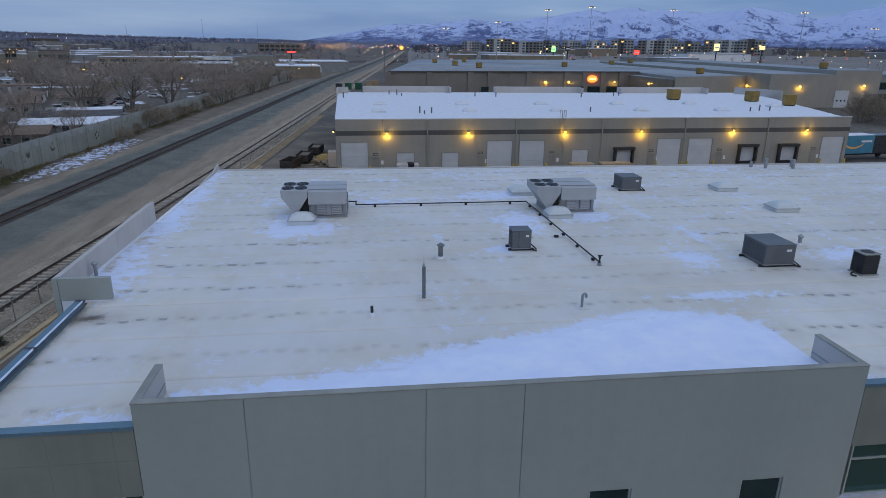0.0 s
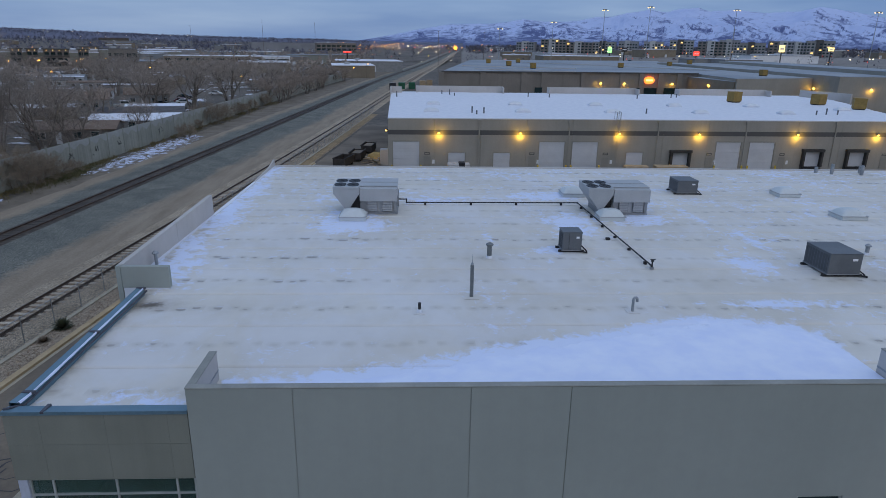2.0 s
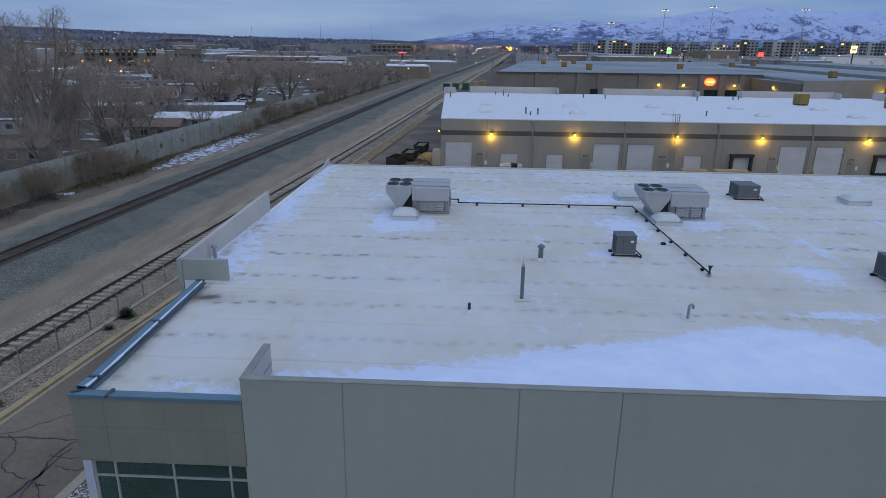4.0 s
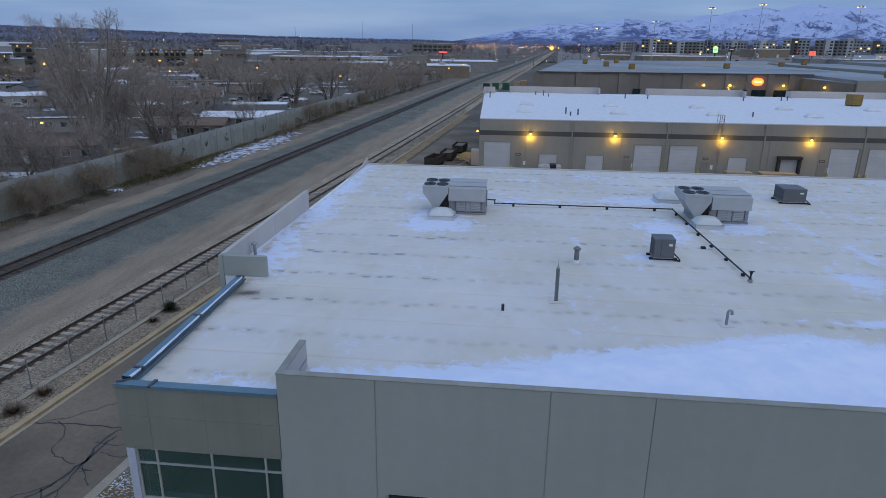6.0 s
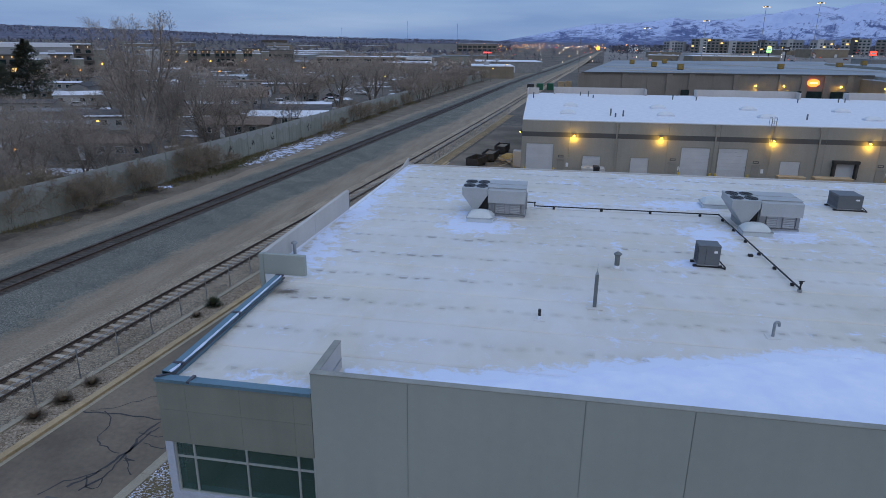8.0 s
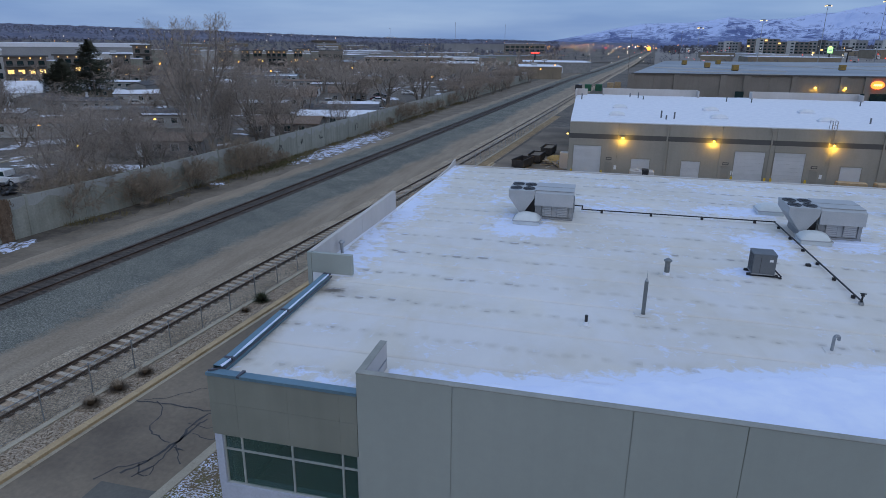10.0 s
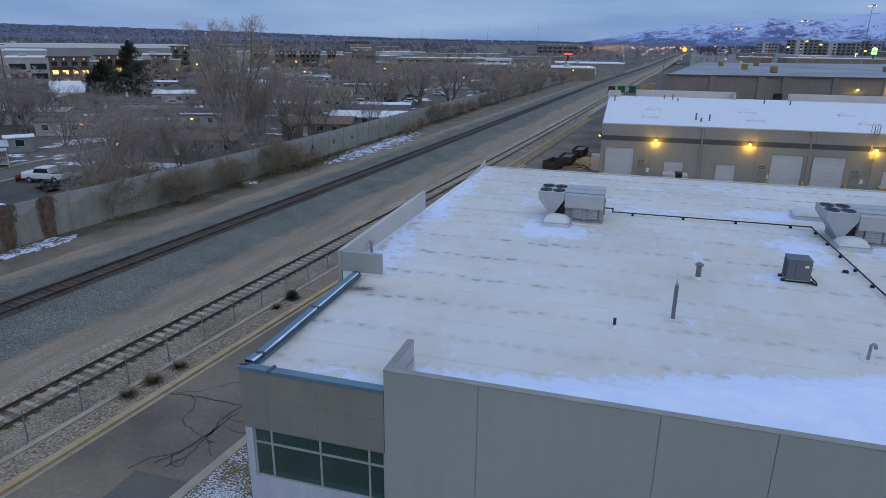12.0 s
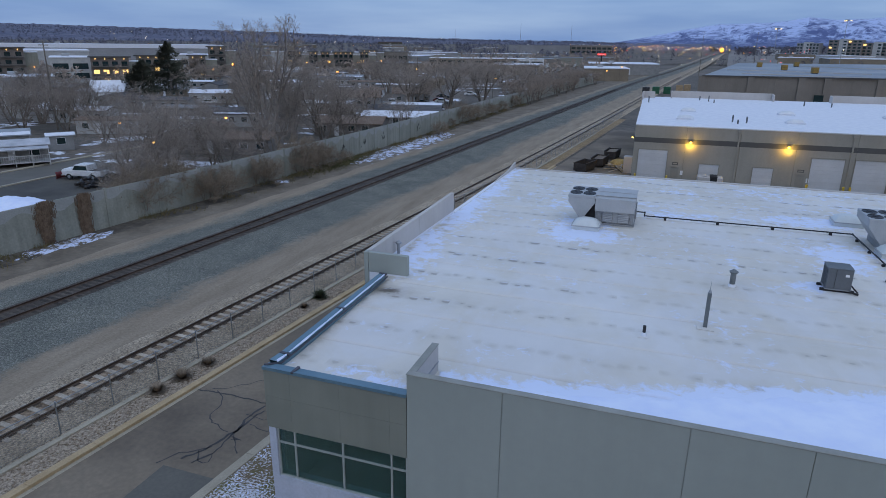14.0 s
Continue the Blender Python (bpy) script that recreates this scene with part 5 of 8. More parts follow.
skylight((2.22, 19.55, ROOF), 1.42, 1.15, 0.34)
skylight((16.55, 19.80, ROOF), 1.42, 1.15, 0.34)
skylight((15.75, 25.60, ROOF), 1.42, 1.3, 0.34)
skylight((30.1, 25.9, ROOF), 1.42, 1.3, 0.34)
skylight((30.6, 20.2, ROOF), 1.5, 1.3, 0.34)


def sleeper_box(name, at, w, d, h, label, mat, lid=True, turn=0.0):
    """A cabinet on black sleepers, with panel seams, coil side and a flue."""
    root = thing(name, label, "air conditioner", "small rooftop units", at, turn)
    part("cabinet", boxed(0, w, 0, d, 0.14, h, 0.012), mat, root)
    part("lid", boxed(-0.015, w + 0.015, -0.015, d + 0.015, h, h + 0.025, 0.008), mat, root)
    for y in (0.06, d - 0.18):
        part("sleeper", boxed(-0.16, w + 0.16, y, y + 0.12, 0.0, 0.10), M["rubber"], root)
    part("base_rail", boxed(-0.02, w + 0.02, -0.02, d + 0.02, 0.10, 0.14), M["louver"], root)
    for k in range(1, 2 if w < 1 else 1):
        part("panel_seam", boxed(w * k / 3 - 0.006, w * k / 3 + 0.006, -0.006, 0.0, 0.18, h - 0.04), M["black"], root)
    grille = part("coil_grille", boxed(-0.012, 0.0, 0.10, d - 0.10, 0.20, h - 0.08), M["unit_grille"], root)
    for k in range(9):
        y = 0.12 + (d - 0.24) * k / 8
        part("fin", boxed(-0.022, -0.012, y - 0.01, y + 0.01, 0.20, h - 0.08), mat, grille)
    part("service_label", boxed(w * 0.70, w * 0.86, -0.005, 0.0, h * 0.70, h * 0.80), M["white"], root, "small white service label")
    hose = bmesh.new()
    tube(hose, (w - 0.05, -0.05, 0.10), (w + 0.26, -0.14, 0.05), 0.045, n=6)
    tube(hose, (w + 0.02, 0.3, 0.30), (w + 0.28, 0.02, 0.06), 0.03, n=6)
    part("hose", hose, M["rubber"], root)
    return root


sleeper_box("condensing_unit", (12.48, 13.62, ROOF), 0.90, 0.85, 0.98, "dark grey condensing unit standing on black sleepers", M["unit_dark"])
sleeper_box("small_rooftop_unit", (22.82, 25.9, ROOF), 1.35, 1.5, 0.92, "dark grey flat rooftop unit on sleepers", M["unit_dark"])
sleeper_box("wide_rooftop_unit", (23.12, 10.35, ROOF), 1.42, 1.75, 1.02, "wide dark grey rooftop unit on a pallet skid", M["unit_dark"])


def fan_condenser(at):
    root = thing("fan_condenser", "black louvred air conditioning condenser with top fan", "air conditioner", "", at)
    part("case", boxed(0, 0.74, 0, 0.70, 0.06, 0.92, 0.03), M["black"], root)
    for k in range(11):
        part("slat", boxed(-0.005, 0.745, -0.005, 0.705, 0.12 + 0.07 * k, 0.145 + 0.07 * k), M["rubber"], root)
    top = bmesh.new()
    block(top, -0.02, 0.76, -0.02, 0.72, 0.92, 0.98, 0.02)
    part("top", top, M["cap"], root)
    fan = bmesh.new()
    tube(fan, (0.37, 0.35, 0.975), (0.37, 0.35, 0.992), 0.27, n=18)
    part("fan", fan, M["black"], root)
    part("pad", boxed(-0.04, 0.80, -0.04, 0.76, 0.0, 0.06), M["cap"], root)
    hose = bmesh.new()
    pts = [(-0.02, 0.3, 0.35), (-0.14, 0.26, 0.12), (-0.34, 0.2, 0.06), (-0.42, 0.0, 0.05), (-0.30, -0.12, 0.05)]
    for p, q in zip(pts, pts[1:]):
        tube(hose, p, q, 0.03, n=6)
    part("hose", hose, M["rubber"], root)


fan_condenser((26.72, 8.95, ROOF))


def pipe_vent(name, at, r, h, label, mat, cap=0.0, boot=0.0):
    root = thing(name, label, "vent pipe", "roof vents", at)
    bm = bmesh.new()
    tube(bm, (0, 0, 0), (0, 0, h), r, n=12)
    part("pipe", bm, mat, root)
    if boot:
        b = bmesh.new()
        tube(b, (0, 0, 0), (0, 0, 0.14), boot, r + 0.01, n=12)
        part("boot", b, M["old_snow"], root, "white flashing boot")
        part("flashing", boxed(-boot * 1.9, boot * 1.9, -boot * 1.9, boot * 1.9, 0.0, 0.022), M["membrane"], root)
    if cap:
        c = bmesh.new()
        tube(c, (0, 0, h), (0, 0, h + 0.05), cap * 0.9, cap, n=12)
        tube(c, (0, 0, h + 0.05), (0, 0, h + 0.14), cap, cap * 0.25, n=12)
        part("cap", c, mat, root)
    return root


pipe_vent("black_vent", (5.79, 6.70, ROOF), 0.055, 0.38, "short black plastic vent pipe with white boot", M["black"], 0.0, 0.11)
pipe_vent("flue", (8.97, 12.80, ROOF), 0.11, 0.62, "galvanised flue with a conical cap", M["dull_steel"], 0.18, 0.16)
pipe_vent("edge_vent", (-5.30, 11.5, ROOF), 0.07, 0.62, "galvanised vent with a flared cap", M["steel"], 0.15, 0.12)
pipe_vent("rear_vent", (26.95, 13.35, ROOF), 0.09, 0.42, "galvanised vent with a flat cap", M["steel"], 0.15, 0.14)
for x, y, h in ((37.2, 34.0, 0.45), (38.1, 33.4, 0.80), (40.7, 33.9, 0.55), (40.3, 33.1, 0.75)):
    pipe_vent("far_vent", (x, y, ROOF), 0.13, h, "plain galvanised vent pipe near the rear edge", M["steel"])


def mast():
    root = thing("antenna_mast", "grey square antenna mast with a thin spike", "mast", "", (7.78, 8.19, ROOF))
    part("pole", boxed(-0.065, 0.065, -0.065, 0.065, 0.0, 1.30, 0.01), M["dull_steel"], root)
    tip = bmesh.new()
    tube(tip, (0, 0, 1.30), (0, 0, 1.42), 0.065, 0.02, n=8)
    tube(tip, (0, 0, 1.42), (0, 0, 1.72), 0.012, 0.004, n=6)
    part("spike", tip, M["steel"], root)
    part("flashing", boxed(-0.28, 0.28, -0.28, 0.28, 0.0, 0.022), M["membrane"], root)


mast()


def gooseneck():
    root = thing("gooseneck_vent", "bent galvanised gooseneck conduit", "vent pipe", "roof vents", (13.55, 6.75, ROOF))
    bm = bmesh.new()
    pts = [(0, 0, 0), (0, 0, 0.48)] + [(0.07 - 0.07 * math.cos(a), 0, 0.48 + 0.07 * math.sin(a)) for a in (0.8, 1.57, 2.4, 3.14)] + [(0.14, 0, 0.40)]
    for p, q in zip(pts, pts[1:]):
        tube(bm, p, q, 0.052, n=8)
    part("pipe", bm, M["steel"], root)
    part("flashing", boxed(-0.22, 0.22, -0.22, 0.22, 0.0, 0.022), M["membrane"], root)


gooseneck()


def gas_line():
    root = thing("gas_pipe", "black gas pipe on roof blocks", "pipe")
    run = bmesh.new()
    z = ROOF + 0.16
    pts = [(4.62, 22.75, z + 0.20), (5.08, 22.75, z + 0.20), (5.08, 22.75, z), (15.45, 22.85, z), (15.90, 11.30, z), (15.90, 11.30, z + 0.22)]
    for p, q in zip(pts, pts[1:]):
        tube(run, p, q, 0.036, n=8)
    for p in pts[1:-1]:
        ball(run, p, 0.06, 1)
    part("pipe", run, M["black"], root)
    valve = bmesh.new()
    ball(valve, (15.90, 11.30, z + 0.24), 0.075, 1)
    tube(valve, (15.80, 11.30, z + 0.30), (16.02, 11.30, z + 0.30), 0.025, n=6)
    part("valve", valve, M["black"], root)
    part("regulator", boxed(15.83, 15.97, 11.22, 11.38, ROOF + 0.02, ROOF + 0.12), M["steel"], root, "small metal tag at the pipe end")
    me = meshed("pipe_block", boxed(-0.07, 0.07, -0.06, 0.06, 0.0, 0.12, 0.01), M["rubber"])
    for k in range(4):
        share("pipe_block", me, root, pose(6.2 + 2.75 * k, 22.76 + 0.03 * k, ROOF))
    for k in range(6):
        share("pipe_block", me, root, pose(15.48 + 0.075 * k, 22.0 - 2.0 * k, ROOF))


gas_line()
solid("loose_block", boxed(15.15, 15.35, 15.6, 15.8, ROOF, ROOF + 0.11, 0.01), M["rubber"], "loose black rubber pipe block on the roof", "block")


# ---- second warehouse --------------------------------------------------------
far_house = thing("second_warehouse", "tan warehouse with roller doors, dark band and snowy roof", "building")
F0, F1 = Vector((1.75, 73.55, 0)), Vector((78.6, 76.0, 0))
ALONG = (F1 - F0).normalized()
OUT = Vector((ALONG.y, -ALONG.x, 0))


def along(x):
    return 5.7 + (x - 5.7) * (1 + 0.028 * (x - 1.75) / 76.85)


def face_pose(x, z=0.0, proud=0.0):
    """A pose on the front of the second warehouse: x as seen along the front."""
    x = along(x)
    k = (x - F0.x) / (F1.x - F0.x)
    p = F0.lerp(F1, k) + OUT * proud + Vector((0, 0, z))
    return Matrix.Translation(p) @ pose(0, 0, 0, 0, 0, math.degrees(math.atan2(ALONG.y, ALONG.x)))


def on_face(name, bm, mat, parent, x, z, proud, label=""):
    ob = part(name, bm, mat, parent, label)
    ob.matrix_basis = face_pose(x, z, proud)
    return ob


def lamp_on_wall(at, energy, group, label="amber wall lamp lit at dusk", facing=(0, -1), size=0.16):
    root = thing("wall_lamp", label, "lamp", group, at)
    fx, fy = facing
    bm = bmesh.new()
    block(bm, -0.17 + fx * 0.12, 0.17 + fx * 0.12, -0.12 + fy * 0.12, 0.12 + fy * 0.12, -0.10, 0.14, 0.03)
    part("housing", bm, M["black"], root)
    b = bmesh.new()
    ball(b, (fx * 0.22, fy * 0.22, -0.06), size, 2, 0.8)
    part("bulb", b, M["lamp_warm"], root, "glowing amber lens")
    if energy:
        li = bpy.data.lights.new("lamp_light", "POINT")
        li.energy, li.color, li.shadow_soft_size = energy * 0.72, (1.0, 0.57, 0.05), 0.12
        lo = new("lamp_light", li)
        lo.parent = root
        lo.location = (fx * 0.46, fy * 0.46, -0.30)
    return root


def roller_door(x0, x1, h, label):
    d = thing("roller_door", label, "door", "warehouse doors")
    d.matrix_basis = face_pose(x0)
    w = x1 - x0
    n = int(h / 0.45)
    for k in range(n):
        part("slat", boxed(0.0, w, 0.02, 0.06, h * k / n + 0.008, h * (k + 1) / n - 0.008), M["roller"], d)
    part("backing", boxed(0.0, w, 0.06, 0.09, 0.0, h), M["roller"], d)
    fr = bmesh.new()
    block(fr, -0.09, 0.0, -0.05, 0.10, 0.0, h + 0.09)
    block(fr, w, w + 0.09, -0.05, 0.10, 0.0, h + 0.09)
    block(fr, 0.0, w, -0.05, 0.10, h, h + 0.09)
    part("frame", fr, M["steel_door"], d)


def second_warehouse():
    root = far_house
    H = 7.35
    doors = [(2.45, 6.08, 4.27), (10.1, 12.45, 2.75), (16.43, 18.75, 2.72), (22.8, 26.4, 4.28), (27.47, 31.1, 4.3), (35.2, 37.6, 2.85),
             (47.95, 51.57, 4.35), (52.75, 56.45, 4.35), (73.85, 77.5, 4.4)]
    docks = [(41.4, 44.4, 3.2), (60.5, 63.55, 3.4), (66.9, 70.1, 3.4)]
    xs = [1.75 + 6.405 * k for k in range(12)] + [78.05]
    holes = [(a - 0.02, b + 0.02, h + 0.02) for a, b, h in doors + docks]
    for a, b in zip(xs, xs[1:]):
        bm = bmesh.new()
        x, wide = a + 0.012, along(b) - along(a)
        for p, q, h in sorted(holes):
            p, q = max(p, a), min(q, b)
            if q - p < 0.01:
                continue
            if p > x:
                block(bm, along(x) - along(a), along(p) - along(a), 0.0, 0.2, 0.0, H)
            block(bm, along(p) - along(a), along(q) - along(a), 0.0, 0.2, h, H)
            x = q
        if x < b - 0.012:
            block(bm, along(x) - along(a), wide - 0.012, 0.0, 0.2, 0.0, H)
        on_face("wall_panel", bm, M["wall_tan"], root, a, 0, 0)
        on_face("band", boxed(0.004, wide - 0.004, -0.012, 0.0, 5.22, 5.86), M["band"], root, a, 0, 0, "dark painted band")
        on_face("top_trim", boxed(0, wide, -0.03, 0.22, H, H + 0.12, 0.01), M["roller"], root, a, 0, 0)
        on_face("backing", boxed(0, wide, 0.21, 0.30, 0.0, H), M["band"], root, a, 0, 0)
    for a, b, h in doors:
        roller_door(a, b, h, "white sectional roller door in a warehouse wall")
        for s in (a - 0.18, b + 0.18):
            if h > 4:
                bo = thing("bollard", "yellow steel bollard beside a roller door", "bollard", "door bollards")
                bo.matrix_basis = face_pose(s, 0, 0.55)
                tb = bmesh.new()
                tube(tb, (0, 0, 0), (0, 0, 1.05), 0.13, n=12)
                ball(tb, (0, 0, 1.05), 0.13, 2, 0.5)
                part("post", tb, M["yellow"], bo)
    for a, b, h in docks:
        d = thing("dock_shelter", "black rubber dock shelter round a white door", "dock", "dock shelters")
        d.matrix_basis = face_pose(a)
        w = b - a
        part("side_curtain", boxed(0.0, 0.30, -0.55, 0.0, 0.9, h), M["curtain"], d)
        part("side_curtain", boxed(w - 0.30, w, -0.55, 0.0, 0.9, h), M["curtain"], d)
        part("head_curtain", boxed(-0.08, w + 0.08, -0.62, 0.0, h - 0.35, h + 0.05), M["curtain"], d)
        part("door", boxed(0.30, w - 0.30, 0.03, 0.08, 0.9, h - 0.35), M["roller"], d)
        part("bumper", boxed(0.3, w - 0.3, -0.2, 0.0, 0.6, 0.9), M["rubber"], d)
    for x in (6.68, 21.35, 31.75, 46.62, 57.2, 72.2):
        d = thing("steel_door", "tan steel side door with a small sign", "door", "side doors")
        d.matrix_basis = face_pose(x)
        part("leaf", boxed(0.05, 0.93, -0.02, 0.0, 0.02, 2.06), M["steel_door"], d)
        fr = bmesh.new()
        for c in ((0.0, 0.05, 0.0, 2.11), (0.93, 0.98, 0.0, 2.11), (0.05, 0.93, 2.06, 2.11)):
            block(fr, c[0], c[1], -0.04, 0.0, c[2], c[3])
        part("frame", fr, M["steel_door"], d)
        part("canopy", boxed(-0.08, 1.06, -0.10, 0.0, 2.22, 2.26), M["steel_door"], d)
        part("number_plate", boxed(0.1, 0.85, -0.02, 0.0, 2.46, 2.80), M["band"], d, "dark plate with unreadable bars")
        part("plate_bar", boxed(0.2, 0.75, -0.026, -0.02, 2.56, 2.70), M["wall_tan"], d)
        part("notice", boxed(1.22, 1.55, -0.02, 0.0, 1.2, 1.75), M["white"], d, "white notice on the wall")
    for x in (14.34, 26.88, 39.42, 51.95, 64.83):
        bm = bmesh.new()
        block(bm, -0.09, 0.09, -0.12, -0.02, 0.0, H - 0.05)
        block(bm, -0.24, 0.24, -0.24, -0.01, H - 0.35, H)
        on_face("downspout", bm, M["wall_tan"], root, x, 0, 0)
    lad = thing("roof_ladder", "steel cage ladder up to the roof", "ladder")
    lad.matrix_basis = face_pose(33.35)
    for x in (0.0, 0.5):
        bm = bmesh.new()
        tube(bm, (x, -0.2, 2.2), (x, -0.2, 8.3), 0.03, n=6)
        part("stile", bm, M["wall_tan"], lad)
    for k in range(20):
        bm = bmesh.new()
        tube(bm, (0, -0.2, 2.3 + 0.3 * k), (0.5, -0.2, 2.3 + 0.3 * k), 0.018, n=5)
        part("rung", bm, M["wall_tan"], lad)
    for x in (-0.05, 0.55):
        bm = bmesh.new()
        tube(bm, (x, -0.2, 7.4), (x, -0.2, 8.5), 0.03, n=6)
        tube(bm, (x, 0.7, 7.4), (x, 0.7, 8.5), 0.03, n=6)
        tube(bm, (x, -0.2, 8.5), (x, 0.7, 8.5), 0.03, n=6)
        part("guard_rail", bm, M["steel"], lad)
    for x in (8.74, 20.05, 33.92, 45.24, 59.36, 70.98):
        p = face_pose(x, 5.55, 0.02).translation
        lamp_on_wall(tuple(p), 190, "warehouse wall lamps")
    # sides, roof, snow
    BL, BR = Vector((0.3, 125.5, 0)), Vector((95.5, 128.0, 0))
    def quad(name, mat, z0, z1, inset=0.0, label=""):
        bm = bmesh.new()
        prism(bm, [(F0.x + inset, F0.y + 0.31 + inset), (F1.x - inset, F1.y + 0.31 + inset), (BR.x - inset, BR.y - inset), (BL.x + inset, BL.y - inset)], z0, z1)
        return part(name, bm, mat, root, label)
    quad("body", M["wall_tan"], 0.0, H - 0.05)
    quad("roof", M["membrane"], H - 0.05, H + 0.05, 0.05)
    n = 60
    v, f = [], []
    for j in range(n + 1):
        a, b = F0.lerp(BL, j / n), F1.lerp(BR, j / n)
        for k in range(n + 1):
            p = a.lerp(b, k / n)
            edge = min(k, n - k, j, n - j) / n
            v.append((p.x, p.y + (0.35 if j == 0 else 0), H + 0.10 + 0.05 * wave(p.x, p.y, 0.25) - (0.04 if edge == 0 else 0)))
    for j in range(n):
        for k in range(n):
            i = j * (n + 1) + k
            f.append((i, i + 1, i + n + 2, i + n + 1))
    sn = new("snow_cover", raw("snow_cover", v, f, M["old_snow"], True))
    sn.parent = root
    tagged(sn, "even snow cover over the whole roof")
    for x0, x1 in ((5.6, 24.2), (33.8, 53.2), (61.8, 82.0)):
        part("rear_parapet", boxed(x0, x1, 124.9, 125.2, 7.0, 8.75), M["panel_side"], root)
        part("parapet_wing", boxed(x0, x0 + 0.25, 122.5, 124.9, 7.0, 8.65), M["panel_side"], root)
        part("parapet_wing", boxed(x1 - 0.25, x1, 122.5, 124.9, 7.0, 8.65), M["panel_side"], root)
    bm = bmesh.new()
    prism(bm, [(89.0, 124.0), (89.3, 123.8), (93.0, 112.5), (92.7, 112.5)], 7.0, 8.9)
    part("rear_parapet", bm, M["panel_side"], root)
    part("corner_parapet", boxed(0.3, 2.6, 121.9, 122.2, 7.0, 8.7), M["panel_side"], root)
    part("corner_parapet", boxed(0.3, 0.55, 118.0, 121.9, 7.0, 8.7), M["panel_side"], root)
    lamp_on_wall((F0.x - 0.05, 74.6, 5.7), 240, "warehouse wall lamps", facing=(-1, 0))


second_warehouse()
lamp_on_wall((22.6, 0.0, 2.9), 70, "entrance lamps", "amber lamp lit below a strip window")
for k in range(5):
    for y in (83.0, 95.2):
        skylight((7.9 + 14.0 * k + 0.05 * (y - 83), y + 0.5 * k, 7.42), 2.3, 1.5, 0.40, 0.0, "second roof skylights")
skylight((77.6, 92.0, 7.42), 2.3, 1.5, 0.40, 0.0, "second roof skylights")


def ochre_unit(at, turn):
    root = thing("ochre_cooler", "ochre sheet metal evaporative cooler on a roof", "air conditioner", "ochre roof coolers", at, turn)
    part("cabinet", boxed(-0.95, 0.95, -0.95, 0.95, 0.2, 1.95, 0.03), M["ochre"], root)
    part("lid", boxed(-0.96, 0.96, -0.96, 0.96, 1.95, 1.99, 0.01), M["ochre"], root)
    part("skid", boxed(-0.85, 0.85, -0.8, 0.8, 0.0, 0.2), M["black"], root)
    part("seam", boxed(-0.95, 0.95, -0.956, -0.95, 1.02, 1.04), M["rust"], root)
    return root


cooler = ochre_unit((66.4, 107.4, 7.43), 14)
for x, y, a in ((80.3, 103.2, 20), (82.2, 94.6, -24)):
    copy_thing(cooler, pose(x, y, 7.43, 0, 0, a))
for x, y, h in ((14.0, 82.0, 1.0), (14.5, 79.8, 0.6), (15.7, 81.3, 0.9), (1.9, 110.5, 1.1), (10.9, 119.2, 0.8), (27.9, 114.3, 0.9), (68.3, 84.2, 0.7), (70.4, 85.0, 1.0),
                (72.3, 85.1, 0.7), (40.9, 83.2, 0.8), (12.4, 117.5, 1.1), (13.2, 114.5, 0.6), (32.0, 113.5, 0.7), (49.5, 113.0, 0.8), (57.5, 116.0, 0.8), (59.0, 117.0, 0.8)):
    pipe_vent("roof_pipe", (x, y, 7.43), 0.11, h, "dark vent pipe standing in roof snow", M["unit_dark"])


def trailer():
    root = thing("box_trailer", "blue and white box trailer parked beside the warehouse", "trailer", "", (86.5, 81.0, 0), 8)
    part("box", boxed(-6.5, 1.4, -1.3, 1.3, 1.15, 4.05, 0.03), M["blue"], root)
    part("roof_snow", boxed(-6.5, 1.4, -1.3, 1.3, 4.05, 4.13, 0.03), M["old_snow"], root)
    bm = bmesh.new()
    for k in range(14):
        a0, a1 = 3.5 + k * 0.16, 3.5 + (k + 1) * 0.16
        w0, w1 = 0.30 * math.sin(math.pi * k / 14) + 0.05, 0.30 * math.sin(math.pi * (k + 1) / 14) + 0.05
        q = [(-2.6 + (2.6 + s) * math.cos(a) * 0.9, -1.315, 3.6 + (1.5 + s) * math.sin(a) * 0.9) for a, s in ((a0, 0), (a1, 0), (a1, w1), (a0, w0))]
        bm.faces.new([bm.verts.new(c) for c in q])
    part("swoosh", bm, M["orange_vinyl"], root, "pale orange curved stripe")
    part("plain_mark", boxed(-1.2, 0.9, -1.32, -1.30, 2.95, 3.25), M["white"], root)
    part("dark_end", boxed(1.41, 6.8, -1.3, 1.3, 1.15, 4.0, 0.03), M["car_dark"], root, "black trailer end beside it")
    for x in (-5.6, -4.4, 5.4):
        for y in (-1.05, 1.05):
            bm = bmesh.new()
            tube(bm, (x, y - 0.14, 0.5), (x, y + 0.14, 0.5), 0.5, n=16)
            part("wheel", bm, M["rubber"], root)
    part("chassis", boxed(-6.3, 6.6, -0.5, 0.5, 0.8, 1.15), M["black"], root)


trailer()


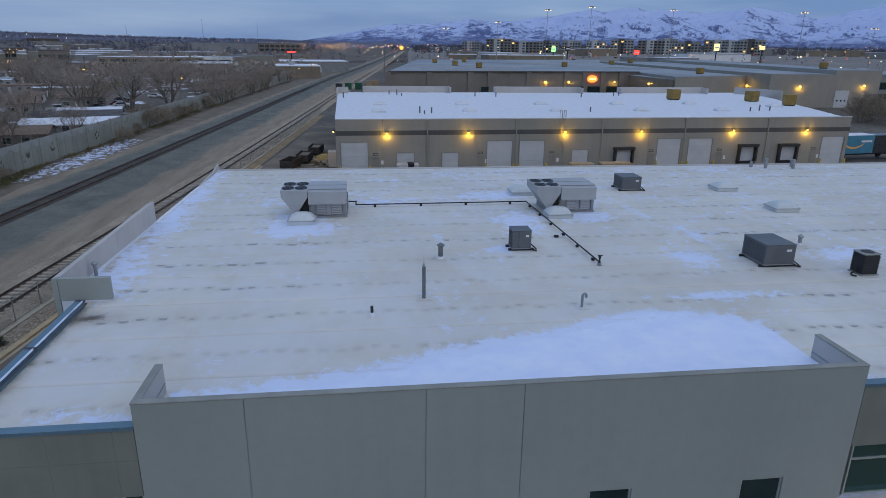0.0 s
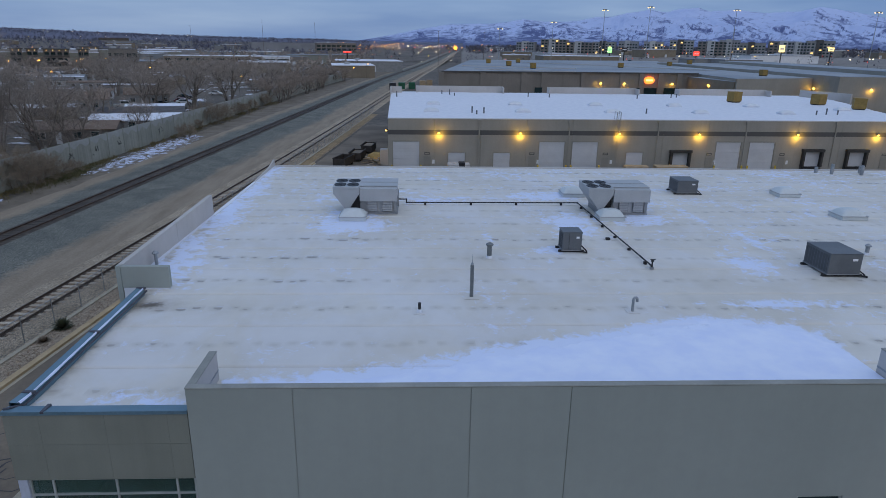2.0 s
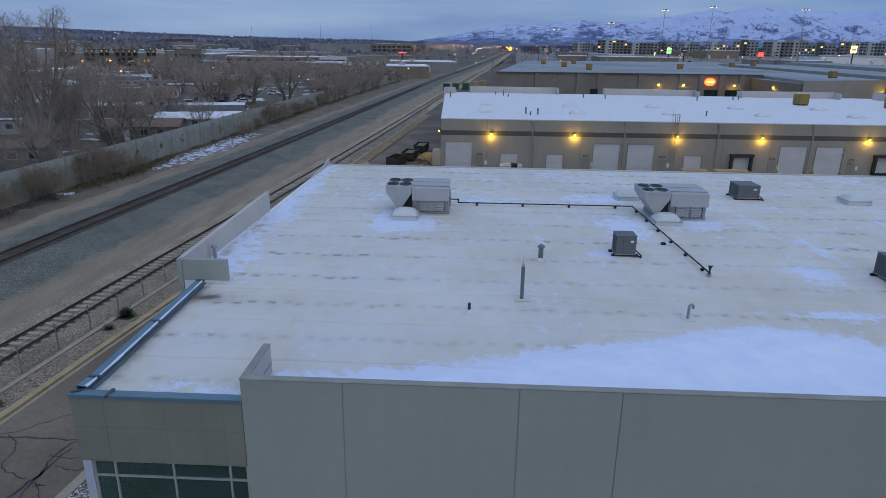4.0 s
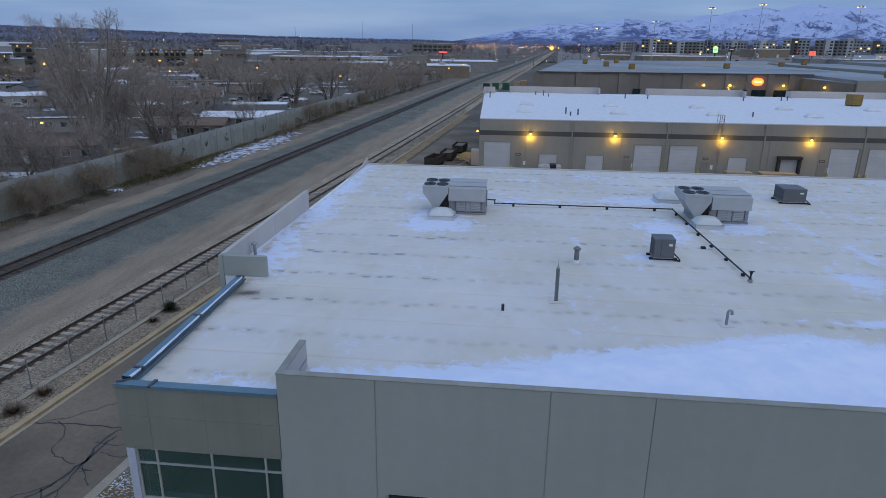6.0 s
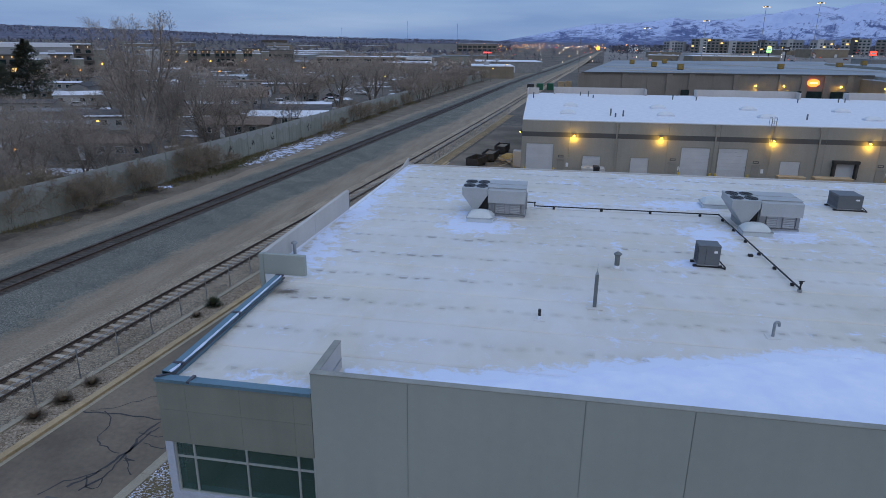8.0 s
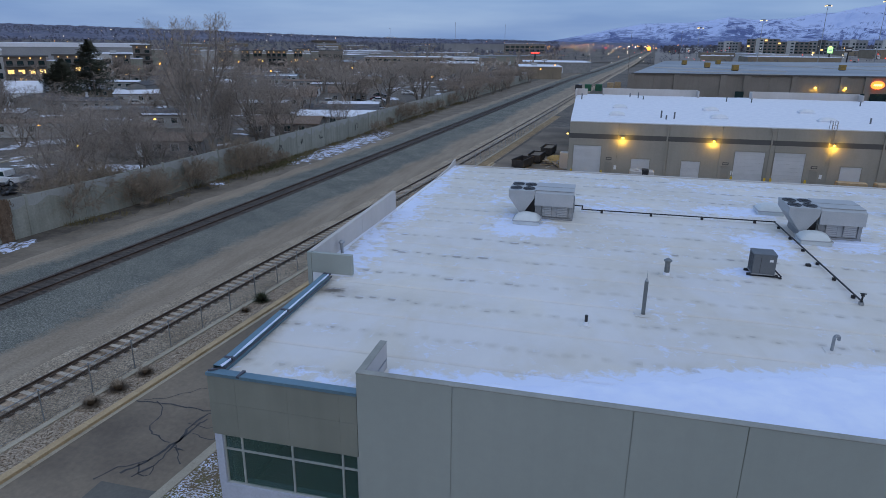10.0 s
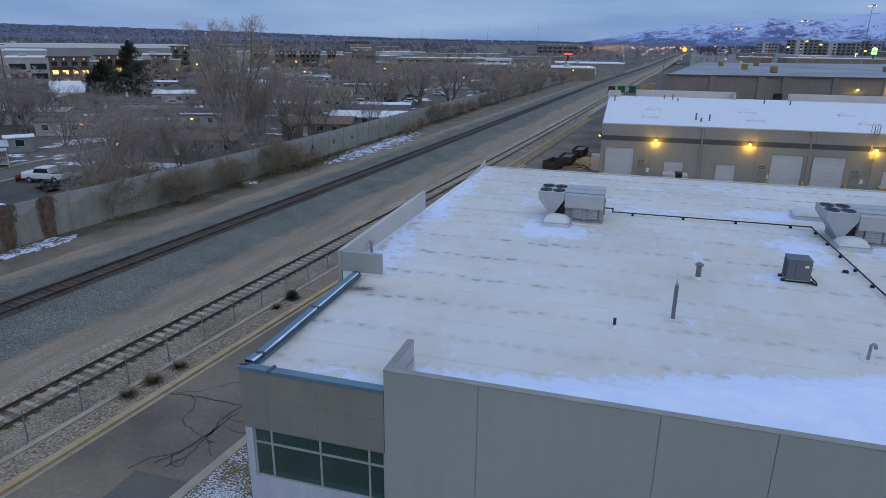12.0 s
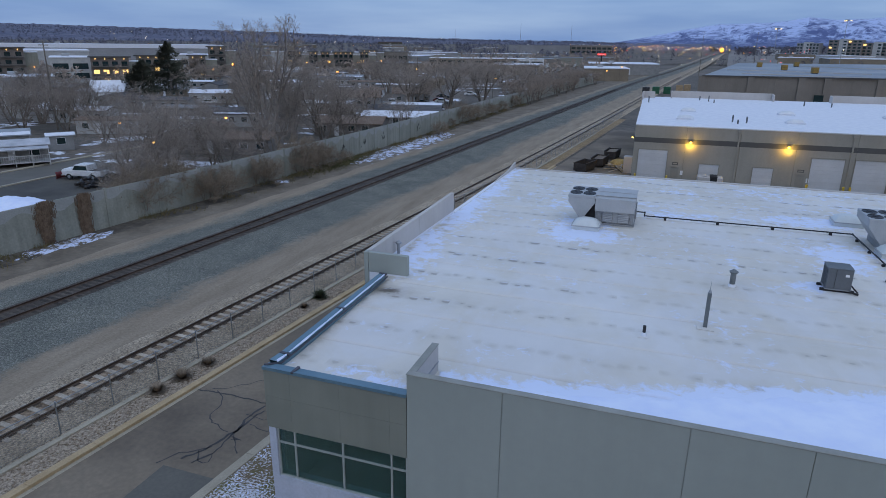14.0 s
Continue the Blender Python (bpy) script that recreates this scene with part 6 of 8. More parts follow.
# ---- mountains, hills ------------------------------------------------------
def mountains():
    """A snowy range far off, its skyline given by bearing (degrees east of north) and rise."""
    bear = (-7, -4.5, -2.4, 0, 2.9, 5.8, 7.7, 9.1, 11, 12.5, 14.4, 16.2, 17.6, 19.3, 20.6, 22.1, 23.0, 23.9, 25.7, 28.2, 29.8, 31.2, 32.0, 33.8, 36.0, 37.5, 38.5, 40, 42, 46, 60)
    rise = (0.05, 0.4, 0.76, 1.25, 1.74, 1.87, 1.98, 2.22, 2.02, 2.07, 2.31, 2.63, 2.99, 3.21, 2.95, 3.12, 3.2, 2.94, 2.98, 2.84, 2.95, 3.22, 3.05, 2.79, 2.36, 2.66, 3.03, 3.44, 4.0, 4.2, 3.0)
    na, nr = 620, 90
    v, f = [], []
    for j in range(nr + 1):
        u = j / nr
        for k in range(na + 1):
            a = -7 + 67 * k / na
            r = 3000 + 1700 * u
            x, y = 5.7 + r * math.sin(radians(a)), -14 + r * math.cos(radians(a))
            top = (17 + 4450 * math.tan(radians(float(np.interp(a, bear, rise)))))
            ridge = 0.0
            s, amp = 0.0024, 1.0
            rx, ry = radians(a) * 3900 + 90 * noise.noise((x * 0.004, y * 0.004, 9.0)), r * 0.8
            for o in range(6):
                ridge += amp * (1 - abs(noise.noise((rx * s, ry * s, 3.0 + o))) * 2.4)
                s, amp = s * 2.1, amp * 0.49
            rn = min(1.0, max(0.0, ridge / 1.55))
            w = min(1.0, max(0.0, (u - 0.45) / 0.43))
            w = w * w * (3 - 2 * w)
            h = top * min(1.0, u / 0.88) ** 1.1 * ((1 - w) * (0.58 + 0.42 * rn) + w * (0.90 + 0.10 * rn))
            h = h * (1 if u < 0.92 else max(0.3, 1 - (u - 0.92) * 6)) - 2.0 * (1 - u)
            v.append((x, y, h if u > 0 else -3.0))
    for j in range(nr):
        for k in range(na):
            i = j * (na + 1) + k
            f.append((i, i + 1, i + na + 2, i + na + 1))
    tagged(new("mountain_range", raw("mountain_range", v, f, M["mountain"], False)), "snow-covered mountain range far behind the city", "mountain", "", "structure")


mountains()


HILL_BEAR = (-62, -50, -42, -34, -26, -20, -14, -8, -2, 4)
HILL_RISE = (1.25, 1.10, 0.98, 0.82, 0.58, 0.40, 0.28, 0.23, 0.22, 0.20)


def hill_z(x, y):
    r, a = math.hypot(x - 5.7, y + 14), math.degrees(math.atan2(x - 5.7, y + 14))
    top = 17 + 3500 * math.tan(radians(float(np.interp(a, HILL_BEAR, HILL_RISE))))
    w = min(1.0, max(0.0, (r - 2200) / 1300))
    return plain_z(x, y) * (1 - w) + top * w ** 0.8 + w * (5.0 * noise.noise((x * 0.01, y * 0.01, 0)) + 4.5 * noise.noise((x * 0.045, y * 0.045, 2.0)))


def hills():
    v, f = [], []
    na, nr = 260, 26
    for j in range(nr + 1):
        u = j / nr
        for k in range(na + 1):
            a = -62 + 66 * k / na
            r = 700 + 3100 * u
            x, y = 5.7 + r * math.sin(radians(a)), -14 + r * math.cos(radians(a))
            z = hill_z(x, y)
            v.append((x, y, z - (1.5 if j == 0 else 0.02)))
    near_f, far_f = [], []
    for j in range(nr):
        for k in range(na):
            i = j * (na + 1) + k
            (near_f if j < 12 else far_f).append((i, i + 1, i + na + 2, i + na + 1))
    tagged(new("rising_plain", raw("rising_plain", v, near_f, M["ground"], True)), "brown winter fields rising towards the hills", "ground", "", "structure")
    tagged(new("wooded_hills", raw("wooded_hills", v, far_f, M["hill"], True)), "dark low hills covered with bare trees and houses, tinted with painted haze", "hill", "", "structure")


hills()


def eastern_plain():
    v, f = [], []
    na, nr = 120, 40
    for j in range(nr + 1):
        r = 440 + 2620 * (j / nr) ** 1.5
        for k in range(na + 1):
            a = radians(3.9 + 58 * k / na)
            x, y = 5.7 + r * math.sin(a), -14 + r * math.cos(a)
            v.append((x, y, plain_z(x, y) - (0.6 if j == 0 else 0.02)))
    for j in range(nr):
        for k in range(na):
            i = j * (na + 1) + k
            f.append((i, i + 1, i + na + 2, i + na + 1))
    tagged(new("eastern_plain", raw("eastern_plain", v, f, M["highway"], True)), "pale roads and car parks rising towards the city", "ground", "", "structure")


eastern_plain()


# ---- third warehouse -------------------------------------------------------
def third_warehouse():
    root = thing("third_warehouse", "brown-grey distribution warehouse with a lit orange sign", "building")
    A, B = Vector((13.5, 193, 0)), Vector((100.5, 203, 0))
    H = 9.0
    n = 13
    d = (B - A) / n
    ang = math.degrees(math.atan2(d.y, d.x))
    for k in range(n):
        ob = part("wall_panel", boxed(0.02, d.length - 0.02, 0, 0.3, 0, H), M["brown"], root)
        ob.matrix_basis = Matrix.Translation(A + d * k) @ pose(0, 0, 0, 0, 0, ang)
        if k in (0, 2, 4, 5, 7, 9, 10, 11, 12):
            ob = part("pilaster", boxed(-0.9, 0.9, -0.45, 0.0, 0, H + 0.1), M["brown"], root)
            ob.matrix_basis = Matrix.Translation(A + d * k) @ pose(0, 0, 0, 0, 0, ang)
        ob = part("cornice", boxed(0, d.length, -0.5, 0.3, H, H + 0.35), M["band"], root)
        ob.matrix_basis = Matrix.Translation(A + d * k) @ pose(0, 0, 0, 0, 0, ang)
    bm = bmesh.new()
    prism(bm, [(13.5, 193.4), (100.5, 203.4), (166, 420), (37, 372)], 0, H + 0.05)
    part("body", bm, M["brown"], root)
    bm = bmesh.new()
    prism(bm, [(13.6, 193.6), (100.4, 203.6), (165, 419), (37.2, 371)], H + 0.05, H + 0.12)
    part("roof", bm, M["sheet"], root, "blue-grey flat roof with thin frost")
    for p, q in (((26, 215), (58, 200)), ((24, 250), (66, 232)), ((58, 330), (120, 230)), ((80, 300), (140, 330))):
        bm = bmesh.new()
        tube(bm, (*p, H + 0.3), (*q, H + 0.3), 0.18, n=4)
        part("roof_pipe", bm, M["panel_side"], root)
    for x, y, w in ((66.2, 0, 0), (74.5, 0, 0), (91.3, 0, 0)):
        k = (x - A.x) / (B.x - A.x)
        p = A.lerp(B, k)
        lamp_on_wall((p.x, p.y - 0.5, 5.9), 260, "third warehouse wall lamps", size=0.34)
    k = (83.0 - A.x) / (B.x - A.x)
    p = A.lerp(B, k)
    bm = bmesh.new()
    n = 28
    for rr, yy, m in ((1.0, -0.9, "sign_orange"),):
        f0 = [bm.verts.new((1.75 * math.cos(2 * math.pi * q / n), yy, 1.15 * math.sin(2 * math.pi * q / n))) for q in range(n)]
        f1 = [bm.verts.new((1.75 * math.cos(2 * math.pi * q / n), -0.5, 1.15 * math.sin(2 * math.pi * q / n))) for q in range(n)]
        bm.faces.new(f0)
        for q in range(n):
            bm.faces.new((f0[q], f1[q], f1[(q + 1) % n], f0[(q + 1) % n]))
    sg = part("sign", bm, M["sign_orange"], root, "glowing orange oval sign")
    sg.matrix_basis = Matrix.Translation(p + Vector((0, 0, 6.9)))
    bar = part("sign_bar", boxed(-1.1, 1.1, -0.96, -0.91, -0.28, 0.28, 0.02), M["sign_yellow"], sg, "paler bar across the sign")
    for x0, x1 in ((68, 73), (75, 80), (81.5, 86), (88.5, 94), (44, 46.5)):
        k0 = (x0 - A.x) / (B.x - A.x)
        ob = part("entrance_glass", boxed(0, x1 - x0, -0.55, -0.5, 1.2, 4.4), M["glass"], root)
        ob.matrix_basis = Matrix.Translation(A.lerp(B, k0)) @ pose(0, 0, 0, 0, 0, ang)
    # east blocks
    for pts, h, m, rf in (([(96.9, 202.9), (98.0, 172.2), (98.5, 172.4), (101, 203.4)], 8.05, "beige", "sheet"),
                          ([(98.4, 171.5), (129.1, 184.9), (132, 330), (108, 330), (101.1, 203.5)], 8.9, "wall_tan", "sheet"),
                          ([(129.2, 172), (150.7, 172), (166, 330), (133, 330)], 9.9, "wall_tan", "sheet"),
                          ([(150.71, 171.99), (166.5, 172.3), (190, 330), (166.1, 330)], 11.15, "wall_tan", "sheet")):
        b = bmesh.new()
        prism(b, pts, 0, h)
        part("wing", b, M[m], root)
        b = bmesh.new()
        c = Vector((sum(p[0] for p in pts) / len(pts), sum(p[1] for p in pts) / len(pts), 0))
        prism(b, [tuple(c.xy + (Vector(p) - c.xy) * 0.992) for p in pts], h + 0.004, h + 0.1)
        part("wing_roof", b, M[rf], root)
    d2 = thing("dock_door", "white sectional dock door with small round panes", "door")
    d2.matrix_basis = pose(151.5, 171.9, 0)
    part("leaf", boxed(0, 4.6, -0.06, 0.0, 0.0, 5.2), M["roller"], d2)
    for k in range(3):
        b = bmesh.new()
        tube(b, (1.0 + 1.3 * k, -0.08, 2.1), (1.0 + 1.3 * k, -0.06, 2.1), 0.3, n=12)
        part("pane", b, M["glass"], d2)
    sd = thing("side_door", "dark steel side door beside a dock door", "door")
    sd.matrix_basis = pose(159.2, 172.1, 0)
    part("leaf", boxed(0, 1.1, -0.06, 0, 0, 2.2), M["band"], sd)
    for x, y, z, e, fc in ((139.1, 171.8, 6.4, 330, (0, -1)), (160.7, 171.9, 6.7, 330, (0, -1)), (128.9, 183.2, 6.0, 420, (-0.8, -0.6)), (97.3, 186.7, 6.3, 320, (-1, 0.0))):
        lamp_on_wall((x, y, z), e, "third warehouse wall lamps", facing=fc, size=0.34)


third_warehouse()
for x, y, z in ((40, 300, 9.12), (44.5, 262, 9.12), (49.5, 232, 9.12), (57, 318, 9.12), (91, 258, 9.12), (118.5, 195, 9.0), (128, 300, 9.0), (136.5, 297, 10.0), (158, 188, 11.25)):
    copy_thing(cooler, pose(x, y, z, 0, 0, 8))


# ---- trees and brush ---------------------------------------------------------
def limb(rng, p, d, length, r, level, top, shape, wood, twigs, sides, joint=None):
    """One branch in short bends, with its own branches along it; the last ones are flat slivers."""
    kids, spread, up, ratio, sliver = shape
    if level == top:
        w = sliver
        for _ in range(2):
            a = d.orthogonal().normalized()
            a.rotate(Matrix.Rotation(rng.uniform(0, 3.1416), 3, d))
            tip = p + d * length + Vector((rng.gauss(0, 0.16), rng.gauss(0, 0.16), rng.gauss(0, 0.12) + up * 0.1)) * length
            base = len(twigs[0])
            twigs[0].extend((tuple(p - a * w), tuple(p + a * w), tuple(tip)))
            twigs[1].append((base, base + 1, base + 2))
        return
    steps = (6, 5, 3, 2, 2)[level]
    out = wood if level < 2 else twigs
    n = sides if level < 2 else 3
    ring = None
    pts = []
    for s in range(steps + 1):
        u = s / steps
        rr = r * (1 - 0.70 * u)
        a = d.orthogonal().normalized()
        b = d.cross(a)
        base = len(out[0])
        out[0].extend(tuple(p + rr * (math.cos(6.2832 * k / n) * a + math.sin(6.2832 * k / n) * b)) for k in range(n))
        if ring is None and joint is not None and level < 2:
            out[1].append((joint, base, base + 1))
        if ring is not None:
            out[1].extend((ring + k, ring + (k + 1) % n, base + (k + 1) % n, base + k) for k in range(n))
        ring = base
        pts.append((p.copy(), d.copy(), rr, base))
        bend = (0.10, 0.17, 0.2, 0.2, 0.2)[level]
        d = (d + Vector((rng.gauss(0, bend), rng.gauss(0, bend), rng.gauss(0, bend * 0.6) + up * 0.16))).normalized()
        p = p + d * (length / steps)
    first = (0.36 if sides > 7 else 0.22, 0.25, 0.2, 0.15, 0.1)[level]
    for k in range(kids[level]):
        u = first + (1.0 - first) * (k + rng.random()) / kids[level]
        i = min(steps - 1, int(u * steps))
        q, dd, rr = pts[i][0].lerp(pts[i + 1][0], min(1, u * steps - i)), pts[i][1], pts[i][2]
        side = dd.orthogonal().normalized()
        side.rotate(Matrix.Rotation(rng.uniform(0, 6.2832), 3, dd))
        nd = (dd * (1 - spread * 0.5) + side * spread * rng.uniform(0.7, 1.2)).normalized()
        limb(rng, q, nd, length * rng.uniform(0.8, 1.25) * ratio[level] * (1.2 - 0.5 * u), max(0.009, rr * rng.uniform(0.42, 0.66)), level + 1, top, shape, wood, twigs, sides, pts[i][3])


def bare_tree(name, seed, trunk, r, shape, label, at, stems=1, lean=0.1, group="bare trees", twig="twig", tall=10.0):
    rng = random.Random(seed)
    wood, twigs = ([], []), ([], [])
    turn0 = rng.uniform(0, 6.28)
    for s in range(stems):
        q = turn0 + 6.2832 * s / stems + rng.uniform(-0.4, 0.4)
        far = lean * rng.uniform(0.4, 1.3) if stems > 1 else lean * 0.4
        if stems > 4 and s % 3 == 0:
            far *= 0.45
        d = Vector((math.cos(q) * far, math.sin(q) * far, 1)).normalized()
        o = 0.3 * (stems > 1)
        limb(rng, Vector((math.cos(q) * o, math.sin(q) * o, -0.1)), d, trunk * rng.uniform(0.9, 1.06), r * rng.uniform(0.75, 1.1), 0, len(shape[0]), shape, wood, twigs, 8 if stems > 8 and trunk > 10 else 7, 0 if s else None)
    zs = sorted(c[2] for c in twigs[0])
    k = tall / zs[int(len(zs) * 0.975)]
    for made in (wood, twigs):
        made[0][:] = [(c[0] * k, c[1] * k, c[2] * k) for c in made[0]]
    root = thing(name, label, "tree" if "bush" not in name else "bush", group, at)
    t = new("trunk", raw("trunk", *wood, M["grey_bark" if name == "tall_poplar" else "bark"], True))
    t.parent = root
    c = new("crown", raw("crown", *twigs, M[twig]))
    c.parent = root
    return root


def pine(name, seed, h, w, label, at):
    """Dark conifer: tiers of drooping boughs, each a fan of needle tufts."""
    rng = random.Random(seed)
    root = thing(name, label, "tree", "evergreens", at)
    bm = bmesh.new()
    tube(bm, (0, 0, 0), (0, 0, h * 0.95), 0.28, 0.05, n=7)
    part("trunk", bm, M["bark"], root)
    v, f = [], []
    for _ in range(150):
        u = rng.random() ** 0.85
        z0 = h * (0.14 + 0.84 * u)
        env = w * min(1.0, (1 - u) * 1.7) ** 0.75 * rng.uniform(0.55, 1.08) + 0.2
        q = rng.uniform(0, 6.2832)
        for _ in range(46):
            k = rng.random() ** 0.6
            a = q + rng.gauss(0, 0.20)
            c = Vector((env * k * math.cos(a), env * k * math.sin(a), z0 + rng.gauss(0, 0.32) + env * 0.10 * k))
            s = rng.uniform(0.22, 0.55)
            o = Vector((math.cos(a), math.sin(a), rng.uniform(-0.3, 0.7))) * s
            t = Vector((-math.sin(a), math.cos(a), rng.uniform(-0.4, 0.4))) * s * 0.5
            n = len(v)
            v.extend((tuple(c - t), tuple(c + t), tuple(c + o), tuple(c + o * 0.4 + Vector((0, 0, 0.14)))))
            f.extend(((n, n + 1, n + 2), (n, n + 3, n + 2)))
    cr = new("crown", raw("crown", v, f, M["needle"]))
    cr.parent = root
    return root


cotton = bare_tree("cottonwood", 4, 8.0, 0.30, ((8, 6, 5, 6), 0.62, 0.16, (0.62, 0.55, 0.5, 0.6), 0.008), "broad bare cottonwood with a dense grey crown", (-92.0, 212.0, 0), stems=4, lean=0.42, twig="dim_twig", tall=15.0)
grey_cotton = bare_tree("pale_cottonwood", 9, 8.0, 0.26, ((8, 6, 6, 6), 0.60, 0.16, (0.62, 0.55, 0.5, 0.6), 0.008), "broad bare cottonwood with a pale grey crown", (-47.5, 172.0, 0), stems=4, lean=0.40, twig="soft_twig", tall=13.0)
poplar = bare_tree("tall_poplar", 12, 16.0, 0.20, ((9, 6, 5, 5), 0.50, 0.10, (0.20, 0.55, 0.55, 0.65), 0.008), "very tall bare poplar with many upright limbs", (-58.7, 78.6, 0), stems=9, lean=0.335, twig="soft_twig", tall=20.3)
elm = bare_tree("bare_elm", 15, 7.0, 0.17, ((8, 6, 5, 6), 0.70, 0.05, (0.62, 0.52, 0.5, 0.65), 0.007), "bare elm with spreading limbs and fine twigs", (-62.5, 110.0, 0), stems=4, lean=0.5, twig="pale_twig", tall=12.0)
small = bare_tree("small_tree", 21, 4.0, 0.12, ((7, 6, 9), 0.62, 0.15, (0.6, 0.55, 0.6), 0.014), "small bare tree behind the wall", (-66.0, 96.0, 0), stems=3, lean=0.36, tall=8.0)
bush = bare_tree("dry_bush", 27, 1.9, 0.022, ((7, 6, 8), 0.66, 0.12, (0.5, 0.55, 0.6), 0.006), "tangled dry brown bush against the sound wall", (-43.6, 46.7, 0), stems=11, lean=0.9, group="dry bushes", twig="dry_twig", tall=3.2)

TREES = random.Random(77)


def plant(proto, x, y, s):
    ob = copy_thing(proto, pose(x, y, 0, 0, 0, TREES.uniform(0, 360)))
    ob.scale = (s, s, s * TREES.uniform(0.92, 1.08))


for x, y, s in ((-59.5, 88, 0.62), (-72.0, 118, 0.6)):
    plant(poplar, x, y, s)
for x, y, s in ((-53.0, 158, 1.1), (-61, 150, 0.9), (-90, 198, 0.9), (-54, 270, 0.8), (-49, 230, 0.75), (-70, 240, 0.85)):
    plant(grey_cotton, x, y, s)
for x, y, s in ((-122, 88, 0.72), (-109, 86, 0.66), (-133, 94, 0.7), (-114, 94, 0.62)):
    plant(cotton, x, y, s)
for x, y, s in ((-61.8, 55.9, 0.86), (-69.7, 73.6, 0.8), (-115, 78, 0.85), (-46.0, 107, 0.6), (-56, 61, 0.7), (-51.5, 58.5, 0.55), (-88, 72, 0.65), (-96, 88, 0.72), (-76, 100, 0.85), (-64.5, 67, 0.7), (-126, 84, 0.85), (-64, 92, 0.8), (-52.5, 87, 0.95), (-48.5, 89, 0.7), (-80, 78, 0.7), (-105, 79.4, 0.8), (-49.5, 66, 0.7), (-90, 118, 0.9), (-72, 128, 0.8), (-56.8, 48.4, 0.82), (-54.6, 50.5, 0.6), (-49.8, 41.0, 0.62), (-47.6, 38.4, 0.5), (-118, 70, 0.7)):
    plant(elm, x, y, s)
for k in range(44):
    x, y = TREES.uniform(-210, -52), TREES.uniform(105, 340)
    plant(small, x - 0.02 * y, y, TREES.uniform(0.7, 1.25))
for k in range(34):
    y = 178 + 3.6 * k + TREES.uniform(-1.5, 1.5)
    plant(small, wall_x(y) + TREES.uniform(-5, 3.2), y, TREES.uniform(0.5, 0.95))
for x, y, s in ((-46.0, 40.6, 1.5), (-45.6, 43.2, 1.35), (-42.0, 44.9, 1.2), (-42.8, 43.4, 1.0), (-41.7, 52.0, 1.15), (-42.3, 53.6, 1.05), (-44.8, 35.9, 1.35), (-41.2, 61, 1.15), (-40.9, 64, 1.2), (-40.6, 67, 0.85), (-42.8, 63.5, 1.5), (-40.4, 72, 0.5), (-39.6, 126, 1.3), (-38.6, 131, 1.2), (-39.2, 137, 1.1), (-39.3, 119, 0.6),
                (-38.3, 146, 0.9), (-37.6, 158, 0.8), (-37.0, 170, 1.0), (-48.2, 4.0, 1.0), (-48.9, -2, 1.0), (-36.6, 105, 0.8), (-37.5, 150, 0.7), (128, 131, 1.9), (134, 136, 2.0), (139, 142, 1.9), (132, 125, 1.6), (143, 135, 1.8)):
    plant(bush, x, y, s)
pine("tall_pine", 31, 17.0, 5.8, "dark green pine in front of the apartments", (-134, 141, 0))
pine("leaning_pine", 33, 12.0, 5.0, "second dark green pine beside the first", (-138.0, 134.5, 0))
pine("young_pine", 35, 6.5, 4.6, "young dark conifer between houses", (-150, 205, 0))


def clump(name, at, r, mat, label):
    """A low round clump of stiff blades."""
    rng = random.Random(int(at[1] * 10))
    v, f = [], []
    for _ in range(520):
        a, e = rng.uniform(0, 6.2832), rng.uniform(0.05, 1.1 if "dry" in name else 1.45)
        d = Vector((math.cos(a) * math.cos(e), math.sin(a) * math.cos(e), math.sin(e))) * r * rng.uniform(0.7, 1.1)
        s = Vector((-math.sin(a), math.cos(a), 0)) * 0.035
        n = len(v)
        v.extend((tuple(-s), tuple(s), tuple(d + Vector((0, 0, -0.12 * r * rng.random())))))
        f.append((n, n + 1, n + 2))
    ob = tagged(new(name, raw(name, v, f, mat)), label, "shrub", "kerb shrubs")
    ob.location = at


clump("yucca", (-16.05, 22.2, 0.1), 0.75, M["shrub"], "spiky green shrub beside the kerb")
clump("dry_shrub", (-17.45, 8.2, 0.06), 0.66, M["dry_twig"], "flattened dry shrub in the river stones")
clump("dry_shrub", (-17.2, 9.75, 0.06), 0.72, M["dry_twig"], "flattened dry shrub in the river stones")
clump("dry_shrub", (-16.95, 11.5, 0.06), 0.62, M["dry_twig"], "flattened dry shrub in the river stones")
clump("dry_shrub", (-16.2, 20.4, 0.06), 0.45, M["dry_twig"], "small dry shrub in the river stones")


def ivy(y0, y1, seed):
    """Dead stems hanging in a curtain from the top of the wall."""
    rng = random.Random(seed)
    v, f = [], []
    for _ in range(1900):
        z = 3.9 * rng.random() ** 0.8
        y = rng.gauss((y0 + y1) / 2 + 0.10 * math.sin(z * 1.7 + seed), (y1 - y0) / 4.2 * (0.62 + 0.13 * z))
        x = wall_x(y) + 0.12 + rng.uniform(0, 0.28)
        s, drop = rng.uniform(0.012, 0.035), rng.uniform(0.15, 0.75)
        sway = rng.gauss(0, 0.09)
        lo = max(0.02, z - drop)
        n = len(v)
        v.extend(((x, y - s, z), (x + 0.02, y + s, z), (x + 0.03, y + sway + s * 0.6, lo), (x, y + sway - s * 0.6, lo)))
        f.append((n, n + 1, n + 2, n + 3))
    tagged(new("dry_ivy", raw("dry_ivy", v, f, M["ivy"])), "dead brown ivy hanging down the sound wall", "vine", "wall ivy")


ivy(24.2, 25.5, 1)
ivy(28.0, 29.2, 2)


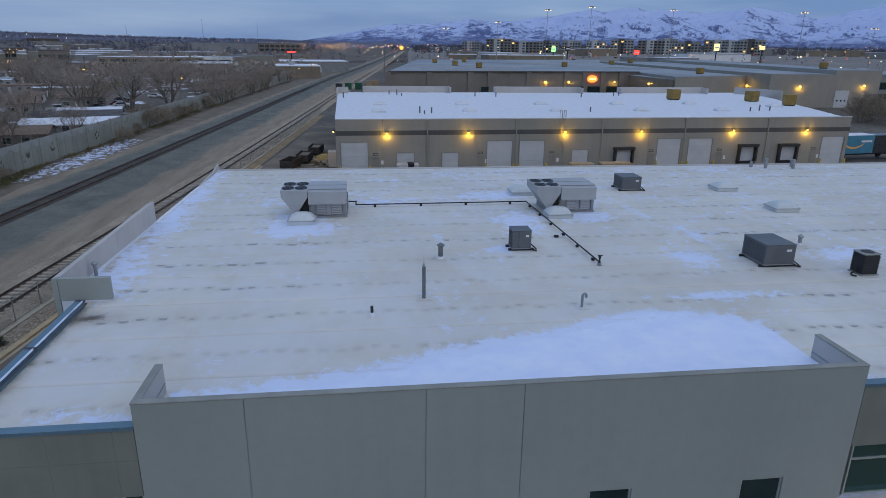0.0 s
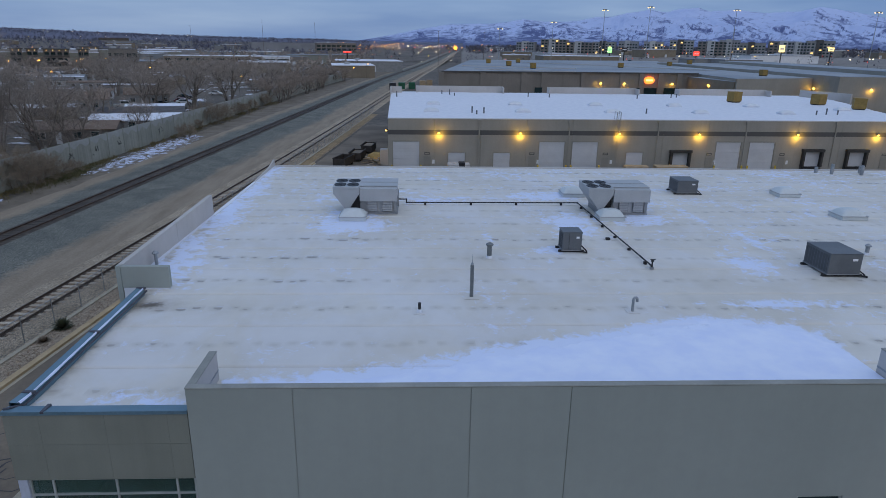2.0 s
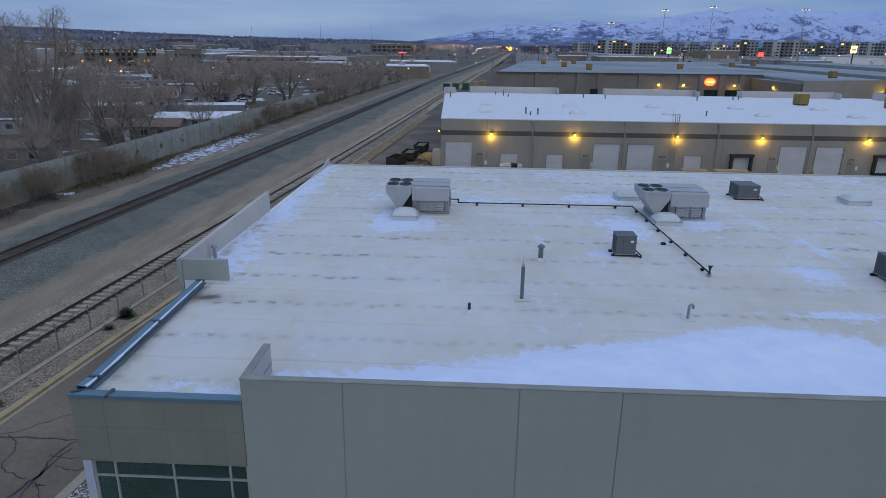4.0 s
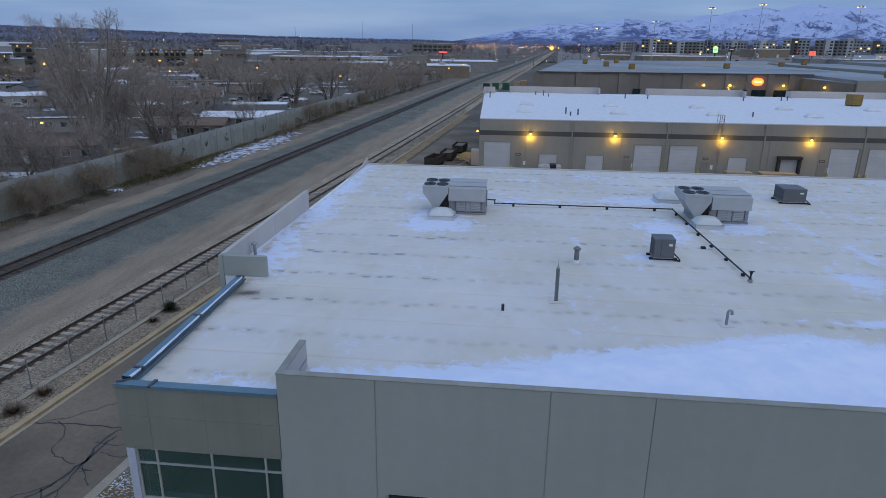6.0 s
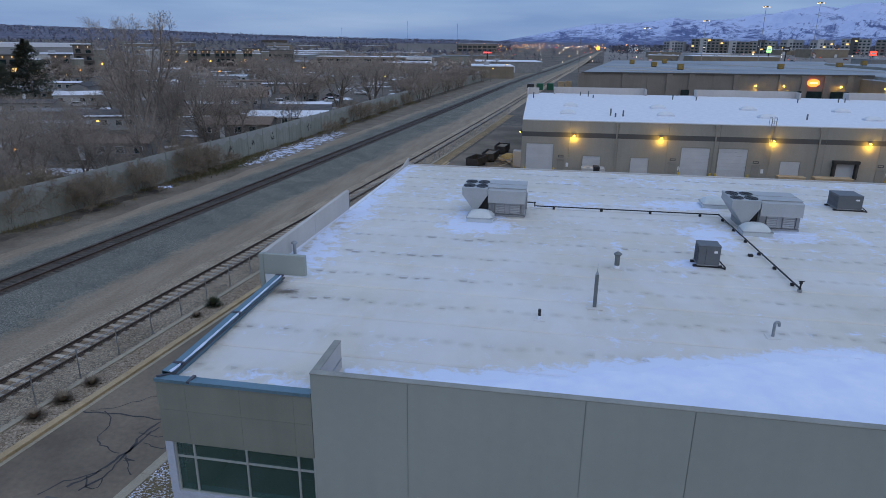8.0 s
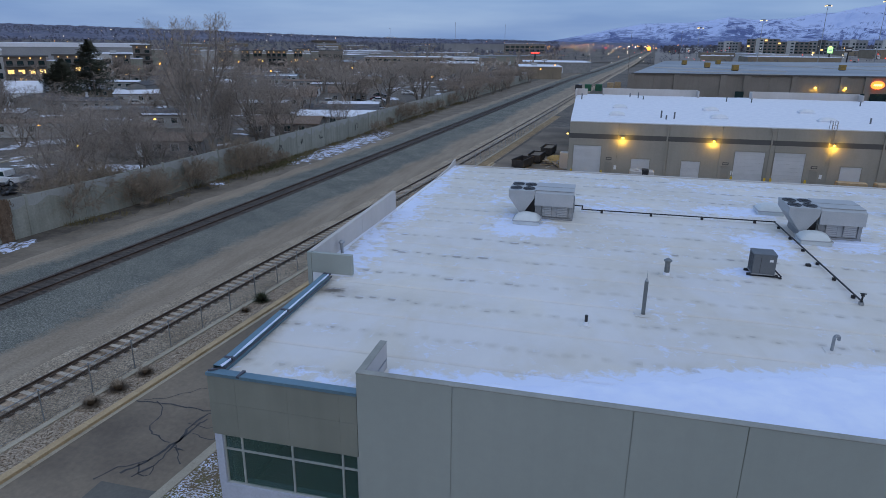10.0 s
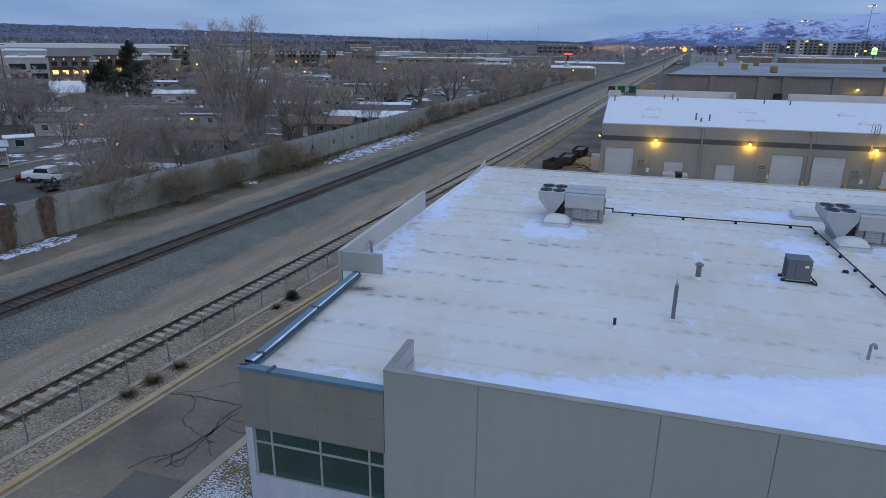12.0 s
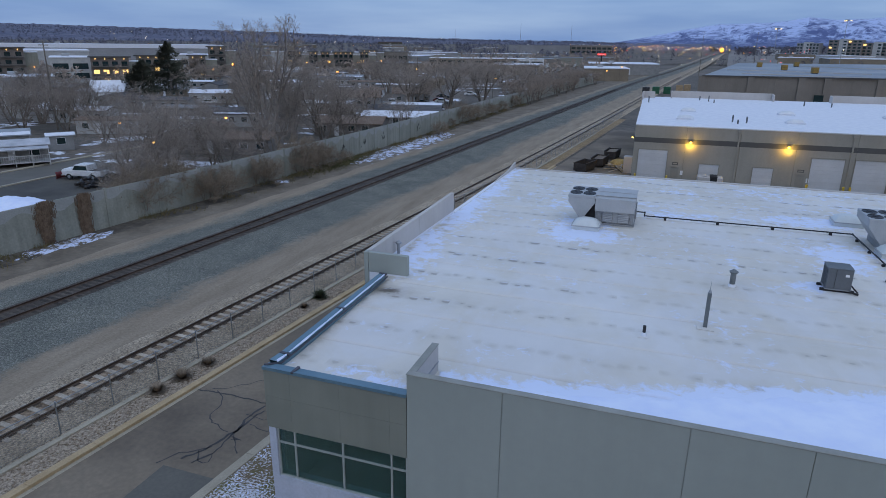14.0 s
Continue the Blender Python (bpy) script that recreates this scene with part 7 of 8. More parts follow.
def verge():
    """Dry grass, brush and dead weeds along the foot of the sound wall."""
    rng = random.Random(8)
    v, f = [], []
    for _ in range(15000):
        y = -10 + 190 * rng.random()
        x = wall_x(y) + 0.15 + abs(rng.gauss(0, 1.3))
        if wave(x, y, 0.18, 4.0) < -0.05:
            continue
        h, a = rng.uniform(0.12, 0.5), rng.uniform(0, 6.28)
        n = len(v)
        v.extend(((x, y, 0), (x + 0.07 * math.cos(a), y + 0.07 * math.sin(a), 0), (x + rng.gauss(0, 0.12), y + rng.gauss(0, 0.12), h)))
        f.append((n, n + 1, n + 2))
    tagged(new("verge_grass", raw("verge_grass", v, f, M["grass"])), "dry yellow grass along the sound wall", "grass", "", "stuff")


def weeds():
    """Low green weeds below the dry bushes."""
    rng = random.Random(18)
    v, f = [], []
    for _ in range(7000):
        y = rng.gauss(68.5, 4.2)
        x = wall_x(y) + 0.2 + abs(rng.gauss(0.4, 1.3))
        h, a = rng.uniform(0.08, 0.34), rng.uniform(0, 6.28)
        n = len(v)
        v.extend(((x, y, 0), (x + 0.09 * math.cos(a), y + 0.09 * math.sin(a), 0), (x + rng.gauss(0, 0.12), y + rng.gauss(0, 0.12), h)))
        f.append((n, n + 1, n + 2))
    tagged(new("verge_weeds", raw("verge_weeds", v, f, M["weed"])), "low green weeds at the foot of the sound wall", "weeds", "", "stuff")


verge()
weeds()


def wall_snow(x, y):
    d = x - wall_x(y)
    mid = 3.6 if y > 60 else 1.6
    along = 1 - abs((y - 90) / 19) ** 2 if y > 60 else 1 - abs((y - 25.5) / 4.6) ** 2
    return 0.8 * along - 0.62 * abs(d - mid) / (1.5 if y > 60 else 0.8) + 1.0 * wave(x * 1.0, y * 0.7, 1.1, 7.0) + 0.10


snow_field("verge_snow", wall_snow, -41.5, -32.0, 70, 110, 0.2, 0.06, "streaks of old snow on the wall verge", 0.01, M["patchy_snow"])
snow_field("verge_snow", wall_snow, -46.2, -41.5, 20, 31, 0.16, 0.06, "streaks of old snow on the wall verge", 0.01, M["patchy_snow"])
snow_field("verge_snow", unit_snow(-40.6, 55.3, 0.9, 0.9, 41.0), -42, -39, 53.5, 57, 0.14, 0.06, "small patch of old snow beside the dirt track", 0.01, M["snow"])


def ballast_snow(x, y):
    return 0.35 - abs(x - main_x(y) + 4.75) * 1.8 + 1.0 * wave(x, y, 0.7, 12.0) - 0.35


snow_field("ballast_snow", ballast_snow, -40.2, -36.0, 8, 40, 0.14, 0.03, "thin snow along the ballast edge", 0.012, M["snow"])


def graffiti(y, z, seed):
    rng = random.Random(seed)
    bm = bmesh.new()
    for k in range(7):
        p = Vector((wall_x(y) + 0.13, y + rng.uniform(-0.8, 0.8), z + rng.uniform(-0.5, 0.5)))
        q = p + Vector((0, rng.uniform(-0.6, 0.6), rng.uniform(-0.6, 0.6)))
        tube(bm, p, q, 0.05, n=4)
    tagged(new("graffiti", meshed("graffiti", bm, M["ink"])), "dark illegible spray paint strokes on the wall", "graffiti", "wall graffiti")


for y, z, s in ((73.5, 1.9, 1), (79.5, 1.8, 2), (86.5, 2.0, 3), (102, 1.9, 4), (66, 1.6, 5)):
    graffiti(y, z, s)


# ---- houses, cars ------------------------------------------------------------
def house(x, y, w, d, h, turn, wall, roof, snow=0.0, pitch=0.25, group="trailer park homes", label="", porch=False):
    root = thing("mobile_home", label or "low single-storey home with a shallow gable roof", "house", group, (x, y, 0), turn)
    part("wall", boxed(-w / 2, w / 2, -d / 2, d / 2, 0.0, h), M[wall], root)
    rise = pitch * d / 2
    bm = bmesh.new()
    o = 0.35
    pts = [(-d / 2 - o, h - 0.02), (0, h + rise + 0.06), (d / 2 + o, h - 0.02), (d / 2 + o, h + 0.12), (0, h + rise + 0.22), (-d / 2 - o, h + 0.12)]
    profile(bm, pts, -w / 2 - o, w / 2 + o)
    part("roof", bm, M[roof], root)
    gable = bmesh.new()
    for s in (-1, 1):
        gx = s * (w / 2 - 0.01)
        gable.faces.new([gable.verts.new(c) for c in ((gx, -d / 2, h), (gx, d / 2, h), (gx, 0, h + rise))])
    part("gable", gable, M[wall], root)
    if snow:
        sn = bmesh.new()
        sides = (-1, 1) if snow > 0.7 else (-1,)
        for s in sides:
            n = 12
            lo = [sn.verts.new((-w / 2 - 0.2 + (w + 0.4) * k / n, s * (d / 2 + 0.25), h + 0.17)) for k in range(n + 1)]
            hi = [sn.verts.new((-w / 2 - 0.2 + (w + 0.4) * k / n, s * (d / 2 + 0.25) * (1 - snow * (0.9 + 0.25 * noise.noise((k * 0.7, x, y)))), h + 0.17 + (rise + 0.12) * min(1, snow * (0.9 + 0.25 * noise.noise((k * 0.7, x, y)))))) for k in range(n + 1)]
            for k in range(n):
                sn.faces.new((lo[k], lo[k + 1], hi[k + 1], hi[k]))
        part("roof_snow", sn, M["old_snow"], root, "old snow lying on the roof")
    k = 0
    px = -w / 2 + 1.2
    while px < w / 2 - 1.2:
        if k == 1:
            part("door", boxed(px, px + 0.9, -d / 2 - 0.04, -d / 2, 0.1, 2.1), M["white"], root)
        else:
            wn2 = part("window", boxed(px - 0.05, px + 1.25, -d / 2 - 0.05, -d / 2, 1.0, 2.1), M["white"], root)
            part("pane", boxed(px, px + 1.2, -d / 2 - 0.06, -d / 2 - 0.05, 1.05, 2.05), M["glass"], wn2)
        px += 2.7
        k += 1
    if porch:
        part("porch_roof", boxed(-w / 2 + 0.5, w / 2, -d / 2 - 3.0, -d / 2, h - 0.25, h - 0.1), M["thin_frost"], root)
        part("porch_deck", boxed(-w / 2 + 0.5, w / 2, -d / 2 - 3.0, -d / 2, 0.5, 0.65), M["siding"], root)
        for q in range(5):
            part("porch_post", boxed(-w / 2 + 0.55 + q * (w - 0.7) / 4, -w / 2 + 0.67 + q * (w - 0.7) / 4, -d / 2 - 2.98, -d / 2 - 2.86, 0.0, h - 0.25), M["siding"], root)
        for q in range(30):
            part("baluster", boxed(-w / 2 + 0.6 + q * (w - 0.7) / 30, -w / 2 + 0.66 + q * (w - 0.7) / 30, -d / 2 - 2.96, -d / 2 - 2.90, 0.65, 1.5), M["siding"], root)
        part("porch_rail", boxed(-w / 2 + 0.5, w / 2, -d / 2 - 2.98, -d / 2 - 2.88, 1.5, 1.58), M["siding"], root)
    return root


house(-49.8, 116.4, 16, 9.0, 2.2, 17, "siding_grey", "old_snow", 1.0, 0.18, label="long home with snow over the whole roof")
house(-53.0, 126.0, 17, 8.0, 2.6, 15, "siding_grey", "shingle", 0.0, 0.2, label="long home with a bare dark grey roof")
house(-54.4, 137.4, 12, 6.0, 2.7, 15, "siding", "old_snow", 1.0, 0.10, label="mobile home with a snow-covered roof")
house(-78.5, 152, 13, 9, 2.9, 22, "siding_grey", "shingle_brown", 0.0, 0.35, label="brown-roofed house with a grey wall")
house(-69.5, 170, 11, 8, 2.9, 24, "siding_grey", "shingle_brown", 0.0, 0.38, label="brown-roofed house with an open white carport")
house(-85.2, 53.0, 9, 6, 2.6, 52, "siding_grey", "thin_frost", 0.0, 0.14, porch=True, label="white home with a snowy porch roof and railing")
house(-88.6, 64.0, 3.6, 2.8, 2.4, 52, "siding_grey", "old_snow", 0.0, 0.12, label="small grey shed with a snowy roof")
house(-96, 58, 10, 6, 2.7, 52, "siding_grey", "sheet", 0.5, 0.2)
house(-147, 131, 9, 8, 3.4, 30, "white", "old_snow", 1.0, 0.7, label="white gabled house with a snowy roof")
house(-85.5, 90.5, 9, 7, 2.7, 25, "siding", "shingle", 0.3, 0.35)
house(-61.2, 73.2, 14, 7, 2.5, 14, "taupe", "shingle_brown", 0.0, 0.2, label="dark-roofed home behind the sound wall")
house(-83.5, 104.0, 14, 9, 2.6, 18, "siding", "shingle", 0.2, 0.2, label="long dark-roofed home with a pale wall")
house(-53.6, 100.4, 13, 9, 2.4, 15, "taupe", "shingle_brown", 0.0, 0.2, label="brown-roofed home behind the sound wall")
HOMES = random.Random(19)
for row in range(9):
    for k in range(6):
        x, y = -74 - 21 * k + HOMES.uniform(-3, 3) - 3 * row, 76 + 27 * row + 9 * k + HOMES.uniform(-4, 4)
        if (x + 83) ** 2 + (y - 104) ** 2 < 260 or (x + 75) ** 2 + (y - 160) ** 2 < 420 or x > wall_x(y) - 14:
            continue
        house(x, y, HOMES.uniform(12, 18), HOMES.uniform(5, 7), 2.6, HOMES.choice((14, 17, 20, -72)) + HOMES.uniform(-3, 3),
              HOMES.choice(("siding", "siding_grey", "beige", "siding_grey")), HOMES.choice(("shingle", "shingle_brown", "sheet", "shingle")), HOMES.choice((0, 0, 0.35, 1.0)), HOMES.choice((0.12, 0.25, 0.35)),
              label="single-storey home among bare trees")


def car(x, y, turn, paint, label, pickup=False, group="parked cars"):
    root = thing("pickup_truck" if pickup else "car", label, "truck" if pickup else "car", group, (x, y, 0), turn)
    L, W = (5.6, 1.95) if pickup else (4.5, 1.8)
    if not pickup:
        pts = [(-L / 2, 0.40), (L / 2, 0.38), (L / 2, 0.80), (1.15, 0.95), (0.45, 1.42), (-1.1, 1.45), (-1.9, 0.98), (-L / 2, 0.92)]
        gl = [(1.0, 0.98), (0.42, 1.36), (-1.05, 1.38), (-1.6, 0.98)]
    if pickup:
        low = part("body", boxed(-L / 2, L / 2, -W / 2, W / 2, 0.52, 1.22, 0.08), M[paint], root)
        cab = bmesh.new()
        profile(cab, [(1.36, 1.20), (0.78, 1.98), (-0.98, 1.99), (-1.06, 1.20)], -W / 2 + 0.06, W / 2 - 0.06)
        bmesh.ops.bevel(cab, geom=list(cab.edges), offset=0.05, segments=1, affect="EDGES")
        c = part("cab", cab, M[paint], root)
        c.rotation_euler = (0, 0, radians(-90))
        part("hood", boxed(1.32, L / 2 - 0.06, -W / 2 + 0.06, W / 2 - 0.06, 1.20, 1.34, 0.05), M[paint], root)
        g = bmesh.new()
        profile(g, [(1.14, 1.30), (0.74, 1.84), (-0.86, 1.84), (-0.92, 1.30)], -W / 2 + 0.045, W / 2 - 0.045)
        gg = part("glass", g, M["glass"], root)
        gg.rotation_euler = (0, 0, radians(-90))
        part("windscreen", boxed(0.0, 0.86, -W / 2 + 0.2, W / 2 - 0.2, -0.01, 0.01), M["glass"], root).matrix_basis = pose(1.315, 0, 1.28, 0, -127, 0)
        part("bed_floor", boxed(-L / 2 + 0.12, -1.10, -W / 2 + 0.14, W / 2 - 0.14, 1.22, 1.235), M["black"], root, "dark open load bed")
        part("bumper", boxed(L / 2 - 0.05, L / 2 + 0.12, -W / 2, W / 2, 0.45, 0.68, 0.04), M["steel"], root)
    else:
        bm = bmesh.new()
        profile(bm, pts, -W / 2, W / 2)
        bmesh.ops.bevel(bm, geom=list(bm.edges), offset=0.05, segments=1, affect="EDGES")
        b = part("body", bm, M[paint], root)
        b.rotation_euler = (0, 0, radians(-90))
        g = bmesh.new()
        profile(g, gl, -W / 2 - 0.01, W / 2 + 0.01)
        gg = part("glass", g, M["glass"], root)
        gg.rotation_euler = (0, 0, radians(-90))
    for wx in (L * 0.31, -L * 0.30):
        for wy in (-W / 2 + 0.08, W / 2 - 0.08):
            t = bmesh.new()
            r = 0.40 if pickup else 0.33
            tube(t, (wx, wy - 0.12, r), (wx, wy + 0.12, r), r, n=14)
            w = part("wheel", t, M["rubber"], root)
            h = bmesh.new()
            tube(h, (wx, wy - 0.125, r), (wx, wy + 0.125, r), r * 0.55, n=10)
            part("rim", h, M["steel"], w)
    return root


car(-65.1, 47.4, 190, "car_white", "white pickup truck with a snow plough parked on asphalt", True)
def plough(x, y, turn):
    root = thing("snow_plough", "dark red snow plough blade in front of a pickup", "plough", "", (x, y, 0), turn)
    blade = bmesh.new()
    arc = [(0.0, 0.05), (0.10, 0.35), (0.08, 0.65), (-0.06, 0.88)]
    lo = [[blade.verts.new((px + q, sy * 1.15, pz)) for px, pz in arc] for sy in (-1, 1) for q in (0.0, 0.05)]
    for p, q in ((0, 2), (3, 1), (1, 0), (2, 3)):
        for k in range(3):
            blade.faces.new((lo[p][k], lo[q][k], lo[q][k + 1], lo[p][k + 1]))
    part("blade", blade, M["car_red"], root)
    arm = bmesh.new()
    for sy in (-0.4, 0.4):
        tube(arm, (0.1, sy, 0.4), (0.8, sy * 0.7, 0.45), 0.05, n=6)
    part("push_frame", arm, M["black"], root)


plough(-68.55, 46.8, 8)


def tool_heap(x, y):
    """Machine parts and scrap thrown together."""
    rng = random.Random(31)
    root = thing("scrap_heap", "dark heap of machine parts on the lot", "scrap", "", (x, y, 0))
    for k in range(30):
        a, r = rng.uniform(0, 6.28), rng.uniform(0.0, 1.0)
        bm = bmesh.new()
        if k % 2:
            tube(bm, (-0.5, 0, 0), (0.5, 0, 0), rng.uniform(0.05, 0.18), n=7)
        else:
            block(bm, -0.4, 0.4, -0.2, 0.2, -0.14, 0.14, 0.03)
        ob = part("scrap_piece", bm, M[rng.choice(("rust", "black", "unit_dark"))], root)
        ob.matrix_basis = pose(1.4 * r * math.cos(a), 1.1 * r * math.sin(a), 0.24 + 1.35 * (1 - r) * rng.random(), rng.uniform(-25, 25), rng.uniform(-25, 25), rng.uniform(0, 180))


tool_heap(-60.9, 43.9)
snowed = car(-59.5, 46.8, 190, "car_dark", "dark car with snow on its roof parked on the lot")
part("roof_snow", boxed(-1.05, 0.42, -0.80, 0.80, 1.44, 1.52, 0.03), M["thin_frost"], snowed, "thin snow on the roof")
car(-70.5, 158.5, 15, "car_white", "white pickup truck parked before a house", True)
for x, y, a, p in ((-64, 166, 20, "car_dark"), (-62, 176, 15, "car_red"), (-60, 172, 15, "car_white"), (-80, 166, 30, "car_dark"), (-96, 100, 40, "car_dark"), (-120, 140, 30, "car_white"), (-128, 150, 30, "car_dark"),
                   (-92, 140, 20, "car_white"), (-66, 190, 10, "car_dark"), (-61, 205, 10, "car_white"), (-76, 84, 30, "car_dark")):
    car(x, y, a, p, {"car_white": "white car parked between homes", "car_dark": "dark car parked between homes", "car_red": "dark red car parked between homes"}[p])
lot = bmesh.new()
prism(lot, [(-70.1, 18), (-51, 18), (-47.5, 45), (-58, 60), (-70.1, 62)], -0.02, 0.006)
solid("house_lot", lot, M["lot"], "dark asphalt lot behind the sound wall", "road", kind="structure")
solid("house_street", boxed(-78.3, -70.6, 10, 95, -0.02, 0.006), M["asphalt_new"], "residential street with pale kerbs", "road", kind="structure")
solid("street_kerb", boxed(-70.6, -70.2, 10, 47.2, 0.0, 0.14), M["kerb"], "pale concrete street kerb", "kerb", kind="structure")
solid("street_kerb", boxed(-79.0, -78.3, 10, 95, 0.0, 0.14), M["kerb"], "pale concrete street kerb", "kerb", kind="structure")
def lot_heap(x, y):
    return 0.9 - ((x + 60.2) / 4.4) ** 2 - ((y - 33.6) / 2.9) ** 2 + 0.45 * wave(x, y, 0.6, 51.0)


snow_field("lot_snow", lot_heap, -67, -52, 28, 39, 0.25, 0.9, "heaped ploughed snow beside the lot", 0.0, M["snow"])


def street_snow(x, y):
    along, out = (x + 60.3) * 0.86 + (y - 61.0) * 0.51, (y - 61.0) * 0.86 - (x + 60.3) * 0.51
    return 0.55 - (along / 7.0) ** 2 - (out / 1.9) ** 2 + 0.9 * wave(x, y, 0.5, 33.0)


snow_field("street_snow", street_snow, -69, -51, 54, 68, 0.35, 0.1, "long patch of old snow behind the lot", 0.01, M["old_snow"])


def yard_snow(x, y):
    return 1.3 * wave(x, y, 0.075, 21.0) + 0.45 * wave(x, y, 0.4, 5.0) - 0.62


snow_field("yard_snow", yard_snow, -190, -44, 52, 330, 0.6, 0.12, "scattered snow lying between the homes", 0.0, M["old_snow"])


def street_lamp(x, y, z, mat="lamp_far", size=0.45, group="street lamps"):
    root = thing("street_lamp", "amber street lamp on a thin pole", "lamp", group, (x, y, 0))
    bm = bmesh.new()
    tube(bm, (0, 0, 0), (0, 0, z), 0.09, 0.06, n=6)
    tube(bm, (0, 0, z), (0.9, 0, z + 0.25), 0.05, n=5)
    part("pole", bm, M["bark"], root)
    b = bmesh.new()
    ball(b, (0.9, 0, z + 0.12), size, 1, 0.6)
    part("lamp_head", b, M[mat], root)


for x, y, z in ((-81.1, 68.5, 4.1), (-56.9, 50.3, 4.7), (-62.5, 72.0, 5.4), (-141, 247, 9.0), (-106, 264, 6.2), (-100, 178.6, 8.0), (-51.3, 198.2, 6.4), (-25, 300, 6.0), (-20.5, 330, 7.0)):
    street_lamp(x, y, z, "lamp_far", 0.24 if y < 100 else 0.42)


# ---- apartments and far city -------------------------------------------------
def apartment_block(x, y, turn, w, h, depth, label, lit=()):
    """A taupe block under a wide flat roof, with down lights below the eaves, window pairs and balconies."""
    root = thing("apartment_building", label, "building", "apartment blocks", (x, y, plain_z(x, y)), turn)
    part("wall", boxed(0, w, 0, depth, -0.5, h - 0.5), M["taupe"], root)
    part("roof", boxed(-0.9, w + 0.9, -1.3, depth + 0.6, h - 0.5, h), M["band"], root, "thin dark overhanging flat roof")
    part("side_wing", boxed(w + 0.02, w + 5.0, 2.0, depth, -0.5, h - 2.2), M["soundwall"], root, "pale rendered side wing")
    part("wing_roof", boxed(w + 0.02, w + 5.2, 1.7, depth + 0.2, h - 2.2, h - 1.9), M["old_snow"], root)
    floors, bays = max(2, int(h / 3.4)), max(2, int(w / 3.0))
    for fl in range(floors):
        z = h - 3.7 - 3.2 * fl
        if z < 0.2:
            continue
        for k in range(bays):
            cx = w * (k + 0.5) / bays
            win = part("window", boxed(cx - 1.05, cx + 1.05, -0.07, 0, z, z + 1.7), M["black"], root)
            for q in (-1.0, 0.04):
                part("pane", boxed(cx + q, cx + q + 0.96, -0.1, -0.07, z + 0.08, z + 1.62), M["lit_pane" if (fl, k) in lit else "glass"], win)
        part("balcony", boxed(0.2, w - 0.2, -1.5, 0, z - 0.55, z - 0.35), M["band"], root)
        rail = bmesh.new()
        block(rail, 0.2, w - 0.2, -1.5, -1.45, z + 0.45, z + 0.52)
        for k in range(int(w / 0.8)):
            block(rail, 0.3 + 0.8 * k, 0.34 + 0.8 * k, -1.49, -1.46, z - 0.35, z + 0.45)
        part("balcony_rail", rail, M["band"], root)
    for k in range(bays):
        b = bmesh.new()
        ball(b, (w * (k + 0.5) / bays, -0.5, h - 1.0), 0.26, 1, 1.5)
        part("down_light", b, M["lamp_eave"], root)
    b = bmesh.new()
    ball(b, (w + 3.0, 1.7, h * 0.42), 0.42, 1, 1.3)
    part("wall_light", b, M["lamp_far"], root)
    return root


apartment_block(-215.7, 188.5, 46.2, 13.9, 11.2, 12, "taupe apartment block with lit middle-floor windows", ((1, 0), (1, 1), (1, 2), (1, 3), (2, 1)))
apartment_block(-260.8, 180.8, 52.8, 11.8, 14.3, 12, "dark taupe apartment block under a flat roof")
apartment_block(-218.2, 214.9, 42.9, 13.0, 11.3, 12, "taupe apartment block behind the pines", ((1, 2),))
apartment_block(-208.6, 236.9, 39.9, 7.4, 11.2, 12, "narrow taupe apartment block with a lit entrance", ((2, 1),))
apartment_block(-214.4, 258.1, 38.3, 8.2, 15.1, 12, "tall taupe apartment block with eave lights")
for ax, ay, at_, aw, lit in ((-226.5, 347.9, 31.9, 9.0, ((1, 0),)), (-215.2, 354.9, 30.5, 5.6, ()), (-208.6, 358.8, 29.5, 5.4, ((1, 1),)), (-201.7, 362.7, 28.0, 12.5, ()), (-186.7, 370.5, 26.2, 5.4, ((1, 0),))):
    apartment_block(ax, ay, at_, aw, 12.0, 12, "brown apartment block with warm eave lights", lit)
apartment_block(-203.6, 406.9, 25.8, 10.7, 13.0, 12, "dark brown apartment block")


def hall(x, y, w, d, h, turn, wall, roof, label, band=False, group="far halls", cap=0.35):
    root = thing("commercial_building", label, "building", group, (x, y, plain_z(x, y)), turn)
    part("wall", boxed(0, w, 0, d, -2, h), M[wall], root)
    part("roof", boxed(-0.3, w + 0.3, -0.3, d + 0.3, h + 0.35 - cap, h + 0.35), M[roof], root)
    n = max(2, int(w / 7))
    for k in range(n):
        if band:
            part("window", boxed(w * k / n + 0.8, w * (k + 1) / n - 0.8, -0.08, 0, h * 0.55, h * 0.78), M["glass"], root)
            part("window", boxed(w * k / n + 0.8, w * (k + 1) / n - 0.8, -0.08, 0, h * 0.18, h * 0.40), M["glass"], root)
        elif k % 3 == 0:
            part("door", boxed(w * k / n + 1, w * k / n + 4, -0.08, 0, 0, min(3.5, h * 0.6)), M["roller"], root)
    part("roof_unit", boxed(w * 0.3, w * 0.3 + 3, d * 0.4, d * 0.4 + 3, h + 0.35, h + 1.6, 0.1), M["unit"], root)
    return root


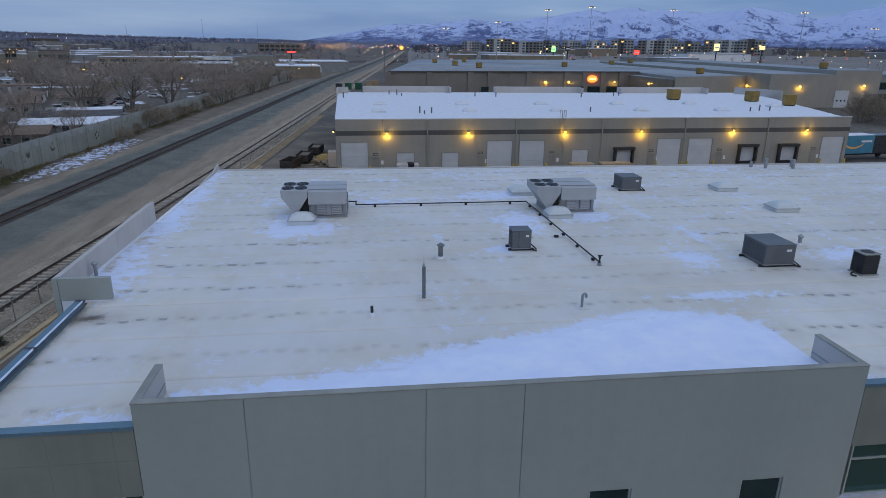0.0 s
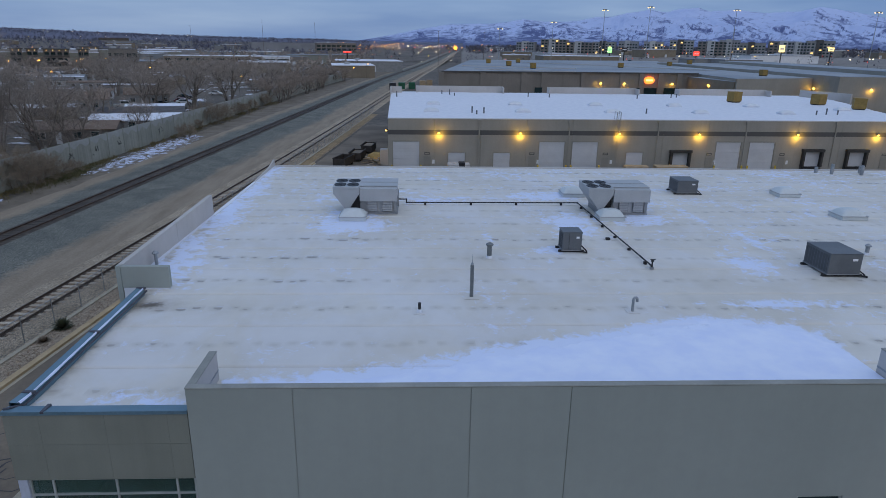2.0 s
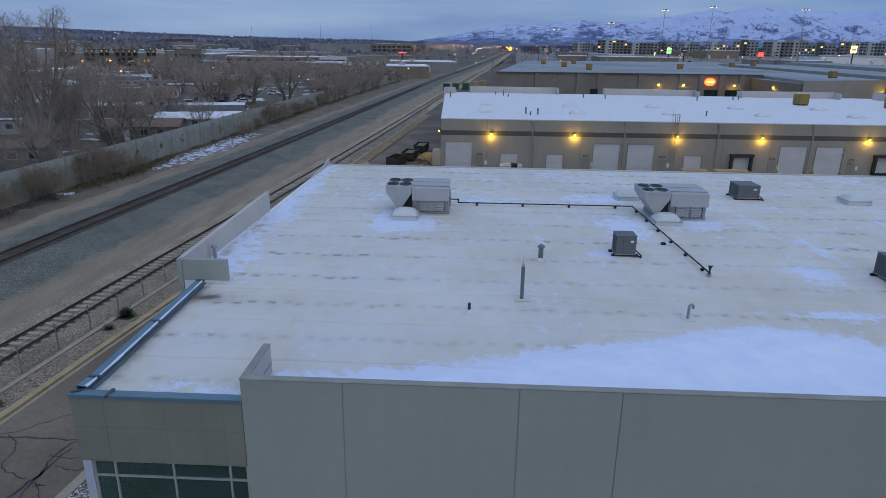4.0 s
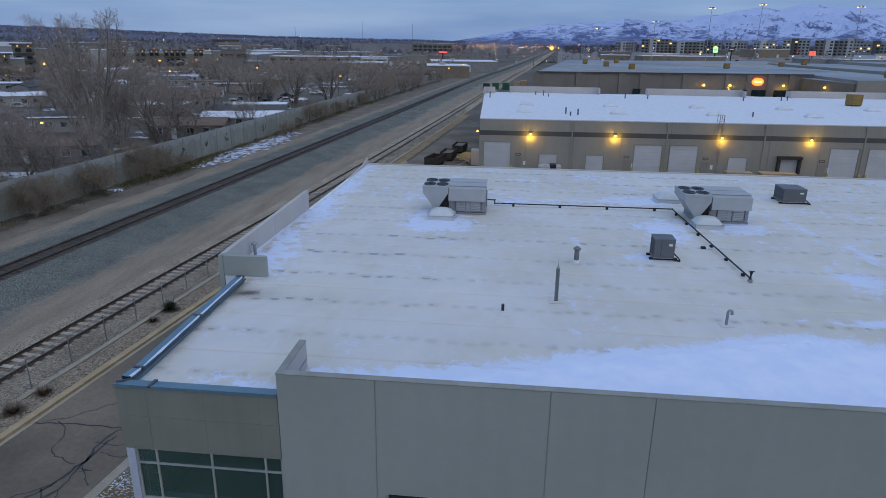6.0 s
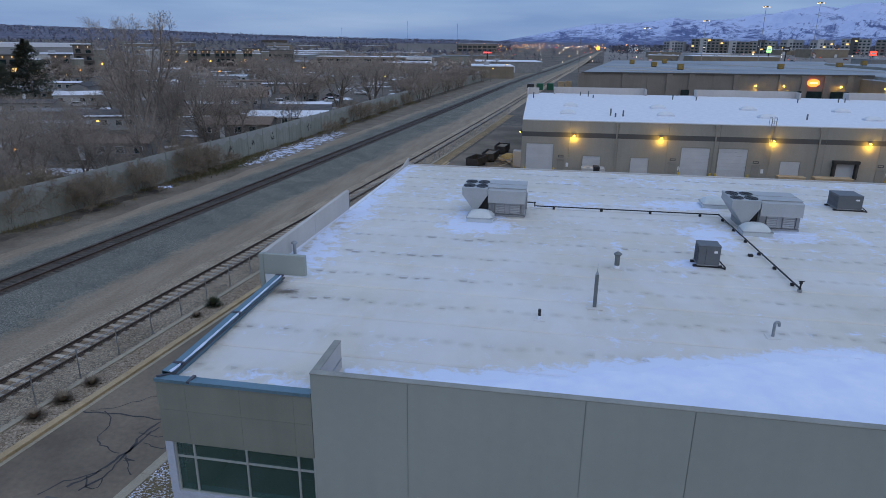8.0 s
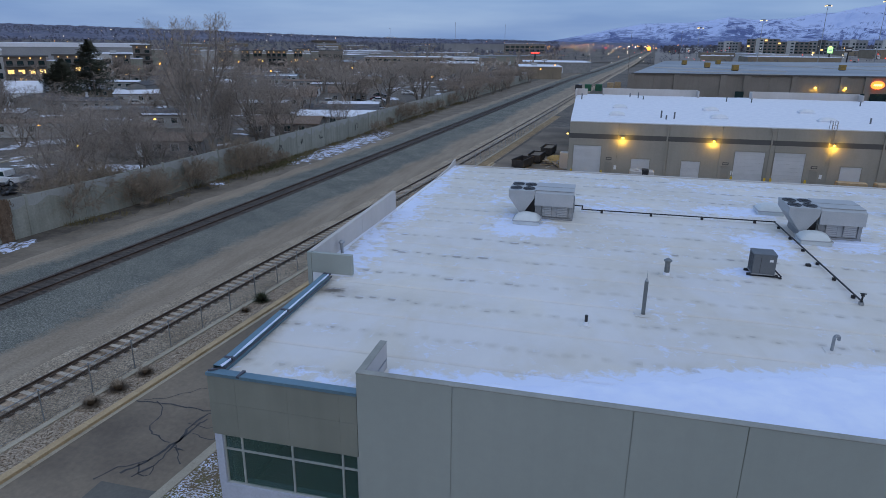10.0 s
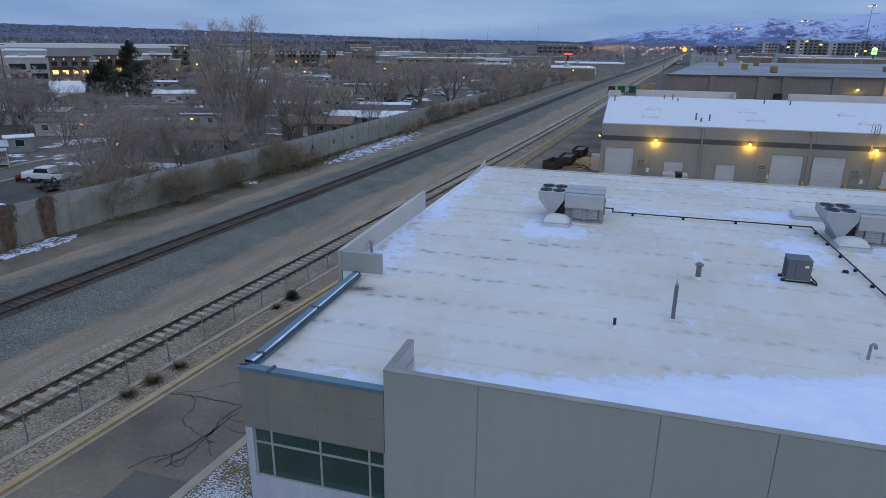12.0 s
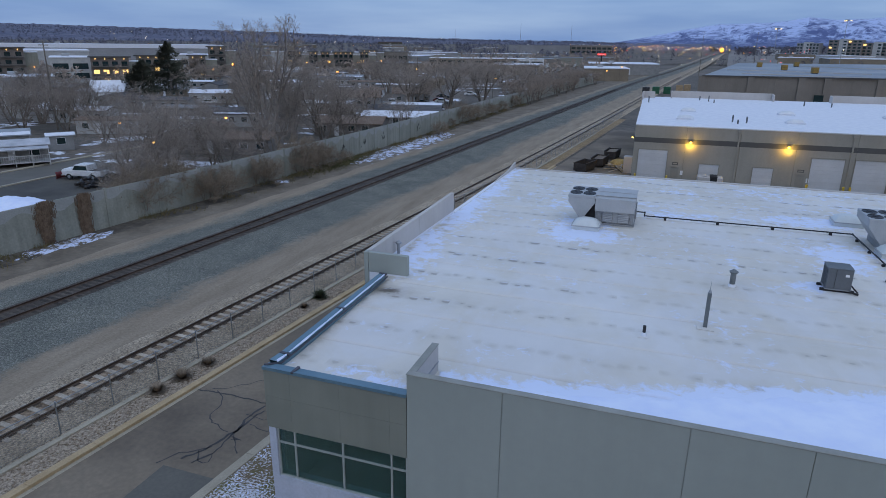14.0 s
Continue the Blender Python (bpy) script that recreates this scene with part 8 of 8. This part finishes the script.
hall(-425.7, 287.0, 159, 70, 14.6, 46.4, "tower_grey", "old_snow", "huge pale distribution hall with a white parapet", cap=2.6)
hall(-309.3, 233.1, 30.2, 50, 12.1, 49.7, "siding", "old_snow", "pale rendered hall with a snowy parapet", cap=0.8)
hall(-238.8, 189.5, 14.6, 30, 10.2, 48.9, "siding", "old_snow", "pale rendered wing with small windows", True)
hall(-207.2, 139.0, 19.1, 18, 5.2, 52.2, "siding_grey", "old_snow", "low grey building under a snowy roof")
hall(-242.9, 263.1, 27.9, 30, 10.4, 39.8, "siding", "old_snow", "pale rendered block with a snowy roof", True)
hall(-246.5, 360.2, 68.8, 30, 11.2, 29.6, "siding", "old_snow", "pale rendered row with a snowy roof")
hall(-198.3, 420.6, 22.4, 20, 11.4, 23.8, "brown", "band", "dark brown row of apartments", True)
hall(-231.5, 559.3, 46.6, 40, 9.6, 20.3, "tower_grey", "old_snow", "pale blue-grey hall with a snowy roof")
hall(-177.9, 473.8, 70.9, 30, 6.6, 16.7, "beige", "old_snow", "long tan flat-roofed building with dark windows", True)
hall(-107, 473, 20, 14, 7.0, 12, "white", "old_snow", "white two-storey office with window bands", True)
hall(-98, 372, 30, 40, 5.6, 13, "beige", "old_snow", "tan flat-roofed shop with snow on the roof")
hall(-244, 1003, 95, 50, 13.0, 13, "tower_grey", "sheet", "long grey hall with a pale blue-grey roof")
hall(-150, 1024, 62, 50, 14.0, 11, "taupe", "old_snow", "taupe office hall with dark window bands", True)
hall(-226, 540, 36, 30, 8.0, 20, "soundwall", "old_snow", "pale hall beside a car park")
hall(-185, 376, 38, 30, 5.0, 20, "beige", "sheet", "low tan building with amber lamps")
hall(-38, 330, 22, 34, 6.0, 8, "beige", "old_snow", "tan workshop with a lit door by the railway")
hall(-45, 405, 42, 40, 6.5, 8, "siding_grey", "old_snow", "grey-walled hall under a snowy roof")
hall(-630, 1345, 55, 30, 11, 24, "car_dark", "band", "dark office block on the far plain", True)
CITY = random.Random(42)
for k in range(40):
    a, r = radians(CITY.uniform(-4, 42)), CITY.uniform(560, 1500)
    x, y = 6 + r * math.sin(a), -14 + r * math.cos(a)
    if abs(x + 20 - main_x(y)) < 75 or (radians(0) < a < radians(7) and r < 560):
        continue
    hall(x, y, CITY.uniform(25, 70), CITY.uniform(20, 40), CITY.uniform(4.5, 8.5), CITY.uniform(-10, 25), CITY.choice(("beige", "brown", "white", "panel_side", "siding_grey")),
         CITY.choice(("old_snow", "sheet", "old_snow")), "low commercial building among far lights")
for k in range(26):
    a, r = radians(CITY.uniform(-40, -5)), CITY.uniform(520, 1500)
    x, y = 6 + r * math.sin(a), -14 + r * math.cos(a)
    hall(x, y, CITY.uniform(20, 60), CITY.uniform(20, 40), CITY.uniform(4, 7.5), CITY.uniform(0, 40), CITY.choice(("beige", "brown", "siding_grey", "soundwall")),
         CITY.choice(("old_snow", "sheet")), "low building on the far plain")
hall(168.5, 176, 30, 40, 9.6, 4, "siding_grey", "sheet", "grey office wing with two rows of windows", True)
hall(182, 252, 34, 30, 8.5, -14, "white", "old_snow", "white store beyond the warehouses", True)
hall(200, 312, 60, 30, 7.5, -12, "beige", "old_snow", "tan store with a lit front")


def mid_rises():
    for k, (x, y) in enumerate(((300, 836), (330, 826), (361, 812), (384, 803), (405, 792), (434, 777), (452, 768), (469, 757), (205, 863), (270, 846), (238, 856), (172, 870), (140, 876))):
        w, h = 24 + 5 * (k % 3), (16, 18, 17, 19)[k % 4] - (2 if k > 7 else 0)
        root = thing("apartment_tower", "grey and white mid-rise apartments across the highway", "building", "mid-rise apartments", (x, y, plain_z(x, y) - 0.3), -24)
        part("wall", boxed(0, w, 0, 16, 0, h), M[("tower_grey", "siding_grey", "taupe")[k % 3]], root)
        part("corner_block", boxed(w * 0.32, w * 0.58, -1.2, 16, 0, h + 1.2), M[("siding", "band", "siding")[k % 3]], root)
        part("roof", boxed(-0.3, w + 0.3, -0.3, 16.3, h, h + 0.3), M["sheet"], root)
        for fl in range(5):
            z = 1.0 + 3.4 * fl
            if z + 2 > h:
                continue
            for q in range(7):
                lit = (k + fl * 3 + q * 7) % 17 == 0
                part("window", boxed(w * (q + 0.2) / 7, w * (q + 0.8) / 7, -1.28 if 0.3 < q / 7 < 0.6 else -0.08, -1.2 if 0.3 < q / 7 < 0.6 else 0, z, z + 1.7), M["lit_pane" if lit else "glass"], root)


mid_rises()


def light_mast(x, y, z):
    root = thing("high_mast_light", "tall highway light mast with a lit crown", "lamp", "highway light masts", (x, y, 0))
    bm = bmesh.new()
    tube(bm, (0, 0, 0), (0, 0, z), 0.30, 0.14, n=8)
    part("pole", bm, M["steel"], root)
    r = bmesh.new()
    tube(r, (0, 0, z - 0.3), (0, 0, z + 0.3), 1.6, n=12)
    part("ring", r, M["unit_dark"], root)
    for k in range(3):
        b = bmesh.new()
        ball(b, (2.2 * math.cos(k * 2.1), 2.2 * math.sin(k * 2.1), z - 0.4), 0.55, 1, 0.6)
        part("lamp_head", b, M["lamp_mast"], root)


for x, y, z in ((110, 495, 35), (146.6, 486, 44), (177.7, 476.5, 46), (231.8, 454, 43.7), (304.8, 411, 41.5), (70, 502, 30), (338, 385, 31)):
    light_mast(x, y, z)


def pylon_sign(x, y, z, w, h, mat, label):
    root = thing("pylon_sign", label, "sign", "", (x, y, 0))
    bm = bmesh.new()
    tube(bm, (0, 0, 0), (0, 0, z), 0.5, n=8)
    part("pole", bm, M["black"], root)
    part("board", boxed(-w / 2, w / 2, -0.4, 0.4, z, z + h, 0.2), M[mat], root)
    part("plain_bar", boxed(-w * 0.35, w * 0.35, -0.45, -0.4, z + h * 0.35, z + h * 0.6), M["white"], root)


pylon_sign(175, 561, 13.0, 3.6, 4.5, "lamp_green", "green and white lit pylon sign")
pylon_sign(187, 558, 14, 5, 3.5, "car_dark", "dark unlit pylon sign")
pylon_sign(250, 555, 11.5, 5, 3.6, "lamp_red", "bright red lit pylon sign")
pylon_sign(324, 552, 15.5, 5, 6, "sign_yellow", "yellow lit pylon sign")
pylon_sign(356, 533, 17, 5, 3, "sign_yellow", "white-gold lit sign board")
pylon_sign(-44, 463, 11, 6, 0.9, "lamp_red", "row of red lit letters without detail")


def train():
    root = thing("locomotive", "distant locomotive with an amber headlight drawn as large as its bloom", "train", "", (main_x(1182), 1182, plain_z(main_x(1182), 1182) + 0.3), -6)
    part("nose", boxed(-1.5, 1.5, 0, 4, 0.9, 3.2, 0.15), M["car_dark"], root)
    part("cab", boxed(-1.55, 1.55, 4, 16, 0.9, 4.6, 0.15), M["rust"], root)
    part("frame", boxed(-1.5, 1.5, -0.5, 16, 0.4, 0.9), M["black"], root)
    # glowing ball far bigger than a lamp: the bloom built as a shape
    b = bmesh.new()
    ball(b, (0, -3.0, 5.2), 3.6, 2)
    part("headlight", b, M["headlight"], root)


train()


def scattered_lights(name, mat, n, seed, a0, a1, r0, r1, z0, z1, s0, s1, label):
    rng = random.Random(seed)
    bm = bmesh.new()
    for _ in range(n):
        a, r = radians(rng.uniform(a0, a1)), r0 + (r1 - r0) * rng.random() ** 0.8
        lx, ly = 6 + r * math.sin(a), -14 + r * math.cos(a)
        ball(bm, (lx, ly, (hill_z(lx, ly) if a < 0 else plain_z(lx, ly)) + rng.uniform(z0, z1)), rng.uniform(s0, s1) * r / 900, 1)
    tagged(new(name, meshed(name, bm, M[mat])), label, "light", "", "stuff")


scattered_lights("amber_city_lights", "lamp_far", 290, 1, -4, 44, 560, 2300, 4, 12, 0.22, 0.55, "many amber street lights of the far city")
scattered_lights("white_city_lights", "lamp_white", 150, 2, -3, 44, 450, 1900, 3, 9, 0.2, 0.5, "many white lights of the far city")
scattered_lights("red_city_lights", "lamp_red", 80, 3, -6, 42, 420, 1500, 1.5, 7, 0.22, 0.55, "small red tail lights and signs of the far city")
scattered_lights("amber_plain_lights", "lamp_far", 34, 4, -46, -6, 420, 2000, 3, 9, 0.16, 0.34, "sparse amber lights across the western plain")
scattered_lights("hill_lights", "lamp_white", 46, 5, -46, -18, 1900, 2700, 3, 9, 0.14, 0.28, "house lights along the dark hill")
scattered_lights("street_glow", "lamp_far", 80, 6, -7.0, -1.5, 850, 1500, 5, 12, 0.16, 0.42, "bright line of shop lights beyond the railway")


def far_woods(name, n, seed, a0, a1, r0, r1, h0, h1, label, mat="far_haze_twig", big=1.0):
    """Clusters of thin upright twigs that read as bare woods far off."""
    rng = random.Random(seed)
    v, f = [], []
    for _ in range(n):
        a, r = radians(rng.uniform(a0, a1)), r0 + (r1 - r0) * rng.random()
        x, y, h = 6 + r * math.sin(a), -14 + r * math.cos(a), rng.uniform(h0, h1)
        if (x > wall_x(min(y, 400)) - 6 and x < 200 and y < 480) or abs(x - main_x(y)) < 22:
            continue
        w = h * rng.uniform(0.35, 0.6)
        for _ in range(26):
            u, b = rng.random(), rng.uniform(0, 6.28)
            z = h * (0.15 + 0.85 * u)
            rr = w * math.sqrt(max(0.0, 1 - (2 * u - 0.9) ** 2)) * rng.uniform(0.3, 1)
            c = Vector((x + rr * math.cos(b), y + rr * math.sin(b), z + hill_z(x, y) if a < 0 else z + plain_z(x, y)))
            s = h * rng.uniform(0.05, 0.13) * big
            k = len(v)
            v.extend(tuple(c + Vector((rng.gauss(0, s), rng.gauss(0, s), rng.gauss(0, s)))) for _ in range(3))
            f.append((k, k + 1, k + 2))
        k = len(v)
        g = hill_z(x, y) if a < 0 else plain_z(x, y)
        v.extend(((x - 0.2, y, g), (x + 0.2, y, g), (x, y, g + h * 0.8)))
        f.append((k, k + 1, k + 2))
    tagged(new(name, raw(name, v, f, M[mat])), label, "woods", "", "stuff")


far_woods("western_woods", 1200, 1, -52, -4, 280, 900, 4, 8, "bare winter trees across the plain", "twig")
far_woods("plain_woods", 1900, 19, -56, -4, 800, 2300, 4, 8, "dark bare woods on the western plain, tinted with painted haze", "haze_twig", 1.4)
far_woods("tree_belt", 3200, 9, 2.5, 50, 960, 1700, 6, 12, "dark belt of bare trees before the mountains", "far_haze_twig", 0.9)
far_woods("city_trees", 300, 2, -8, 46, 560, 1500, 4, 9, "dark bare trees between the city buildings", "far_haze_twig", 0.7)


far_woods("hill_woods", 2600, 14, -57, -4, 2350, 3120, 5, 8, "dark bare woods over the low hills, tinted with painted haze", "haze_twig", 1.2)


def highway_cars():
    rng = random.Random(61)
    for k in range(16):
        a, r = radians(rng.uniform(9, 36)), rng.uniform(600, 760)
        x, y = 5.7 + r * math.sin(a), -14 + r * math.cos(a)
        paint = rng.choice(("car_white", "car_dark", "car_dark", "car_red"))
        ob = car(x, y, rng.choice((-20, 160)) + rng.uniform(-8, 8), paint, {"car_white": "white car on the highway", "car_dark": "dark car on the highway", "car_red": "red car on the highway"}[paint], group="highway cars")
        ob.location.z = plain_z(x, y)


highway_cars()
scattered_lights("car_headlights", "lamp_white", 44, 15, 6, 40, 560, 820, 0.6, 1.1, 0.35, 0.6, "white headlights of cars on the highway")
scattered_lights("car_tail_lights", "lamp_red", 26, 16, 6, 40, 560, 820, 0.6, 1.1, 0.35, 0.55, "red tail lights of cars on the highway")


def utility_pole(x, y, h, arms=True):
    root = thing("utility_pole", "weathered timber utility pole", "pole", "utility poles", (x, y, 0))
    bm = bmesh.new()
    tube(bm, (0, 0, 0), (0, 0, h), 0.18, 0.11, n=7)
    part("pole", bm, M["bark"], root)
    if arms:
        part("crossarm", boxed(-1.2, 1.2, -0.06, 0.06, h - 0.8, h - 0.65), M["bark"], root)


for x, y, h in ((-110, 81.5, 17.0), (-172, 766, 42), (-113.6, 777, 40), (-247, 745, 34), (20, 420, 26), (60, 520, 28), (240, 470, 32), (-150, 300, 13), (-95, 240, 12), (-190, 260, 12)):
    utility_pole(x, y, h, h < 40)


# ---- yard clutter by the second warehouse --------------------------------------
def skip_bin(at, turn, label, mat="rust", load=None):
    root = thing("dump_bin", label, "container", "yard bins", at, turn)
    for c in ((-1.1, -1.0, -2.6, 2.6), (1.0, 1.1, -2.6, 2.6), (-1.0, 1.0, -2.6, -2.5), (-1.0, 1.0, 2.5, 2.6)):
        part("side", boxed(*c, 0.35, 1.6), M[mat], root)
    part("floor", boxed(-1.0, 1.0, -2.5, 2.5, 0.35, 0.5), M[mat], root)
    part("rim", boxed(-1.18, -1.02, -2.65, 2.65, 1.6, 1.7), M[mat], root)
    part("rim", boxed(1.02, 1.18, -2.65, 2.65, 1.6, 1.7), M[mat], root)
    if load:
        part("load", boxed(-0.95, 0.95, -2.4, 2.4, 0.5, 1.45, 0.15), M[load], root)
    for x in (-0.9, 0.9):
        for y in (-1.6, 1.6):
            b = bmesh.new()
            tube(b, (x - 0.1, y, 0.33), (x + 0.1, y, 0.33), 0.33, n=10)
            part("wheel", b, M["rubber"], root)
    root.scale = (0.82, 0.82, 0.82)


skip_bin((-3.4, 83.5, 0), -6, "open dark steel dump trailer", load="dirt")
skip_bin((-2.2, 91.0, 0), -6, "open dump trailer loaded with pale rubble", load="beige")
skip_bin((-4.9, 78.3, 0), -14, "low dark equipment trailer")
solid("sand_mound", (lambda b: (ball(b, (-0.5, 84.4, 0.1), 1.6, 2, 0.6), b)[1])(bmesh.new()), M["sand"], "small heap of golden sand beside the wall", "sand")
solid("utility_box", boxed(0.35, 1.6, 78.6, 80.2, 0.0, 2.3, 0.04), M["panel_side"], "tan enclosure beside the warehouse corner", "box")
for k in range(9):
    pl = random.Random(50 + k)
    ob = solid("plank", boxed(-1.6, 1.6, -0.14, 0.14, 0.0, 0.06, 0.008), M["timber" if k % 3 else "tie"], "loose pale plank on a heap beside the bins", "plank", "heaped planks")
    ob.matrix_basis = pose(-0.9 + pl.uniform(-0.7, 0.9), 80.6 + pl.uniform(-0.8, 1.0), 0.02 + 0.09 * k, pl.uniform(-3, 3), pl.uniform(-4, 4), pl.uniform(20, 110))
solid("timber_stack", boxed(38.2, 42.6, 69.5, 71.0, 0.0, 1.80, 0.03), M["timber"], "stack of raw timber boards in the yard", "timber")
solid("timber_stack", boxed(33.8, 37.0, 69.2, 70.4, 0.0, 1.86, 0.03), M["timber"], "stack of raw timber boards in the yard", "timber")
cart = thing("utility_cart", "cream flatbed cart with a black box before a roller door", "cart", "", (11.4, 71.0, 0))
part("bed", boxed(-1.5, 1.5, -0.8, 0.8, 0.6, 1.78, 0.08), M["panel_side"], cart)
part("engine_box", boxed(0.0, 0.85, -0.83, 0.5, 1.1, 1.95, 0.05), M["black"], cart)
part("seat", boxed(-0.9, -0.4, -0.6, 0.6, 1.78, 1.88, 0.05), M["panel_side"], cart)
for wx in (-1.1, 1.1):
    for wy in (-0.7, 0.7):
        b = bmesh.new()
        tube(b, (wx, wy - 0.1, 0.33), (wx, wy + 0.1, 0.33), 0.33, n=12)
        part("wheel", b, M["rubber"], cart)
for x, y, c in ((-1.5, 246, "green_bin"), (2.5, 248, "green_bin"), (-5.0, 243, "car_dark"), (7.0, 262, "timber"), (10.0, 268, "timber")):
    solid("yard_bin", boxed(x, x + 2.6, y, y + 2.4, 0.0, 2.6, 0.08), M[c], "waste bin in the far yard beside the railway", "container")
